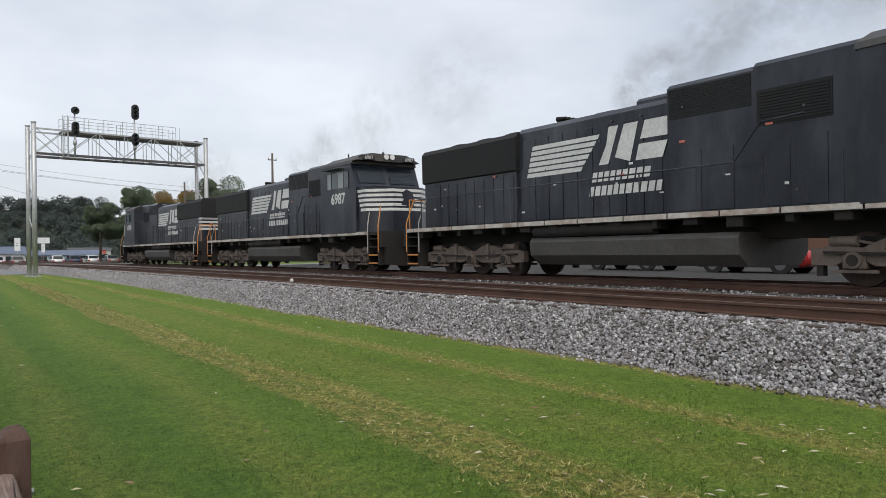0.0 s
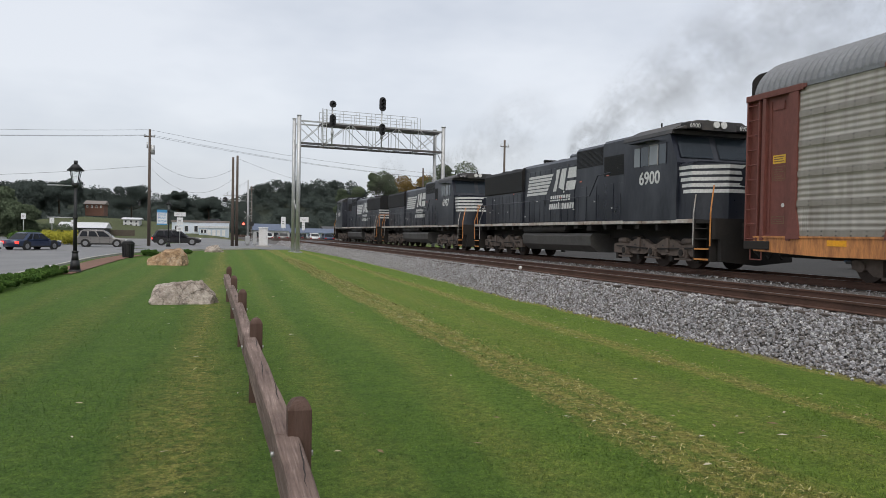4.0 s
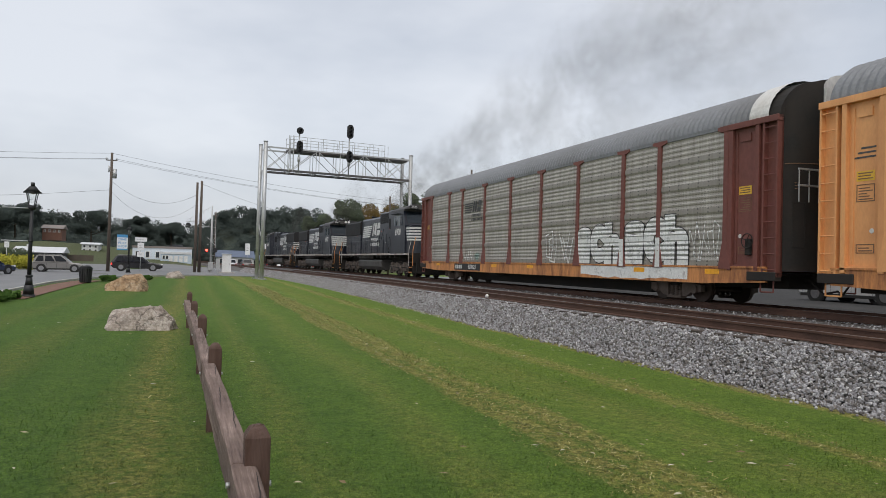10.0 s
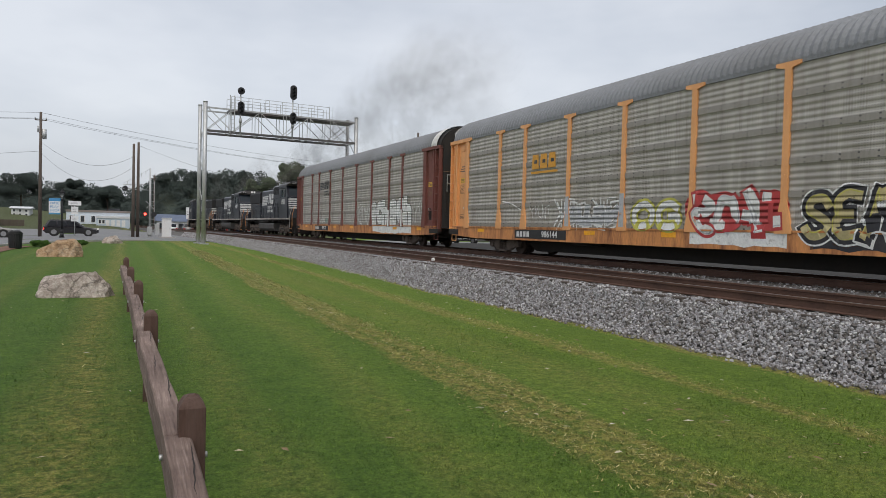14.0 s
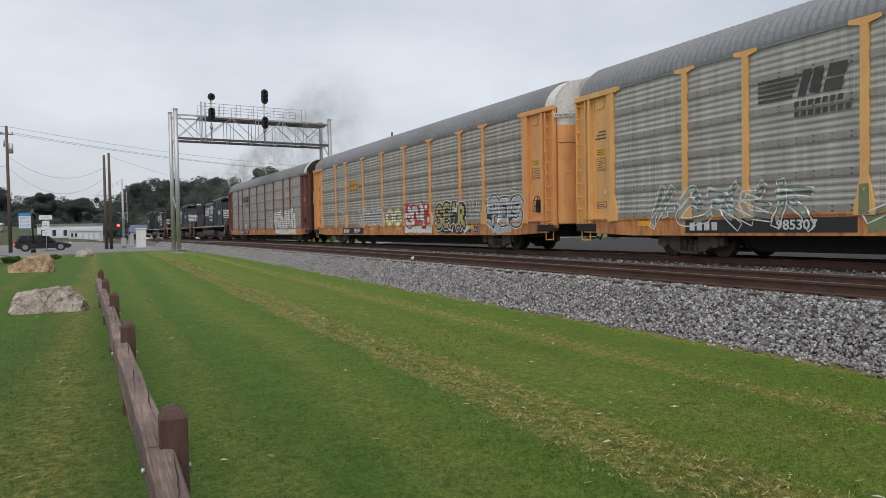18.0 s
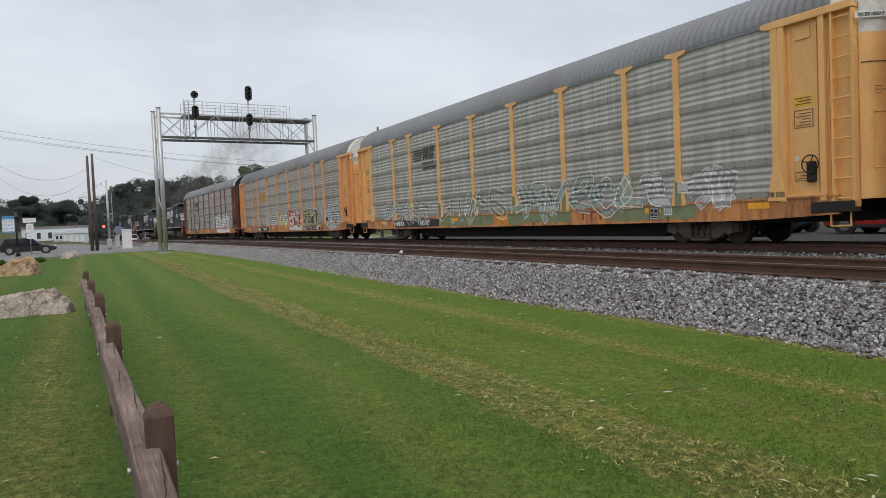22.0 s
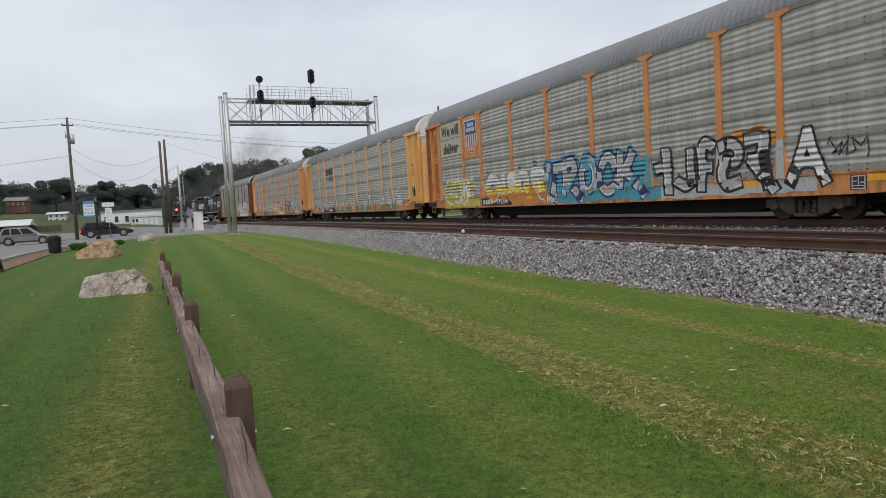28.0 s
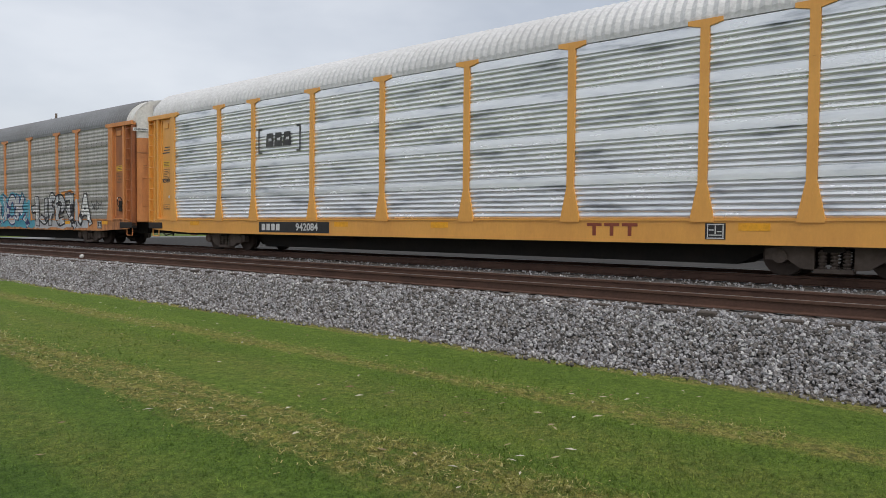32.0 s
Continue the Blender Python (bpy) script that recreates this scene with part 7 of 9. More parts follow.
def lamp_banner(x, y):
    street_lamp(x, y, "black street lamp carrying a blue and white banner")
    b2 = empty("banner", "blue and white cloth banner hung on a lamp post", "banner")
    bm = B()
    box(bm, x - 0.98, x - 0.10, y - 0.30, y - 0.285, 1.38, 2.76)
    part("cloth", bm, M_SIGN_WHITE, b2)
    bm = B()
    box(bm, x - 0.98, x - 0.10, y - 0.304, y - 0.3005, 2.50, 2.76)
    part("blue_band", bm, M_SIGN_BLUE, b2)
    bm = B()
    box(bm, x - 0.98, x - 0.10, y - 0.304, y - 0.3005, 1.38, 1.50)
    part("blue_band", bm, M_SIGN_BLUE, b2)
    for i, wd in enumerate(("DINE", "PLAY", "SHOP")):
        t = text_mesh("banner_word", wd, 0.30, M_SIGN_BLUE, b2, 0, 0, 0)
        t.matrix_basis = pose(x - 0.54, y - 0.303, 2.32 - i * 0.31, 90, 0, 0)


lamp_banner(-5.25, 69.7)


# ---- buildings ----
M_BRICK = paint("red_brick", (0.17, 0.085, 0.060), 0.85, 0, (0.13, 0.07, 0.05), 0.5, 14, 0.6, 0.3)
M_SIDING = paint("white_siding", (0.62, 0.63, 0.62), 0.7, 0, (0.42, 0.42, 0.4), 0.4, 8, 0.4, 0.1, (1, 1, 8))
M_BLUE_WALL = paint("pale_blue_wall", (0.36, 0.47, 0.56), 0.7, 0, (0.25, 0.3, 0.35), 0.4, 8, 0.4, 0.1)
M_SHOP_WALL = paint("white_blue_wall", (0.66, 0.72, 0.78), 0.7, 0, (0.50, 0.57, 0.64), 0.5, 8, 0.5, 0.1)
M_ROOF_BLUE = paint("blue_metal_roof", (0.11, 0.14, 0.20), 0.6, 0.1, (0.08, 0.1, 0.16), 0.4, 8, 0.3, 0.05)
M_ROOF_DARK = paint("dark_shingle_roof", (0.07, 0.07, 0.075), 0.85, 0, (0.04, 0.04, 0.04), 0.4, 14, 0.5, 0.2)
M_ROOF_BROWN = paint("brown_shingle_roof", (0.23, 0.20, 0.18), 0.85, 0, (0.1, 0.085, 0.075), 0.4, 14, 0.5, 0.2)
M_ROOF_WHITE = paint("white_metal_roof", (0.66, 0.67, 0.68), 0.5, 0.2, (0.45, 0.45, 0.45), 0.4, 8, 0.4, 0.05)
M_GLASS_DARK = glass("building_window", (0.03, 0.035, 0.04), 0.1)


def building(name, label, x, y, w, d, h, wall, roof, rise, windows, cat="building", base=None):
    """A house or shop seen from the front: walls, roof, each window with its frame, a door."""
    b2 = empty(name, label, cat)
    z = lawn(x, y) if base is None else base
    bm = B()
    box(bm, x - w / 2, x + w / 2, y, y + d, z - 1.5, z + h)
    part("wall", bm, wall, b2)
    bm = B()
    o = 0.35
    if rise:
        prism(bm, [(y - o, z + h), (y + d / 2, z + h + rise), (y + d + o, z + h)], x - w / 2 - o, x + w / 2 + o, "x")
    else:
        box(bm, x - w / 2 - 0.1, x + w / 2 + 0.1, y - 0.1, y + d + 0.1, z + h, z + h + 0.35)
    part("roof", bm, roof, b2)
    for i, (u, v, ww, wh) in enumerate(windows):
        cx = x - w / 2 + u * w
        bm = B()
        box(bm, cx - ww / 2, cx + ww / 2, y - 0.03, y + 0.05, z + v, z + v + wh)
        wi = part("window", bm, M_GLASS_DARK, b2)
        bm = B()
        for a, c, e, g in ((cx - ww / 2 - 0.08, cx - ww / 2, z + v - 0.08, z + v + wh + 0.08), (cx + ww / 2, cx + ww / 2 + 0.08, z + v - 0.08, z + v + wh + 0.08)):
            box(bm, a, c, y - 0.06, y, e, g)
        box(bm, cx - ww / 2, cx + ww / 2, y - 0.06, y, z + v + wh, z + v + wh + 0.08)
        box(bm, cx - ww / 2, cx + ww / 2, y - 0.06, y, z + v - 0.08, z + v)
        part("frame", bm, M_WHITE, wi)
    return b2


def row_of(n, v, ww, wh):
    return [((i + 0.5) / n, v, ww, wh) for i in range(n)]


M_BLUE_PALE = paint("pale_blue_siding", (0.50, 0.58, 0.66), 0.7, 0, (0.40, 0.46, 0.52), 0.4, 12, 1.0, 0.05)
building("brick_house", "red brick house with a dark roof on the hill", -28.9, 176, 3.8, 6, 1.1, M_BRICK, M_ROOF_BROWN, 0.9, row_of(4, 0.35, 0.2, 0.4), "house", lawn(-28.9, 176) - 0.45)
building("white_house", "white two-storey house across the street", -18.1, 150, 2.9, 5, 1.6, M_SIDING, M_ROOF_WHITE, 0.4, row_of(3, 0.25, 0.35, 0.4) + row_of(3, 1.0, 0.35, 0.4), "house")
building("long_shop", "low white shop row with a flat brown roof line", -4.7, 135, 9.8, 10, 2.15, M_SHOP_WALL, M_ROOF_BROWN, 0, row_of(6, 0.5, 0.55, 1.0), "shop", lawn(-4.7, 135) - 0.1)
shop_front = building("shop_annex", "pale blue flat-roofed annex with white doors before the shop", -2.35, 129.5, 4.9, 4.5, 1.30, M_BLUE_PALE, M_ROOF_WHITE, 0, [(0.10, 0.45, 0.34, 0.55), (0.21, 0.45, 0.34, 0.55)], "shop", lawn(-2.35, 129.5))
for cx in (-3.15, -2.35, -1.55, -0.75):
    z = lawn(-2.35, 129.5)
    bm = B()
    box(bm, cx - 0.27, cx + 0.27, 129.45, 129.50, z, z + 1.02, bevel=0.01)
    part("door", bm, M_WHITE, shop_front, "white panelled door")


def lot_fence():
    fence = empty("board_fence", "dark weathered board fence behind the parking lot", "fence")
    for k in range(8):
        x = -21.0 + k * 0.9
        z = lawn(x, 126)
        bm = B()
        box(bm, x - 0.06, x + 0.06, 125.9, 126.02, z - 0.2, z + 1.05)
        part("post", bm, M_POLE, fence)
        if k < 7:
            bm = B()
            for q in range(6):
                box(bm, x + 0.07 + q * 0.128, x + 0.185 + q * 0.128, 125.94, 125.97, z + 0.03, z + 0.95 + 0.03 * (q % 2))
            part("fence_panel", bm, M_POLE, fence)


lot_fence()
building("blue_shop", "low shop with a blue metal roof beyond the crossing", 8.6, 150, 7.0, 8, 1.9, M_SIDING, M_ROOF_BLUE, 1.4, row_of(4, 0.4, 0.9, 1.1), "shop")
building("low_shop", "long low blue-roofed shop beyond the crossing", 19.5, 160, 14, 10, 1.6, M_BLUE_WALL, M_ROOF_BLUE, 1.0, row_of(6, 0.3, 1.3, 1.1), "shop")
building("shed", "open shed with a white metal roof across the street", -21.5, 120, 6.2, 6, 1.35, M_ROOF_DARK, M_ROOF_WHITE, 0.9, row_of(2, 0.3, 1.2, 0.8), "shed")
building("brick_sign_wall", "low red brick sign wall across the street", -27.1, 93, 2.4, 0.8, 1.75, M_BRICK, M_BRICK, 0, [], "wall")
building("brick_store", "long red brick store behind the tracks", 50.0, -30.0, 10, 62, 3.6, M_BRICK, M_CONCRETE, 0, [], "store")
building("white_hill_house", "small white house among the trees on the hill", -3.9, 205, 2.8, 4, 1.4, M_SIDING, M_ROOF_DARK, 0.9, row_of(2, 0.4, 0.4, 0.6), "house", lawn(-3.9, 205))
building("red_shop", "shop with a red sign board beyond the crossing", 26.0, 170, 8, 8, 2.6, M_SIDING, M_ROOF_DARK, 0.6, row_of(3, 0.4, 1.3, 1.4), "shop")
bm = B()
box(bm, -27.6, -26.7, 92.85, 92.999, -0.45, 0.30)
tagged(part("illuminated_sign", bm, glow("orange_sign_face", (1.0, 0.22, 0.05), 1.6)), "glowing orange-red sign on the brick wall", "sign")
bm = B()
box(bm, 23.0, 29.0, 169.8, 169.995, lawn(26, 170) + 1.7, lawn(26, 170) + 2.6)
tagged(part("shop_board", bm, M_LABEL_RED), "red sign board on the far shop", "sign")


# ---- vehicles ----
M_TYRE = paint("tyre_rubber", (0.02, 0.02, 0.02), 0.85, 0, (0.05, 0.045, 0.04), 0.4, 20, 3, 0.1)
M_RIM = paint("alloy_rim", (0.34, 0.34, 0.35), 0.35, 0.8, (0.2, 0.2, 0.2), 0.3, 20, 4, 0)
M_TAIL = glow("lit_tail_lamp", (0.9, 0.04, 0.03), 1.5)
M_TAIL_OFF = paint("red_tail_lens", (0.35, 0.02, 0.02), 0.25, 0, (0.2, 0.02, 0.02), 0.2, 10, 2, 0)
M_CARGLASS = glass("car_glass", (0.012, 0.014, 0.017), 0.08)
M_CARGLASS.node_tree.nodes["Principled BSDF"].inputs["Specular IOR Level"].default_value = 0.22


def car_paint(name, c):
    m, n, l, b = nodes_of(name)
    b.inputs["Base Color"].default_value = (*c, 1)
    b.inputs["Roughness"].default_value = 0.32
    b.inputs["Metallic"].default_value = 0.25
    b.inputs["Coat Weight"].default_value = 0.6
    b.inputs["Coat Roughness"].default_value = 0.08
    co = n.new("ShaderNodeTexCoord")
    f = noise_node(n, l, co.outputs["Object"], 3.0, 4, 0.6)
    l.new(ramp_node(n, l, f, [(0.3, tuple(k * 0.85 for k in c)), (0.75, c)]), b.inputs["Base Color"])
    return m


def vehicle(name, label, cat, x, y, z, turn, L, W, H, colour, kind, lit=False):
    """Faces +x before it is turned. Body outline pulled across, a narrower glasshouse, wheels with rims, lamps, mirrors."""
    v = empty(name, label, cat, "cars on the street")
    h = L / 2
    belt = H * 0.57
    if kind == "sedan":
        body = [(-h, 0.38), (-h, 0.80), (-h * 0.94, belt + 0.02), (-h * 0.45, belt + 0.04), (h * 0.35, belt), (h * 0.90, belt - 0.12), (h, 0.66), (h, 0.32), (h * 0.9, 0.22), (-h * 0.9, 0.22)]
    elif kind == "van":
        body = [(-h, 0.40), (-h, belt), (h * 0.62, belt), (h * 0.93, belt - 0.22), (h, 0.72), (h, 0.34), (h * 0.9, 0.26), (-h * 0.9, 0.26)]
    else:
        body = [(-h, 0.42), (-h, 0.95), (-h * 0.97, belt), (h * 0.40, belt), (h * 0.72, belt - 0.07), (h * 0.93, belt - 0.20), (h, 0.74), (h, 0.36), (h * 0.9, 0.27), (-h * 0.9, 0.27)]
    bm = B()
    prism(bm, body, -W / 2, W / 2, "y")
    bmesh.ops.bevel(bm, geom=[e for e in bm.edges if abs(e.verts[0].co.y - e.verts[1].co.y) < 0.01], offset=0.11, segments=3, affect="EDGES")
    for f in bm.faces:
        f.smooth = len(f.verts) == 4
    body_part = part("body", bm, colour, v)
    for s in (-1, 1):
        bm = B()
        y0, y1 = sorted((s * (W / 2 - 0.05), s * (W / 2 + 0.004)))
        box(bm, -h * 0.92, h * 0.92, y0, y1, 0.23, 0.36, bevel=0.01)
        part("sill_trim", bm, M_TYRE, body_part)
        for u in (-h * 0.62, h * 0.62):
            bm = B()
            rod(bm, (u, s * (W / 2 - 0.12), 0.37), (u, s * (W / 2 + 0.006), 0.37), 0.43, 22)
            part("wheel_arch", bm, M_TYRE, body_part)
        for u in (-h * 0.05, h * 0.33, -h * 0.42):
            bm = B()
            box(bm, u - 0.008, u + 0.008, y0, y1, 0.38, belt - 0.08)
            part("door_seam", bm, M_TYRE, body_part)
    xb0, xr0, xr1, xb1 = {"sedan": (-0.78, -0.42, 0.14, 0.50), "van": (-0.985, -0.95, 0.30, 0.64), "suv": (-0.965, -0.80, 0.10, 0.50)}[kind]
    xb0, xr0, xr1, xb1 = (q * h for q in (xb0, xr0, xr1, xb1))
    wb, wr, zb = W * 0.465, W * 0.385, belt - 0.03

    def at(u, v, side, out):
        """A point on the side of the cabin: u from rear to front, v from belt to roof."""
        return (xb0 + (xb1 - xb0) * u + ((xr0 + (xr1 - xr0) * u) - (xb0 + (xb1 - xb0) * u)) * v, side * (wb + (wr - wb) * v + out), zb + (H - zb) * v)
    bm = B()
    ring_low = [bm.verts.new(at(u, 0, q, 0)) for u, q in ((0, -1), (1, -1), (1, 1), (0, 1))]
    ring_top = [bm.verts.new(at(u, 1, q, 0)) for u, q in ((0, -1), (1, -1), (1, 1), (0, 1))]
    for k in range(4):
        bm.faces.new((ring_low[k], ring_low[(k + 1) % 4], ring_top[(k + 1) % 4], ring_top[k]))
    bm.faces.new(ring_top)
    bmesh.ops.recalc_face_normals(bm, faces=bm.faces[:])
    bmesh.ops.bevel(bm, geom=[e for e in bm.edges if max(q.co.z for q in e.verts) > zb + 0.1], offset=0.10, segments=3, affect="EDGES")
    for f in bm.faces:
        f.smooth = True
    part("cabin", bm, colour, v)

    def pane(name, corners, inward):
        bm = B()
        inward = Vector(inward)
        front = [bm.verts.new(c) for c in corners]
        back = [bm.verts.new(Vector(c) + inward) for c in corners]
        bm.faces.new(front)
        bm.faces.new(back[::-1])
        for k in range(4):
            bm.faces.new((front[k], back[k], back[(k + 1) % 4], front[(k + 1) % 4]))
        bmesh.ops.recalc_face_normals(bm, faces=bm.faces[:])
        part(name, bm, M_CARGLASS, v)
    spans = {"sedan": ((0.12, 0.30), (0.34, 0.62), (0.65, 0.93)), "van": ((0.66, 0.93),), "suv": ((0.06, 0.29), (0.32, 0.59), (0.62, 0.94))}[kind]
    for q in (-1, 1):
        for ua, uc in spans:
            pane("side_window", [at(ua, 0.14, q, 0.012), at(uc, 0.14, q, 0.012), at(uc - 0.02, 0.84, q, 0.012), at(ua + 0.02, 0.84, q, 0.012)], (0, -q * 0.03, 0))
    for name, u, d in (("windshield", 1, 1), ("rear_window", 0, -1)):
        a0, a1 = at(u, 0.12, 1, 0), at(u, 0.86, 1, 0)
        pane(name, [(a0[0] + d * 0.014, -a0[1] * 0.88, a0[2]), (a0[0] + d * 0.014, a0[1] * 0.88, a0[2]), (a1[0] + d * 0.014, a1[1] * 0.86, a1[2]), (a1[0] + d * 0.014, -a1[1] * 0.86, a1[2])], (-d * 0.03, 0, 0))
    if kind == "suv":
        for q in (-1, 1):
            bm = B()
            beam(bm, (xr0 + 0.15, q * wr * 0.86, H + 0.045), (xr1 - 0.10, q * wr * 0.86, H + 0.045), 0.035)
            for e in (xr0 + 0.2, xr1 - 0.15):
                beam(bm, (e, q * wr * 0.86, H - 0.03), (e, q * wr * 0.86, H + 0.045), 0.03)
            part("roof_rail", bm, M_RIM, v)
    for s in (-1, 1):
        for u in (-h * 0.62, h * 0.62):
            r = 0.36 if kind != "sedan" else 0.32
            bm = B()
            rod(bm, (u, s * (W / 2 - 0.20), r), (u, s * (W / 2 + 0.012), r), r, 20)
            wh = part("wheel", bm, M_TYRE, v)
            bm = B()
            rod(bm, (u, s * (W / 2 + 0.010), r), (u, s * (W / 2 + 0.022), r), r * 0.66, 16)
            part("rim", bm, M_RIM, wh)
        bm = B()
        box(bm, -h - 0.015, -h + 0.10, min(s * W * 0.30, s * W * 0.47), max(s * W * 0.30, s * W * 0.47), belt - 0.32, belt - 0.10, bevel=0.01)
        part("tail_lamp", bm, M_TAIL if lit else M_TAIL_OFF, v)
        bm = B()
        box(bm, h - 0.16, h + 0.005, min(s * W * 0.28, s * W * 0.46), max(s * W * 0.28, s * W * 0.46), 0.62, 0.76, bevel=0.01)
        part("headlamp", bm, M_HEADLAMP, v)
        bm = B()
        box(bm, h * 0.30, h * 0.36, min(s * W * 0.48, s * W * 0.57), max(s * W * 0.48, s * W * 0.57), belt - 0.02, belt + 0.12, bevel=0.015)
        part("mirror", bm, colour, v)
    v.matrix_basis = pose(x, y, z, 0, 0, turn)
    return v


C_GREY = car_paint("grey_car_paint", (0.22, 0.21, 0.20))
C_BLACK = car_paint("black_car_paint", (0.014, 0.013, 0.018))
C_NAVY = car_paint("navy_car_paint", (0.020, 0.035, 0.085))
C_WHITE = car_paint("white_car_paint", (0.70, 0.70, 0.70))
C_RED = car_paint("red_car_paint", (0.42, 0.03, 0.03))
C_BLUE = car_paint("blue_car_paint", (0.06, 0.11, 0.20))
vehicle("suv_car", "grey suv waiting at the crossing", "car", -12.4, 80.0, lawn(-12.4, 80) + 0.05, 3, 4.7, 1.85, 1.70, C_GREY, "suv")
vehicle("suv_car", "black suv waiting at the crossing with lit tail lamps", "car", -5.1, 78.9, lawn(-5.1, 79) + 0.05, 2, 4.8, 1.85, 1.55, C_BLACK, "suv", True)
vehicle("sedan_car", "dark blue sedan braking on the street", "car", -15.8, 67.2, lawn(-15.8, 67) + 0.04, 60, 4.7, 1.8, 1.45, C_NAVY, "sedan", True)
vehicle("suv_car", "white suv waiting behind the sedan", "car", -18.2, 58.6, lawn(-18, 58) + 0.04, 45, 4.7, 1.9, 1.75, C_WHITE, "suv")
vehicle("sedan_car", "dark blue car parked behind the tracks", "car", 27.0, 22.6, lawn(27, 22) + 0.13, 92, 4.6, 1.8, 1.45, C_BLUE, "sedan")
vehicle("sedan_car", "red car parked behind the tracks", "car", 27.0, 16.3, lawn(27, 16) + 0.13, 92, 4.6, 1.8, 1.45, C_RED, "sedan")
vehicle("pickup_van", "white van parked behind the tracks", "van", 28.0, 9.2, lawn(28, 9) + 0.13, 92, 5.2, 1.9, 1.9, C_WHITE, "van")
for i in range(9):
    vehicle("parked_car", "car parked in the lot before the shops", "car", 6.5 + i * 2.6, 126 + (i % 3), lawn(6.5 + i * 2.6, 126) + 0.02, 90 + (i * 37) % 12, 4.5, 1.8, 1.5, (C_WHITE, C_GREY, C_BLACK, C_WHITE, C_NAVY)[i % 5], "suv" if i % 2 else "sedan")
moving_van = vehicle("delivery_van", "white van driving on the road behind the train", "van", 27, -57, lawn(27, 0) + 0.13, 90, 5.4, 1.95, 2.1, C_WHITE, "van")
moving_suv = vehicle("suv_car", "white suv driving on the road behind the train", "car", 27, -60, lawn(27, 0) + 0.13, 90, 4.7, 1.9, 1.75, C_WHITE, "suv")


def equipment_trailer():
    t = empty("equipment_trailer", "yellow wheeled equipment trailer towed behind the train", "trailer")
    bm = B()
    for s in (-0.8, 0.8):
        beam(bm, (s, -2.4, 0.62), (s, 2.4, 0.62), 0.12)
    for k in range(5):
        beam(bm, (-0.8, -2.2 + k * 1.1, 0.62), (0.8, -2.2 + k * 1.1, 0.62), 0.09)
    beam(bm, (-0.8, 2.4, 0.62), (0, 3.6, 0.5), 0.09)
    beam(bm, (0.8, 2.4, 0.62), (0, 3.6, 0.5), 0.09)
    part("chassis", bm, M_TRAILER, t)
    bm = B()
    box(bm, -0.6, 0.6, -1.2, 1.4, 0.70, 1.35, bevel=0.05)
    part("engine_cover", bm, M_TRAILER, t)
    for s in (-1, 1):
        for k in (-1.5, -0.7):
            bm = B()
            rod(bm, (s * 0.86, k, 0.36), (s * 1.06, k, 0.36), 0.36, 18)
            w = part("wheel", bm, M_TYRE, t)
            bm = B()
            rod(bm, (s * 1.05, k, 0.36), (s * 1.07, k, 0.36), 0.2, 14)
            part("rim", bm, M_RIM, w)
    return t


M_TRAILER = paint("machine_yellow", (0.65, 0.50, 0.04), 0.5, 0, (0.35, 0.25, 0.06), 0.4, 10, 1.2, 0.05)
trailer = equipment_trailer()

# ---- lettering and sprayed paint on the cars ----
ON_PANEL, ON_POST, ON_SILL = -1.4845, -1.5135, -1.4795
SPRAYS = list(M_SPRAY)
PAINTS = [M_SPRAY[k] for k in SPRAYS]
SPRAY_AT = {k: i for i, k in enumerate(SPRAYS)}


def over_posts(bm, y0, y1, z0, z1, colour):
    """Where the paint goes on across the posts."""
    for p in POSTS:
        if y1 < -p < y0:
            z0 = max(z0, 1.0)
            started = len(bm.faces)
            blob(bm, [(-p - 0.115, z0), (-p + 0.115, z0), (-p + 0.10, z1), (-p - 0.10, z1)], SPRAY_AT[colour], ON_POST)
            mark_letter(bm, started)


def backdrop_patch(bm, rng, y0, y1, z0, z1, colour, n=9):
    started = len(bm.faces)
    for i in range(n):
        u = (i + 0.5) / n
        cy = y0 + (y1 - y0) * u
        blob(bm, oval(cy, (z0 + z1) / 2 + rng.uniform(-0.15, 0.15), abs(y1 - y0) / n * 0.8, (z1 - z0) / 2 * rng.uniform(0.8, 1.05), 14, 0.15, rng), SPRAY_AT[colour], ON_PANEL + 0.003 - 0.0002 * i)
    mark_letter(bm, started)


def sill_patch(bm, rng, y0, y1, colour, n=6):
    low = [(y0 + (y1 - y0) * i / (2 * n), 0.60 + rng.uniform(0, 0.10)) for i in range(2 * n + 1)]
    started = len(bm.faces)
    blob(bm, low + [(y1, 1.0), (y0, 1.0)], SPRAY_AT[colour], ON_SILL)
    mark_letter(bm, started)


def tie_strokes(bm):
    """One letter is one piece: its strokes hang together."""
    firsts = [f.verts[0] for f in bm.faces]
    for a, b2 in zip(firsts, firsts[1:]):
        if bm.edges.get((a, b2)) is None:
            bm.edges.new((a, b2))


def piece(car, label, draw, seed):
    gen = draw(random.Random(seed))
    next(gen)
    going = True
    while going:
        bm = B()
        try:
            gen.send(bm)
        except StopIteration:
            going = False
        layer = bm.faces.layers.int.get("letter")
        ids = sorted({f[layer] for f in bm.faces}) if layer else [0]
        if ids == [0]:
            part("graffiti", bm, PAINTS, car, label)
            continue
        main = None
        for k in ([0] if 0 in ids else []) + [i for i in ids if i]:
            one = bm.copy()
            lay = one.faces.layers.int.get("letter")
            bmesh.ops.delete(one, geom=[f for f in one.faces if f[lay] != k], context="FACES")
            tie_strokes(one)
            if k == 0:
                main = part("graffiti", one, PAINTS, car, label)
            else:
                if main is None:
                    main = empty_part("graffiti", car, (0, 0, 0))
                    main["label"] = label
                part("sprayed_shape", one, PAINTS, main)
        bm.free()


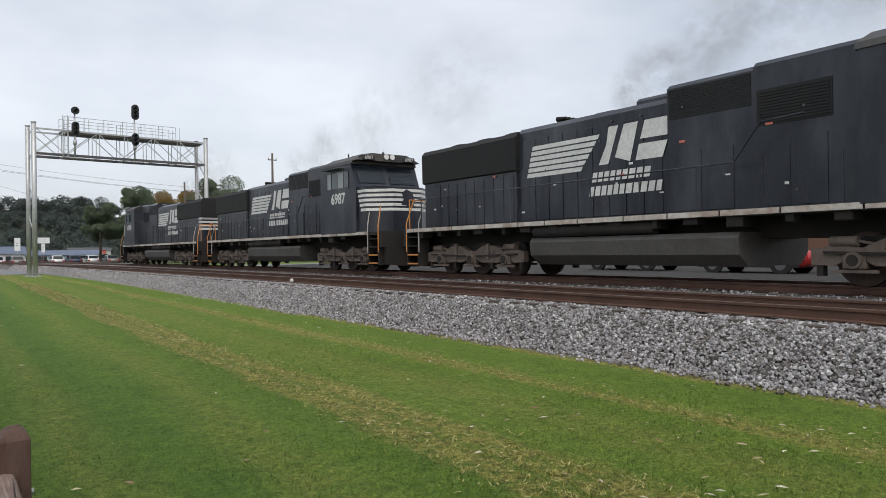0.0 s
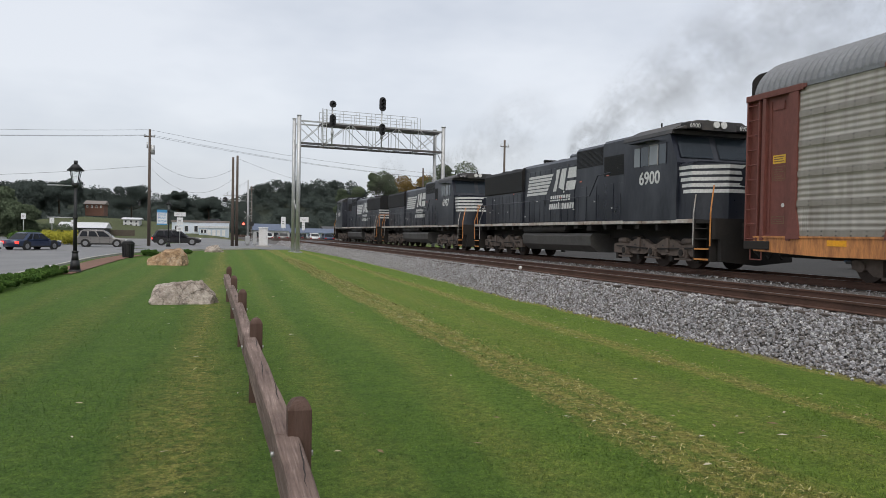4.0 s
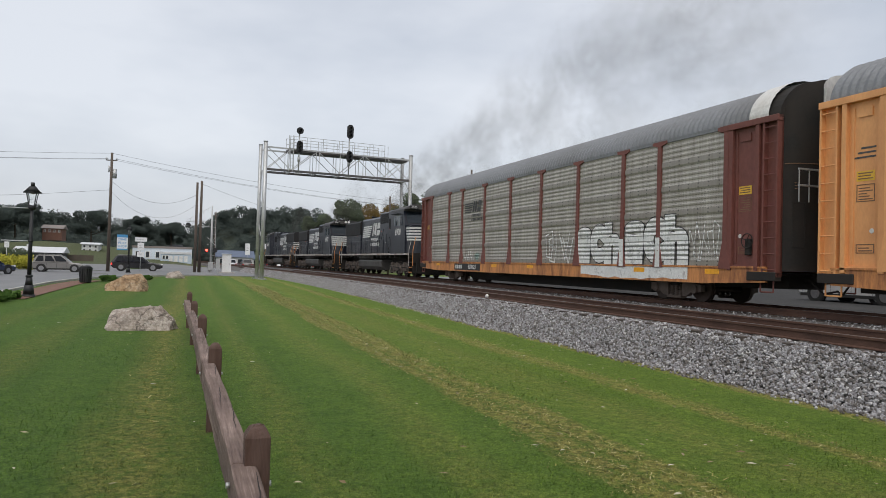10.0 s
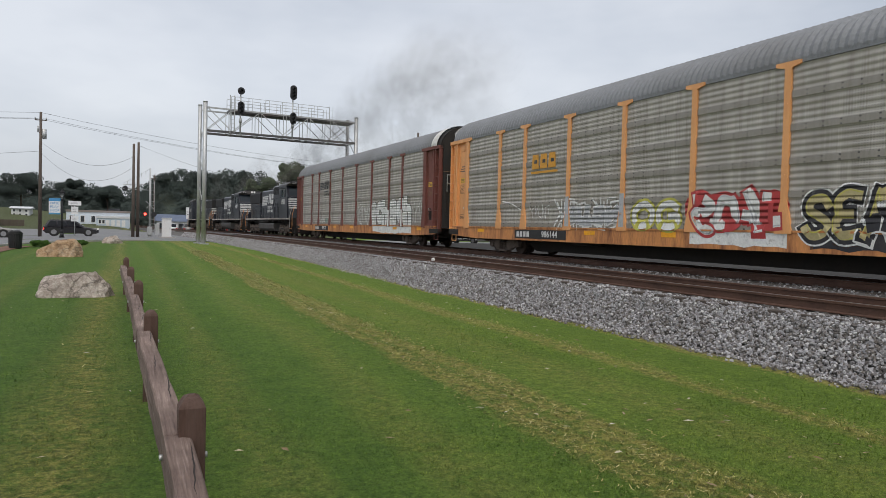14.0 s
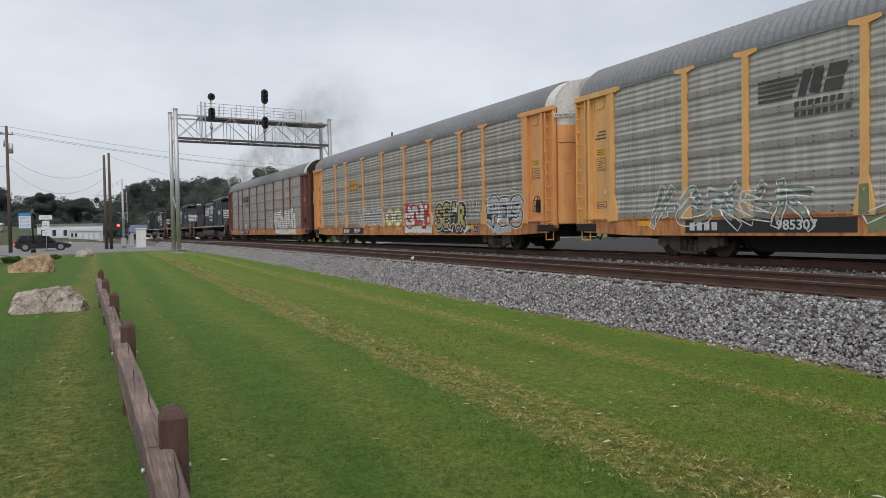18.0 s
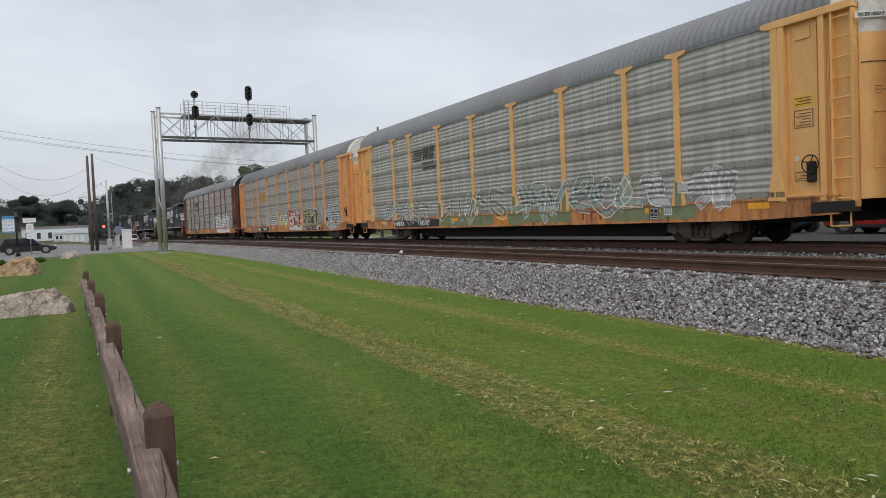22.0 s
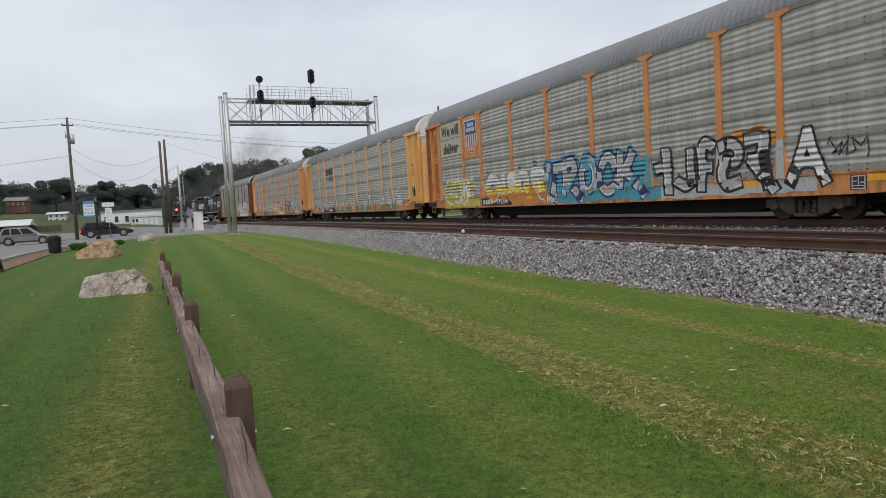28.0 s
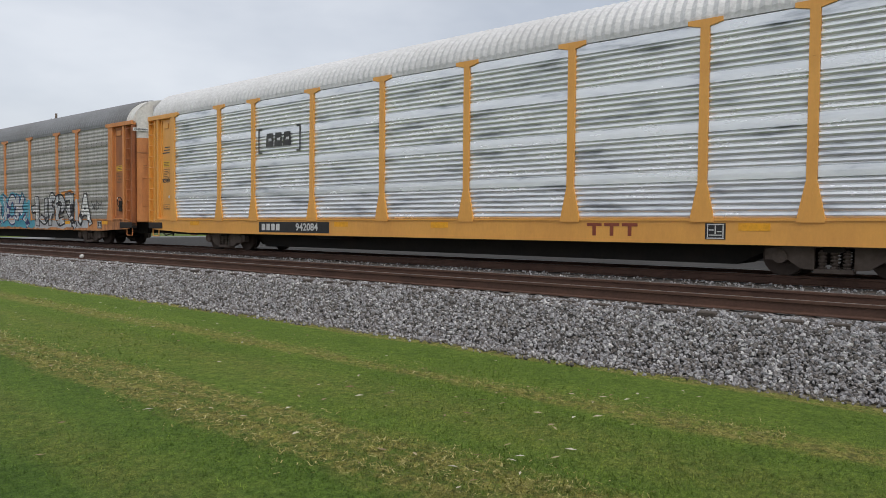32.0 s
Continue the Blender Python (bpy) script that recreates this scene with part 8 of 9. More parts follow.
def sprayed_word(car, label, word, y0, y1, z0, z1, fill, line, x, fat=0.05, edge=0.045):
    """Fat letters, each with a dark edge round it, squeezed side by side from y0 down to y1."""
    top = empty_part("graffiti", car, (0, 0, 0))
    top["label"] = label
    step = (y0 - y1) / len(word)
    rng = random.Random(len(word) * 7)
    for i, ch in enumerate(word):
        tall, lean, lift = rng.uniform(0.93, 1.05), rng.uniform(-0.10, 0.12), rng.uniform(-0.03, 0.05)
        whole_v, whole_f, mats = [], [], []
        for layer, grow in ((0, fat + edge), (1, fat)):
            cu = bpy.data.curves.new("letter", "FONT")
            cu.body, cu.size, cu.align_x, cu.offset, cu.resolution_u = ch, 1.0, "CENTER", grow, 4
            tmp = bpy.data.objects.new("letter", cu)
            scene.collection.objects.link(tmp)
            me = bpy.data.meshes.new_from_object(tmp.evaluated_get(bpy.context.evaluated_depsgraph_get()))
            bpy.data.objects.remove(tmp)
            bpy.data.curves.remove(cu)
            co = [v.co.copy() for v in me.vertices]
            if layer == 0:
                lo = [min(c[k] for c in co) for k in (0, 1)]
                hi = [max(c[k] for c in co) for k in (0, 1)]
            k0 = len(whole_v)
            for c in co:
                u, v = (c.x - lo[0]) / (hi[0] - lo[0]), (c.y - lo[1]) / (hi[1] - lo[1])
                whole_v.append((x - 0.006 * layer - 0.0015 * (i % 2), y0 - step * (i - 0.06 + 1.12 * u) - lean * (v - 0.5) * 0.5, z0 + (z1 - z0) * (v * tall + lift)))
            for f in me.polygons:
                whole_f.append(tuple(k0 + q for q in f.vertices))
                mats.append(layer)
            bpy.data.meshes.remove(me)
        ob = sheet("sprayed_shape", whole_v, whole_f, [PAINTS[SPRAY_AT[line]], PAINTS[SPRAY_AT[fill]]], top)
        ob.data.polygons.foreach_set("material_index", mats)


STROKES = {
    "T": (((-0.15, 0.55), (-0.12, 0.95), (0.1, 0.93), (0.5, 0.90), (1.0, 0.94)), ((0.42, 0.90), (0.40, 0.5), (0.30, 0.15), (0.15, -0.18))),
    "R": (((0.12, -0.05), (0.18, 0.5), (0.16, 0.98)), ((0.16, 0.95), (0.65, 1.0), (0.80, 0.75), (0.62, 0.54), (0.22, 0.50)), ((0.30, 0.50), (0.60, 0.26), (0.85, 0.02), (1.15, -0.18))),
    "O": (((0.30, 0.92), (0.02, 0.60), (0.10, 0.15), (0.45, 0.0), (0.85, 0.20), (0.92, 0.65), (0.62, 0.97), (0.30, 0.92)),),
    "C": (((0.90, 0.72), (0.78, 0.96), (0.40, 1.0), (0.06, 0.65), (0.08, 0.20), (0.42, 0.0), (0.85, 0.12), (1.05, 0.36)),),
    "K": (((0.16, 1.04), (0.14, 0.5), (0.10, -0.05)), ((0.85, 1.02), (0.55, 0.66), (0.20, 0.46)), ((0.26, 0.50), (0.60, 0.42), (0.98, 0.18), (1.45, -0.22))),
    "H": (((0.10, 1.0), (0.12, 0.5), (0.08, -0.1)), ((0.80, 1.0), (0.78, 0.5), (0.84, -0.1)), ((0.12, 0.48), (0.45, 0.55), (0.80, 0.50))),
    "L": (((0.20, 0.95), (0.16, 0.5), (0.12, 0.08)), ((0.12, 0.10), (0.5, 0.04), (1.0, 0.12))),
    "P": (((0.18, -0.12), (0.20, 0.5), (0.14, 0.95)), ((0.10, 0.92), (0.55, 1.05), (0.88, 0.80), (0.70, 0.52), (0.22, 0.44))),
    "E": (((0.90, 0.95), (0.45, 1.0), (0.12, 0.78), (0.24, 0.54), (0.62, 0.52)), ((0.24, 0.54), (0.06, 0.28), (0.30, 0.02), (0.95, 0.08))),
    "S": (((0.92, 0.80), (0.70, 1.0), (0.28, 0.95), (0.18, 0.68), (0.55, 0.52), (0.86, 0.32), (0.66, 0.04), (0.25, 0.0), (0.02, 0.20)),),
    "A": (((-0.05, -0.08), (0.25, 0.5), (0.50, 1.08)), ((0.50, 1.08), (0.72, 0.5), (1.05, -0.08)), ((0.18, 0.34), (0.5, 0.38), (0.84, 0.32))),
    "G": (((0.90, 0.80), (0.60, 1.0), (0.20, 0.88), (0.04, 0.48), (0.22, 0.08), (0.65, 0.0), (0.92, 0.22), (0.90, 0.46), (0.55, 0.46)),),
    "I": (((0.42, 1.0), (0.50, 0.5), (0.46, 0.0)),),
    "W": (((0.0, 0.95), (0.16, 0.45), (0.25, 0.02)), ((0.25, 0.04), (0.42, 0.45), (0.50, 0.80)), ((0.50, 0.80), (0.62, 0.4), (0.74, 0.02)), ((0.74, 0.04), (0.88, 0.5), (1.02, 1.0))),
    "N": (((0.06, -0.04), (0.10, 0.5), (0.12, 1.0)), ((0.12, 1.0), (0.45, 0.5), (0.80, 0.0)), ((0.80, 0.0), (0.82, 0.5), (0.92, 1.08))),
}


def smooth_line(pts, n=5):
    """A curve through the points, n steps from each to the next."""
    p = [pts[0]] + list(pts) + [pts[-1]]
    out = []
    for a, b2, c, d in zip(p, p[1:], p[2:], p[3:]):
        for k in range(n):
            t = k / n
            out.append(tuple(0.5 * (2 * b2[i] + (c[i] - a[i]) * t + (2 * a[i] - 5 * b2[i] + 4 * c[i] - d[i]) * t * t + (3 * b2[i] - a[i] - 3 * c[i] + d[i]) * t ** 3) for i in (0, 1)))
    return out + [tuple(pts[-1])]


def ribbon_edges(line, w):
    """The two edges of a band of width w along a curve, its ends drawn out a little."""
    left, right = [], []
    last = len(line) - 1
    for i, q in enumerate(line):
        a, b2 = line[max(0, i - 1)], line[min(last, i + 1)]
        d = Vector((b2[0] - a[0], b2[1] - a[1]))
        d = d.normalized() if d.length > 1e-6 else Vector((0, 1))
        e = d * (w * 0.30) * (-1 if i == 0 else 1 if i == last else 0)
        h = w / 2
        left.append((q[0] - d[1] * h + e[0], q[1] + d[0] * h + e[1]))
        right.append((q[0] + d[1] * h + e[0], q[1] - d[0] * h + e[1]))
    return left, right


def wild_letters(car, label, letters, z0, z1, width, layers, sheen=None, hollow=None, lift=0.0, loose=0.0):
    """Sprayed letters of flowing bands: (letter, left end, breadth) each; layers of (colour, band width beyond the fill) from the outermost in; loose ones are bent until they spell nothing."""
    top = empty_part("graffiti", car, (0, 0, 0))
    top["label"] = label
    rng = random.Random(int(abs(letters[0][1]) * 100))
    for n_th, (ch, left, broad) in enumerate(letters):
        vs, fs, mats, slots, starts = [], [], [], [], []
        tall, rise = rng.uniform(0.94, 1.08), rng.uniform(-0.03, 0.05) * (z1 - z0)

        def place(y, z, depth):
            near = min(abs(-y - p) for p in POSTS)
            base = ON_SILL - 0.002 if z < 0.99 else ON_POST if z < 1.08 or near < (0.30 if z < 1.72 else 0.16) else ON_PANEL
            return (base - lift - 0.0012 * (n_th % 2) - depth, y, max(z, 0.585))

        def band(line, w, mi, depth):
            a, b2 = ribbon_edges(line, w)
            k = len(vs)
            starts.append(k)
            for p, q in zip(a, b2):
                vs.append(place(p[0], p[1], depth))
                vs.append(place(q[0], q[1], depth))
            for i in range(len(line) - 1):
                f = (k + 2 * i, k + 2 * i + 1, k + 2 * i + 3, k + 2 * i + 2)
                fs.append(f)
                mats.append(mi)

        lines = []
        for st in STROKES[ch]:
            if loose:
                flip = rng.random() < 0.5
                st = [((1 - u if flip else u) + rng.uniform(-loose, loose), v + rng.uniform(-loose, loose) * 0.7) for u, v in st]
            lines.append([(left - u * broad + rng.uniform(-0.012, 0.012), z0 + rise + v * (z1 - z0) * tall) for u, v in smooth_line(st)])
        for k, (colour, extra) in enumerate(layers):
            slots.append(PAINTS[SPRAY_AT[colour]])
            for j, ln in enumerate(lines):
                band(ln, width + 2 * extra, k, 0.0024 * k + 0.0005 * j)
        if sheen:
            slots.append(PAINTS[SPRAY_AT[sheen]])
            for j, ln in enumerate(lines):
                a, b2 = ribbon_edges(ln, width * 0.72)
                band(b2 if a[len(a) // 2][0] < b2[len(a) // 2][0] else a, width * 0.13, len(slots) - 1, 0.0024 * len(layers) + 0.001 + 0.0005 * j)
        if hollow:
            slots.append(PAINTS[SPRAY_AT[hollow]])
            for j, ln in enumerate(lines):
                a, b2 = ribbon_edges(ln, width)
                band(a + b2[::-1] + a[:1], 0.032, len(slots) - 1, 0.0024 * len(layers) + 0.001 + 0.0005 * j)
        ob = sheet("sprayed_shape", vs, fs, slots, top)
        ob.data.polygons.foreach_set("material_index", mats)
        bm = B()  # one letter is one piece: its bands hang together
        bm.from_mesh(ob.data)
        bm.verts.ensure_lookup_table()
        for a, b2 in zip(starts, starts[1:]):
            bm.edges.new((bm.verts[a], bm.verts[b2]))
        bm.to_mesh(ob.data)
        bm.free()


def number_panel(car, number, y0, y1):
    bm = B()
    box(bm, -1.4830, -1.4755, y1, y0, 0.64, 0.96)
    p = part("number_panel", bm, M_PLATE_BLACK, car)
    mid = y0 + (y1 - y0) * 0.70
    text_mesh("car_number", number, 0.30, M_MARK_WHITE, p, mid, 0.80, -1.4835, 0, 1.12, 0.006, -1)
    for k in range(4):
        a = y0 - 0.15 - k * 0.24
        bm = B()
        box(bm, -1.4875, -1.4835, a - 0.17, a, 0.70, 0.90)
        part("letter_bar", bm, M_MARK_WHITE, p)


def speed_emblem(car, y0, z, k, material, x=ON_PANEL):
    """Slanting lines, three slanted blocks and two rows of bars: the operator's mark in plain shapes."""
    bm = B()
    def quad(p):
        blob(bm, [(y0 - u * k, z + v * k) for u, v in p], 0, x)
    for i in range(5):
        quad([(0.0, i * 0.12), (1.0 + i * 0.06, i * 0.12), (1.03 + i * 0.06, i * 0.12 + 0.07), (0.0, i * 0.12 + 0.07)])
    quad([(1.15, 0.0), (1.35, 0.0), (1.55, 0.62), (1.32, 0.62)])
    quad([(1.45, 0.05), (1.72, 0.0), (1.86, 0.62), (1.62, 0.62)])
    quad([(1.82, 0.0), (2.28, 0.0), (2.36, 0.28), (1.90, 0.28)])
    quad([(1.92, 0.34), (2.38, 0.34), (2.46, 0.62), (2.00, 0.62)])
    for row in range(2):
        for i in range(7 + row):
            u = 1.05 + i * 0.19
            quad([(u, -0.25 - row * 0.24), (u + 0.13, -0.25 - row * 0.24), (u + 0.15, -0.11 - row * 0.24), (u + 0.02, -0.11 - row * 0.24)])
    return part("emblem", bm, material, car)


def block_emblem(car, y0, z, w, h, material, bracket=False, under=True):
    bm = B()
    s = w / 3.3
    for i in range(3):
        a = y0 - i * s * 1.12
        blob(bm, [(a, z), (a - s, z), (a - s * 0.92, z + h), (a - s * 0.12, z + h)], 0, ON_PANEL)
        blob(bm, [(a - s * 0.35, z + h * 0.38), (a - s * 0.78, z + h * 0.38), (a - s * 0.75, z + h * 0.62), (a - s * 0.38, z + h * 0.62)], 1, ON_PANEL - 0.003)
    if under:
        blob(bm, [(y0 + 0.05, z - h * 0.32), (y0 - w - 0.1, z - h * 0.32), (y0 - w - 0.1, z - h * 0.16), (y0 + 0.05, z - h * 0.16)], 0, ON_PANEL)
    if bracket:
        for e, d in ((y0 + 0.35, -1), (y0 - w - 0.4, 1)):
            stroke(bm, [(e + d * 0.14, z + h * 1.35), (e, z + h * 1.35), (e, z - h * 0.4), (e + d * 0.14, z - h * 0.4)], 0.06, 0, ON_PANEL)
    return part("emblem", bm, material, car)


def tank_mark(car, y, material):
    bm = B()
    for i in range(3):
        a = y - i * 0.40
        box(bm, -1.482, -1.4755, a - 0.34, a, 0.90, 0.965)
        box(bm, -1.482, -1.4755, a - 0.21, a - 0.13, 0.70, 0.90)
    part("owner_mark", bm, material, car)


M_INK = paint("dull_black_marking", (0.05, 0.05, 0.05), 0.7, 0, (0.18, 0.175, 0.165), 0.45, 12, 2, 0)
M_MARK_ORANGE = paint("orange_marking", (0.68, 0.32, 0.03), 0.6, 0, (0.4, 0.24, 0.08), 0.4, 12, 2, 0)
M_MARK_BROWN = paint("red_brown_marking", (0.25, 0.05, 0.025), 0.6, 0, (0.3, 0.12, 0.05), 0.4, 12, 2, 0)
M_CREAM = paint("cream_painted_sheet", (0.60, 0.56, 0.42), 0.6, 0, (0.38, 0.36, 0.30), 0.55, 12, 1.2, 0.05, (1, 0.6, 2))
M_SHIELD_BLUE = paint("shield_blue", (0.03, 0.06, 0.27), 0.5, 0, (0.1, 0.12, 0.25), 0.3, 12, 2, 0)
M_SHIELD_RED = paint("shield_red", (0.50, 0.06, 0.05), 0.5, 0, (0.4, 0.15, 0.1), 0.3, 12, 2, 0)

# oxide-red car
number_panel(rack_a, "978123", -5.6, -9.0)
speed_emblem(rack_a, -6.85, 3.55, 0.88, M_INK)


def draw_a(rng):
    bm = yield
    outline_letters(bm, rng, -15.5, -17.7, 1.12, 2.35, 2, SPRAY_AT["white"], ON_PANEL, 0.055)
    bm = yield
    over_posts(bm, -18.0, -24.0, 0.75, 1.9, "white")
    bm = yield
    sill_patch(bm, rng, -18.2, -24.0, "white", 8)
    bm = yield
    scribble(bm, rng, -24.1, -25.3, 1.2, 2.3, SPRAY_AT["white"], ON_PANEL, 22, 0.03)
    bm = yield
    scribble(bm, rng, -7.0, -8.2, 1.15, 1.60, SPRAY_AT["white"], ON_PANEL, 14, 0.05)
    bm = yield
    blob(bm, oval(-8.6, 1.35, 0.35, 0.18, 10, 0.1, rng), SPRAY_AT["teal"], ON_PANEL)


piece(rack_a, "white bubble-letter graffiti with thin black lines", draw_a, 11)
sprayed_word(rack_a, "white bubble letters edged in black", "ich", -17.95, -20.65, 1.02, 2.45, "white", "black", ON_PANEL, 0.075, 0.016)
sprayed_word(rack_a, "white bubble letters edged in black", "ich", -20.9, -24.0, 1.02, 2.55, "white", "black", ON_PANEL, 0.075, 0.016)

# first yellow car
number_panel(rack_b, "986144", -5.9, -9.3)
block_emblem(rack_b, -7.0, 3.15, 1.6, 0.52, [M_MARK_ORANGE, M_INK])


def draw_b(rng):
    bm = yield
    stroke(bm, [(-4.9, 2.05), (-5.6, 1.95), (-6.3, 1.70)], 0.05, SPRAY_AT["white"], ON_PANEL)
    bm = yield
    scribble(bm, rng, -6.9, -8.3, 1.35, 1.85, SPRAY_AT["white"], ON_PANEL, 20, 0.035)
    bm = yield
    over_posts(bm, -9.0, -12.3, 1.1, 2.1, "silver")
    outline_letters(bm, rng, -8.5, -12.1, 1.05, 2.05, 5, SPRAY_AT["white"], ON_PANEL, 0.06)
    letter_bubbles(bm, rng, -9.4, -12.0, 1.12, 1.9, 4, SPRAY_AT["silver"], SPRAY_AT["white"], ON_PANEL, 0.035, True)
    bm = yield
    backdrop_patch(bm, rng, -14.9, -17.9, 1.3, 2.05, "red", 7)
    sill_patch(bm, rng, -18.6, -21.6, "black", 5)
    sill_patch(bm, rng, -15.0, -18.0, "white", 5)
    bm = yield
    sill_patch(bm, rng, -23.2, -24.6, "silver", 3)


piece(rack_b, "row of white, red, yellow and black graffiti letters", draw_b, 12)
wild_letters(rack_b, "white letters edged in yellow", (("O", -12.75, 0.85), ("G", -13.75, 0.85)), 1.12, 1.72, 0.20, (("yellow", 0.07), ("white", 0.0)))
wild_letters(rack_b, "rounded pale letters edged in red", (("S", -15.15, 0.62), ("O", -15.90, 0.62), ("A", -16.65, 0.62), ("L", -17.35, 0.55)), 1.12, 1.85, 0.26, (("red", 0.08), ("white", 0.0)), "silver", loose=0.20)
wild_letters(rack_b, "angular tan letters edged in black and white", (("S", -18.45, 0.62), ("E", -19.15, 0.60), ("A", -19.85, 0.62), ("R", -20.55, 0.62)), 0.95, 1.78, 0.20, (("white", 0.13), ("black", 0.09), ("tan", 0.0)), "yellow")
wild_letters(rack_b, "small white sprayed signature", (("S", -21.45, 0.20), ("E", -21.72, 0.18), ("A", -21.97, 0.2), ("R", -22.22, 0.18)), 1.50, 1.85, 0.035, (("white", 0.0),))
wild_letters(rack_b, "bulging silver letters edged in black and white", (("I", -22.82, 0.55), ("P", -23.15, 0.60), ("E", -23.80, 0.55), ("I", -24.25, 0.45), ("S", -24.62, 0.75)), 1.05, 1.86, 0.30, (("white", 0.085), ("black", 0.045), ("silver", 0.0)), "white")
wild_letters(rack_b, "small white sprayed signature", (("W", -24.55, 0.22), ("C", -24.82, 0.18)), 2.10, 2.28, 0.03, (("white", 0.0),))

# second yellow car
number_panel(rack_c, "985307", -4.6, -9.2)
speed_emblem(rack_c, -6.85, 3.55, 0.88, M_INK)
tank_mark(rack_c, -18.6, M_MARK_BROWN)


def draw_c(rng):
    bm = yield
    over_posts(bm, -9.0, -22.7, 0.75, 1.6, "green")
    for a, b2 in ((-9.4, -13.6), (-14.6, -18.2), (-20.0, -23.2)):
        sill_patch(bm, rng, a, b2, "green", 7)
    sill_patch(bm, rng, -13.6, -14.5, "orange", 2)


piece(rack_c, "pale green and white outline graffiti", draw_c, 13)
wild_letters(rack_c, "thin pale letter outlines over worn red and teal paint", (("A", -3.6, 0.75), ("S", -4.45, 0.8), ("K", -5.35, 0.8), ("E", -6.4, 0.8), ("R", -7.3, 0.85)), 0.98, 1.62, 0.21, (("teal", -0.06),), None, "white", loose=0.30)
wild_letters(rack_c, "thin white pointed letter outlines", (("K", -9.8, 0.75), ("I", -10.9, 0.5), ("C", -11.5, 0.65), ("K", -12.3, 0.75), ("S", -13.4, 0.9)), 0.98, 1.7, 0.20, (("green", -0.07),), None, "white", loose=0.30)
wild_letters(rack_c, "thin teal and white letter outlines", (("A", -15.0, 0.9), ("R", -16.1, 0.8), ("N", -17.1, 0.8)), 1.0, 1.75, 0.24, (("teal", -0.03),), None, "white", loose=0.30)
wild_letters(rack_c, "pale blue and white letter outlines", (("S", -18.3, 0.9), ("E", -19.4, 0.8), ("A", -20.4, 0.9)), 1.0, 1.8, 0.26, (("teal", -0.06),), None, "white", loose=0.30)
wild_letters(rack_c, "white flaring letters with grey filling", (("R", -21.3, 0.8), ("K", -22.75, 0.8), ("W", -23.75, 0.8)), 1.05, 1.78, 0.26, (("silver", -0.04),), None, "white", loose=0.28)

# orange car with slogan and shield
number_panel(rack_d, "979234", -6.4, -9.2)
slogan = empty_part("slogan_sheet", rack_d, (0, 0, 0))
for z0, z1 in ((3.12, 3.86), (3.98, 4.68)):
    for k in range(6):
        dz = (z1 - z0) / 6
        bm = B()
        box(bm, -1.4835, -1.476, -4.46, -1.92, z0 + k * dz, z0 + (k + 1) * dz - 0.020, bevel=0.003)
        part("painted_slat", bm, M_CREAM, slogan)
text_mesh("slogan", "We will", 0.66, M_INK, slogan, -3.18, 4.30, -1.4845, 0, 1.0, 0.026, -1)
text_mesh("slogan", "deliver", 0.66, M_INK, slogan, -3.18, 3.46, -1.4845, 0, 1.0, 0.026, -1)
bm = B()
box(bm, -1.4835, -1.479, -6.38, -4.72, 2.85, 4.72)
board = part("shield_board", bm, M_RACK_ORANGE, rack_d)


def shield(bm, k, x, mi, z0, z1):
    """Part of a heraldic outline between two heights."""
    def half(z):
        u = (z - 3.05) / 1.5
        return k * (0.60 * math.sqrt(max(0.0, min(1.0, u * 2.6))) * (1.0 - 0.06 * math.sin(math.pi * min(1.0, max(0.0, (u - 0.45) / 0.5))) + 0.06 * max(0.0, u - 0.9) * 10 * 0.5))
    n = 14
    zs = [z0 + (z1 - z0) * i / n for i in range(n + 1)]
    blob(bm, [(-5.55 + half(z), z) for z in zs] + [(-5.55 - half(z), z) for z in zs[::-1]], mi, x)


def shield_field(name, material, k, x, z0, z1):
    bm = B()
    shield(bm, k, x, 0, z0, z1)
    part(name, bm, material, board)


shield_field("shield_border", M_MARK_WHITE, 1.10, -1.4850, 3.05, 4.58)
shield_field("red_field", M_SHIELD_RED, 1.0, -1.4865, 3.10, 3.86)
shield_field("blue_field", M_SHIELD_BLUE, 1.0, -1.4865, 3.90, 4.52)
for i in range(-2, 3):
    low = 3.35 if abs(i) == 2 else 3.16
    bm = B()
    blob(bm, [(-5.55 + i * 0.22 - 0.05, low), (-5.55 + i * 0.22 + 0.05, low), (-5.55 + i * 0.22 + 0.05, 3.84), (-5.55 + i * 0.22 - 0.05, 3.84)], 0, -1.4880)
    part("white_stripe", bm, M_MARK_WHITE, board)
for i, w in ((0, 0.34), (1, 0.44)):  # two rows of lettering as bars
    for k in range(5 + i):
        a, d = -5.55 + w - k * 2 * w / (5 + i), 2 * w / (5 + i)
        bm = B()
        blob(bm, [(a - 0.012, 4.26 - i * 0.22), (a - d + 0.012, 4.26 - i * 0.22), (a - d + 0.012, 4.42 - i * 0.22), (a - 0.012, 4.42 - i * 0.22)], 0, -1.4880)
        part("letter_bar", bm, M_MARK_WHITE, board)


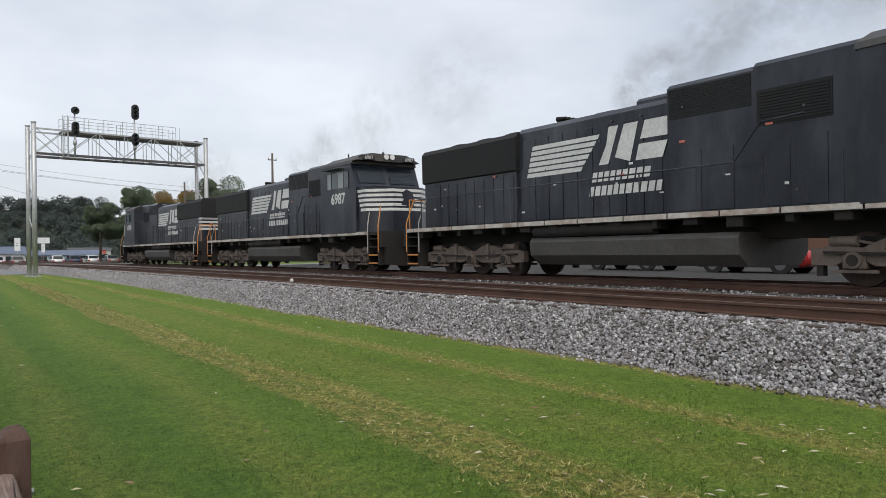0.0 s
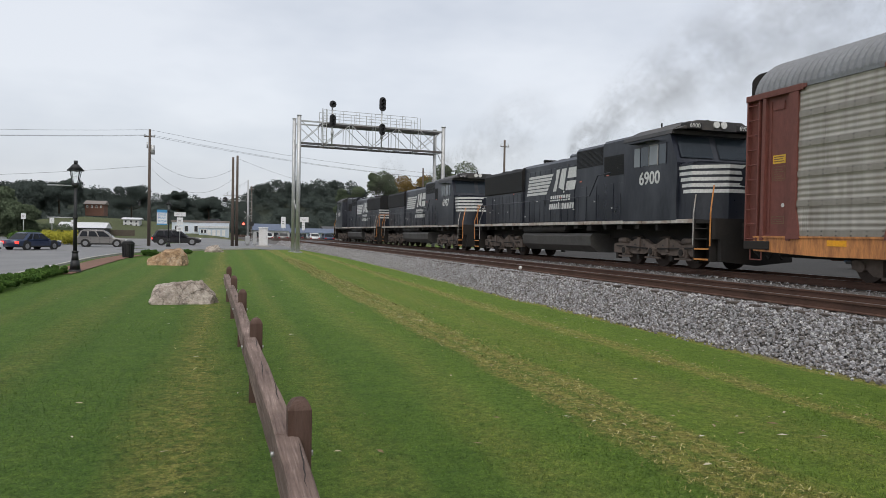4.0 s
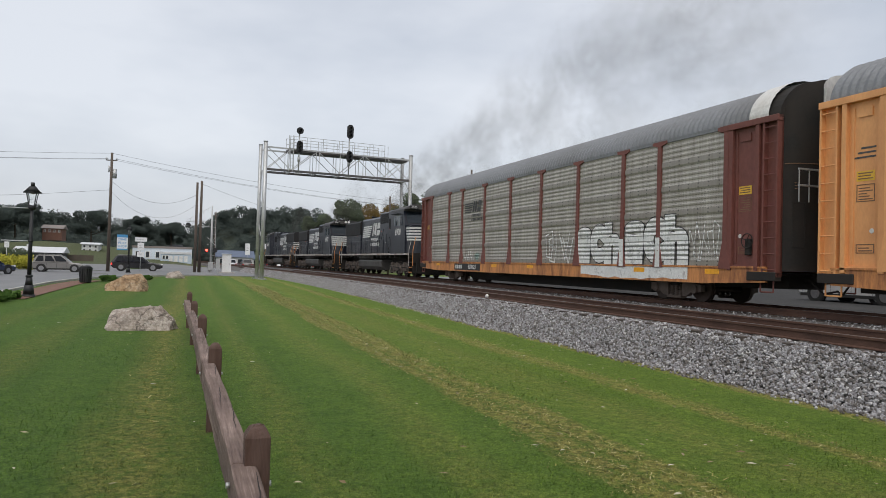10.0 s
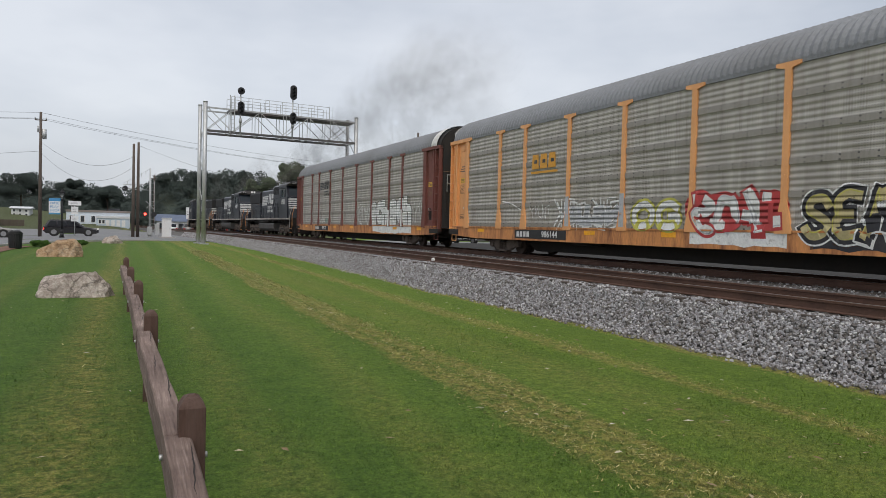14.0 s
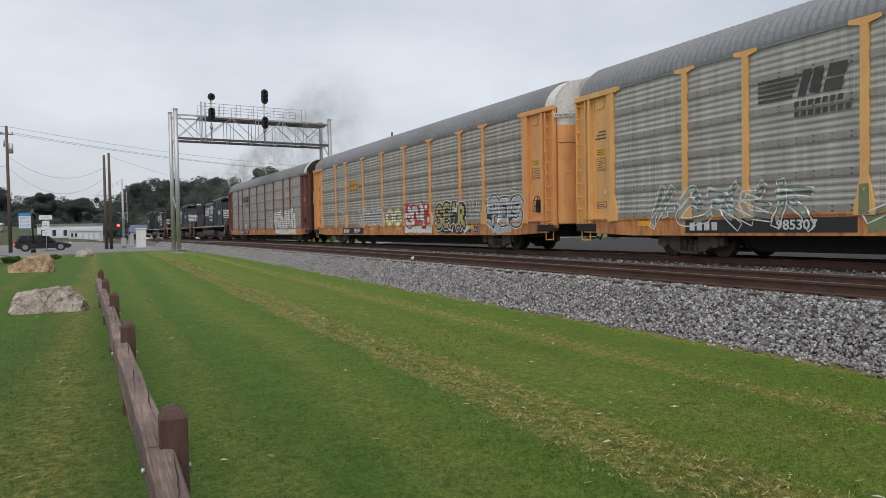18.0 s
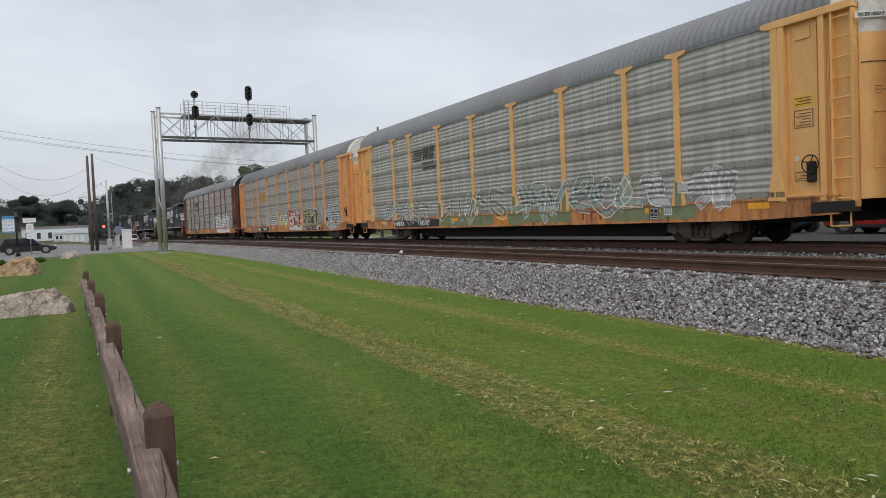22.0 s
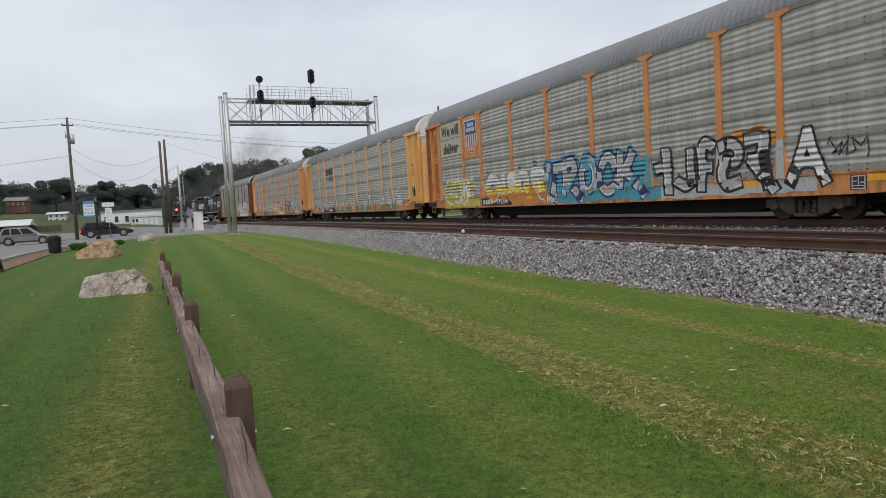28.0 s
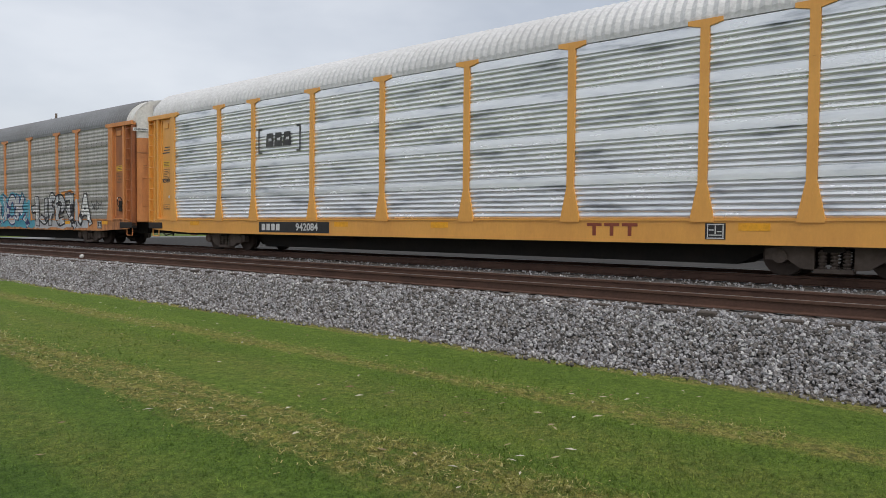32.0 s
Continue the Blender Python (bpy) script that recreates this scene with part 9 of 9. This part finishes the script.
def draw_d(rng):
    bm = yield
    sill_patch(bm, rng, -2.3, -6.2, "yellow", 6)
    bm = yield
    over_posts(bm, -6.8, -12.3, 0.8, 1.45, "orange")
    backdrop_patch(bm, rng, -6.9, -12.2, 1.0, 1.36, "orange", 8)
    sill_patch(bm, rng, -9.3, -12.2, "orange", 5)
    bm = yield
    for y, z, r in ((-7.1, 2.05, 0.10), (-8.0, 1.12, 0.14), (-9.5, 1.1, 0.12), (-10.0, 2.12, 0.10), (-11.2, 2.18, 0.13), (-11.5, 0.82, 0.10)):
        blob(bm, oval(y, z, r, r, 12, 0.08, rng), SPRAY_AT["cyan"], ON_PANEL - 0.004)
    bm = yield
    backdrop_patch(bm, rng, -11.9, -18.0, 1.0, 2.02, "cyan", 10)
    over_posts(bm, -11.9, -18.0, 0.75, 1.95, "cyan")
    sill_patch(bm, rng, -12.4, -18.4, "cyan", 9)
    bm = yield
    backdrop_patch(bm, rng, -20.2, -22.7, 1.85, 2.22, "orange", 5)
    over_posts(bm, -18.3, -23.4, 0.75, 1.9, "silver")
    sill_patch(bm, rng, -18.4, -23.6, "silver", 8)
    bm = yield
    scribble(bm, rng, -23.9, -24.9, 1.3, 1.8, SPRAY_AT["black"], ON_PANEL - 0.004, 16, 0.035)


piece(rack_d, "large blue, silver and black graffiti with yellow letters", draw_d, 14)
wild_letters(rack_d, "broad yellow letters with a pointed white edge", (("C", -2.45, 0.85), ("E", -3.35, 0.80), ("I", -4.20, 0.5), ("K", -4.75, 0.85)), 1.06, 1.7, 0.40, (("white", 0.075), ("yellow", 0.0)), "white", loose=0.12)
wild_letters(rack_d, "round white letters fading to yellow and orange", (("O", -7.05, 1.0), ("I", -8.35, 0.5), ("S", -8.95, 0.8), ("O", -9.80, 0.85), ("R", -10.85, 0.95)), 1.02, 1.8, 0.44, (("fade", 0.0),), "white", None, 0.004, loose=0.10)
wild_letters(rack_d, "tall flowing silver letters edged in navy on blue", (("T", -12.25, 1.05), ("R", -13.15, 1.0), ("O", -14.35, 0.9), ("C", -15.45, 0.85), ("K", -16.4, 0.85)), 0.98, 2.02, 0.31, (("cyan", 0.15), ("navy", 0.075), ("silver", 0.0)), "white", None, 0.002)
wild_letters(rack_d, "small white sprayed initials on the sill", (("N", -12.05, 0.20), ("S", -12.32, 0.18), ("E", -12.56, 0.18)), 0.68, 0.92, 0.055, (("white", 0.0),), None, None, 0.012)
wild_letters(rack_d, "silver letters with heavy black edges", (("H", -18.1, 0.72), ("L", -19.1, 0.65), ("P", -19.95, 0.62), ("E", -20.75, 0.66), ("R", -21.55, 0.78)), 0.95, 1.98, 0.26, (("black", 0.075), ("silver", 0.0)), "white", None, 0.002, loose=0.07)
wild_letters(rack_d, "white letter with black edge", (("A", -22.95, 0.85),), 0.95, 1.95, 0.22, (("black", 0.06), ("white", 0.0)))

# new car
number_panel(rack_e, "942084", -6.8, -10.1)
block_emblem(rack_e, -7.15, 3.28, 1.25, 0.42, [M_INK, M_SPRAY["silver"]], True, False)
tank_mark(rack_e, -18.3, M_MARK_BROWN)
for car, number in ((rack_e, "805890"),):
    text_mesh("end_number", number, 0.20, M_INK, car, -1.12, 2.45, -1.405, 0, 1.0, 0.004, -1)
for car in (rack_b, rack_c, rack_d, rack_e):
    for k in range(3):
        bm = B()
        box(bm, -1.4065, -1.4005, -1.38, -0.86 - 0.08 * k, 3.45 + k * 0.10, 3.49 + k * 0.10)
        part("notice_bar", bm, M_INK, car)


# black consolidated stencil on the sill
for car, y in ((rack_b, -21.95), (rack_c, -21.75), (rack_d, -24.6), (rack_e, -21.0)):
    bm = B()
    box(bm, -1.4825, -1.4755, y - 0.19, y + 0.19, 0.66, 0.97)
    plate = part("stencil_plate", bm, M_PLATE_BLACK, car, "black stencil plate with white lines")
    for y0, y1, z0, z1 in ((-0.16, 0.16, 0.935, 0.955), (-0.16, 0.16, 0.675, 0.695), (-0.155, -0.135, 0.70, 0.93), (0.135, 0.155, 0.70, 0.93), (-0.01, 0.01, 0.76, 0.93), (0.03, 0.12, 0.83, 0.85), (-0.12, -0.03, 0.80, 0.82), (-0.12, 0.12, 0.735, 0.752)):
        bm = B()
        box(bm, -1.4845, -1.4826, y + y0, y + y1, z0, z1)
        part("white_line", bm, M_MARK_WHITE, plate)
text_mesh("post_number", "FB 535", 0.15, M_INK, rack_c, -25.49, 1.12, -1.513, 0, 1.0, 0.004, -1)


# notice across the folded end doors
for car in (rack_b, rack_c, rack_d):
    notice = empty_part("height_notice", car, (-1.150, -CAR_LONG - 0.245, 4.52))
    notice.rotation_euler = (0, 0, radians(-30))
    bm = B()
    box(bm, -0.38, 0.38, -0.006, 0.0, -0.06, 0.06)
    part("notice_plate", bm, M_SIGN_WHITE, notice)
    t = text_mesh("notice_text", "EXCESS HEIGHT CAR", 0.092, M_INK, notice, 0, 0, 0, 0, 1, 0.002)
    t.matrix_basis = pose(0, -0.010, 0, 90, 0, 0) @ Matrix.Diagonal((0.78, 1, 1, 1))


# ---- exhaust smoke: thin domed puffs that drift with the train ----
def smoke_material(name, dense):
    m, n, l, b = nodes_of(name)
    co = n.new("ShaderNodeTexCoord")
    sep = n.new("ShaderNodeSeparateXYZ")
    l.new(co.outputs["Object"], sep.inputs["Vector"])
    r2 = math_node(n, l, "ADD", math_node(n, l, "MULTIPLY", sep.outputs["Y"], sep.outputs["Y"]), math_node(n, l, "MULTIPLY", sep.outputs["Z"], sep.outputs["Z"]))
    fall = math_node(n, l, "MAXIMUM", math_node(n, l, "SUBTRACT", 1.0, r2), 0.0)
    fall = math_node(n, l, "MULTIPLY", fall, fall)
    oi = n.new("ShaderNodeObjectInfo")
    add = n.new("ShaderNodeVectorMath")
    add.operation = "ADD"
    l.new(co.outputs["Object"], add.inputs[0])
    cmb = n.new("ShaderNodeCombineXYZ")
    l.new(math_node(n, l, "MULTIPLY", oi.outputs["Random"], 40.0), cmb.inputs["X"])
    l.new(cmb.outputs["Vector"], add.inputs[1])
    cloud = ramp_node(n, l, noise_node(n, l, add.outputs["Vector"], 1.5, 6, 0.62), [(0.33, (0, 0, 0)), (0.72, (1, 1, 1))])
    a = math_node(n, l, "MULTIPLY", math_node(n, l, "MULTIPLY", fall, cloud), dense)
    l.new(a, b.inputs["Alpha"])
    b.inputs["Base Color"].default_value = (0.16, 0.148, 0.138, 1)
    b.inputs["Roughness"].default_value = 1.0
    b.inputs["Specular IOR Level"].default_value = 0.0
    return m


M_SMOKE = smoke_material("exhaust_haze", 0.52)
M_SMOKE_THIN = smoke_material("thin_exhaust_haze", 0.32)


def puff_mesh():
    vs, fs = [(-0.12, 0.0, 0.0)], []
    rings, seg = 5, 16
    for i in range(1, rings + 1):
        r = i / rings
        for k in range(seg):
            a = 2 * math.pi * k / seg
            vs.append((-0.12 * (1 - r * r), r * math.cos(a), r * math.sin(a)))
    for k in range(seg):
        fs.append((0, 1 + k, 1 + (k + 1) % seg))
    for i in range(rings - 1):
        for k in range(seg):
            a, b2 = 1 + i * seg + k, 1 + i * seg + (k + 1) % seg
            fs.append((a, a + seg, b2 + seg, b2))
    return vs, fs


PUFF_V, PUFF_F = puff_mesh()


def plume(label, puffs, seed, material):
    """Puffs (metres behind the stack, height, radius, drift to the side) that grow and thin out backwards."""
    sm = empty("exhaust_smoke", label, "smoke", "exhaust plumes")
    rng = random.Random(seed)
    first = None
    for back, z, r, side in puffs:
        ob = sheet("puff", PUFF_V, PUFF_F, material, sm, True) if first is None else share("puff", first, sm)
        first = first or ob
        ob.matrix_basis = pose(side, -back, z, rng.uniform(0, 360), 0, 30) @ Matrix.Diagonal((r, r * 1.3, r, 1))
    return sm


smoke_c = plume("thin brown-grey diesel exhaust over the third locomotive", ((0.5, 4.9, 0.7, 0.0), (1.5, 5.3, 0.95, 0.0), (2.8, 5.7, 1.25, 0.1), (4.4, 6.1, 1.5, 0.2), (6.4, 6.5, 1.8, 0.3), (9.0, 6.9, 2.1, 0.5), (12.0, 7.4, 2.5, 0.7), (15.5, 7.9, 2.9, 1.0), (20.0, 8.4, 3.4, 1.4), (25.5, 9.0, 4.0, 1.8), (32.0, 9.6, 4.7, 2.4)), 3, M_SMOKE)
smoke_b = plume("thin grey diesel exhaust over the second locomotive", ((1.5, 5.2, 0.9, 0.0), (4.0, 5.7, 1.4, 0.2), (8.0, 6.3, 2.1, 0.5), (13.0, 6.9, 2.9, 1.0)), 5, M_SMOKE_THIN)
smoke_a = plume("thin grey diesel exhaust over the leading locomotive", ((2.0, 5.3, 1.2, 0.1), (6.0, 6.0, 2.4, 0.5)), 7, M_SMOKE_THIN)


# ---- blades of grass and fallen leaves ----
def grass_blades():
    rng = np.random.RandomState(21)
    n = 480000
    d = 1.2 * (17 / 1.2) ** (rng.rand(n) ** 1.15)
    d = np.where(rng.rand(n) < 0.15, 1.22 * np.sqrt(rng.rand(n)), d)
    az = np.radians(360 * rng.rand(n))
    wide = (np.degrees(az) > 84) & (np.degrees(az) < 322) & (rng.rand(n) < 0.35)
    az = np.where(wide, np.radians(-38 + 122 * rng.rand(n)), az)
    x, y = d * np.sin(az), d * np.cos(az)
    keep = (x < 7.98 - BEND * np.maximum(y, 0) ** 2) & (x > -6.4) & (rng.rand(n) < 1.2 - (d / 16.5) ** 1.3)
    x, y, d = x[keep], y[keep], d[keep]
    n = len(x)
    z = np.array([lawn(a, b2) for a, b2 in zip(x, y)])
    h = (0.010 + 0.020 * rng.rand(n)) * (1 + 0.03 * d)
    w = 0.0020 * (1 + 0.14 * d)
    t = rng.rand(n) * 6.283
    lean = 0.8 * h
    a = np.stack([x - w * np.cos(t), y - w * np.sin(t), z - 0.01], -1)
    b2 = np.stack([x + w * np.cos(t), y + w * np.sin(t), z - 0.01], -1)
    c = np.stack([x + lean * rng.normal(size=n), y + lean * rng.normal(size=n), z + h], -1)
    v = np.stack([a, b2, c], 1).reshape(-1, 3)
    me = bpy.data.meshes.new("grass_blades")
    me.vertices.add(3 * n)
    me.vertices.foreach_set("co", v.ravel())
    me.loops.add(3 * n)
    me.loops.foreach_set("vertex_index", np.arange(3 * n))
    me.polygons.add(n)
    me.polygons.foreach_set("loop_start", np.arange(0, 3 * n, 3))
    me.update(calc_edges=True)
    me.materials.append(M_BLADE)
    tagged(new("grass_blades", me), "short green blades of the mown lawn", "grass", kind="stuff")


grass_blades()


def fallen_leaves():
    rng = np.random.RandomState(31)
    n = 420
    x = np.where(rng.rand(n) < 0.6, 3.0 + 4.2 * rng.rand(n), -4 + 8 * rng.rand(n))
    y = 2.5 + 24 * rng.rand(n) ** 1.4
    vs, fs = [], []
    for i in range(n):
        t, s = rng.rand() * 6.28, 0.02 + 0.035 * rng.rand()
        c, q = math.cos(t), math.sin(t)
        z = lawn(x[i], y[i]) + 0.035
        k = len(vs)
        for u, v, w in ((-1, 0, 0), (0, 0.32, 0.25), (1, 0, 0.1), (0, -0.32, 0.2)):
            vs.append((x[i] + s * (u * c - v * q), y[i] + s * (u * q + v * c), z + s * w * rng.rand()))
        fs.append((k, k + 1, k + 2, k + 3))
    m = stone_material("dry_leaf", [(0.0, (0.20, 0.13, 0.06)), (0.5, (0.42, 0.36, 0.22)), (1.0, (0.60, 0.58, 0.48))])
    tagged(sheet("fallen_leaves", vs, fs, m), "dry pale leaves fallen on the lawn", "leaves", kind="stuff")


fallen_leaves()


def dry_clippings():
    """Cut straw that lies in rows along the mower's tracks."""
    rng = np.random.RandomState(41)
    n = 30000
    row = rng.choice(5, n, p=[0.31, 0.33, 0.25, 0.02, 0.09])
    centre = np.array([3.36, 3.80, 6.05, -0.45, 7.75])[row]
    y = 1.5 + 42 * rng.rand(n) ** 1.5
    x = centre + 0.15 * rng.normal(size=n) + 0.08 * np.sin(y * 0.9) + 0.05 * np.sin(y * 2.7)
    keep = np.sin(x * 19 + 3 * np.sin(y * 3.1)) * np.sin(y * 7.3 + 2 * np.sin(x * 11)) > -0.25
    x, y = x[keep], y[keep]
    n = len(x)
    z = np.array([lawn(a, b2) for a, b2 in zip(x, y)]) + 0.012 + 0.022 * rng.rand(n)
    t = rng.rand(n) * 6.283
    s = (0.006 + 0.022 * rng.rand(n) ** 2) * (1 + 0.03 * y)
    w = (0.0014 + 0.0016 * rng.rand(n)) * (1 + 0.09 * y)
    c, q = np.cos(t), np.sin(t)
    tip = 0.012 * rng.normal(size=n)
    pts = np.stack([np.stack([x - s * c - w * q, y - s * q + w * c, z], -1), np.stack([x - s * c + w * q, y - s * q - w * c, z + 0.002], -1),
                    np.stack([x + s * c + w * q, y + s * q - w * c, z + tip], -1), np.stack([x + s * c - w * q, y + s * q + w * c, z + tip], -1)], 1)
    m = stone_material("cut_straw", [(0.0, (0.08, 0.095, 0.022)), (0.40, (0.23, 0.22, 0.055)), (0.80, (0.40, 0.35, 0.11)), (1.0, (0.56, 0.50, 0.24))])
    tagged(sheet("dry_clippings", pts.reshape(-1, 3).tolist(), np.arange(4 * n).reshape(-1, 4).tolist(), m), "yellow dry clippings lying in rows on the lawn", "grass", kind="stuff")


dry_clippings()

# a white scrap beside the rail and chalk marks on its web
bm = B()
bmesh.ops.create_icosphere(bm, subdivisions=2, radius=0.06)
for v in bm.verts:
    v.co *= 1 + 0.4 * noise.noise(v.co * 30)
ob = tagged(part("paper_scrap", bm, M_WHITE), "crumpled white scrap on the tie ends", "litter")
ob.location = (9.165, 21.42, -0.095)
bm = B()
rngm = random.Random(2)
for k, w in enumerate((0.10, 0.0, 0.09, 0.09, 0.03, 0.09, 0.05, 0.03, 0.0, 0.07)):
    if w:
        box(bm, 9.351, 9.362, 8.42 - k * 0.105 - w, 8.42 - k * 0.105, -0.105, -0.058 + rngm.uniform(-0.01, 0.01))
tagged(part("rail_marking", bm, M_MARK_WHITE), "worn white paint marks on the rail", "marking", kind="structure")
M_RUSTSPOT = paint("faded_orange_spot", (0.30, 0.13, 0.06), 0.8, 0, (0.12, 0.06, 0.04), 0.6, 20, 6, 0)
for yy in (6.75, 6.27):
    bm = B()
    box(bm, 9.351, 9.362, yy - 0.05, yy + 0.05, -0.105, -0.055)
    tagged(part("rail_marking", bm, M_RUSTSPOT), "faded orange paint patch on the rail", "marking", kind="structure")


# ---- what moves ----
def train_at(t):
    """How far along the line the first autorack's leading end has come."""
    return 0.156 + 3.96662 * t + 0.011998 * t * t + 9.46e-6 * t ** 3


def on_line(yc, centre):
    return pose(centre + bend(yc), yc, 0, 0, 0, math.degrees(math.atan(2 * BEND * max(yc, 0))))


def motions():
    times = [i * 1.0 for i in range(33)]
    for i, car in enumerate(RACKS):
        rows = []
        for t in times:
            yc = train_at(t) - CAR_PITCH * i - CAR_LONG / 2
            rows.append((t, on_line(yc, FAR_TRACK) @ pose(0, CAR_LONG / 2, 0)))
        walk(car, rows)
    for lo, off, turn in ((loco_c, 0.35 + 10.9, 0), (loco_b, 0.35 + 32.7, 0), (loco_a, 0.35 + 54.5, 180)):
        walk(lo, [(t, on_line(train_at(t) + off, FAR_TRACK) @ pose(0, 0, 0, 0, 0, turn)) for t in times])
    for sm, off in ((smoke_c, 0.35 + 12.6), (smoke_b, 0.35 + 34.4), (smoke_a, 0.35 + 52.7)):
        walk(sm, [(t, on_line(train_at(t) + off, FAR_TRACK)) for t in times])
    # the wheels roll: rows close enough for less than a right angle each
    for ob, y, r in TURNING:
        rows, i, t = [], 0, 0.0
        while t < 32.0:
            rows.append((t, train_at(t)))
            t = round(t + (0.1 if r < 0.45 else 0.1333334), 4)
        rows.append((32.0, train_at(32.0)))
        flip = -1 if ob.parent.parent == loco_a else 1
        walk(ob, [(t, pose(0, y, r, 0, 0, 0) @ Matrix.Rotation(-flip * (s - 0.156) / r, 4, "X")) for t, s in rows])
    zr = lawn(27, 0) + 0.13
    for ob, t0, y0, v in ((moving_van, 10.5, 26.4, 8.0), (moving_suv, 27.5, 33.0, 8.0)):
        walk(ob, [(t, pose(27, y0 + v * (t - t0), zr, 0, 0, 90)) for t in (0.0, 8.0, 16.0, 24.0, 32.0)])
    walk(trailer, [(t, pose(27, 27.0 + 5.0 * (t - 23.0), zr, 0, 0, 0)) for t in (0.0, 8.0, 16.0, 24.0, 32.0)])


motions()
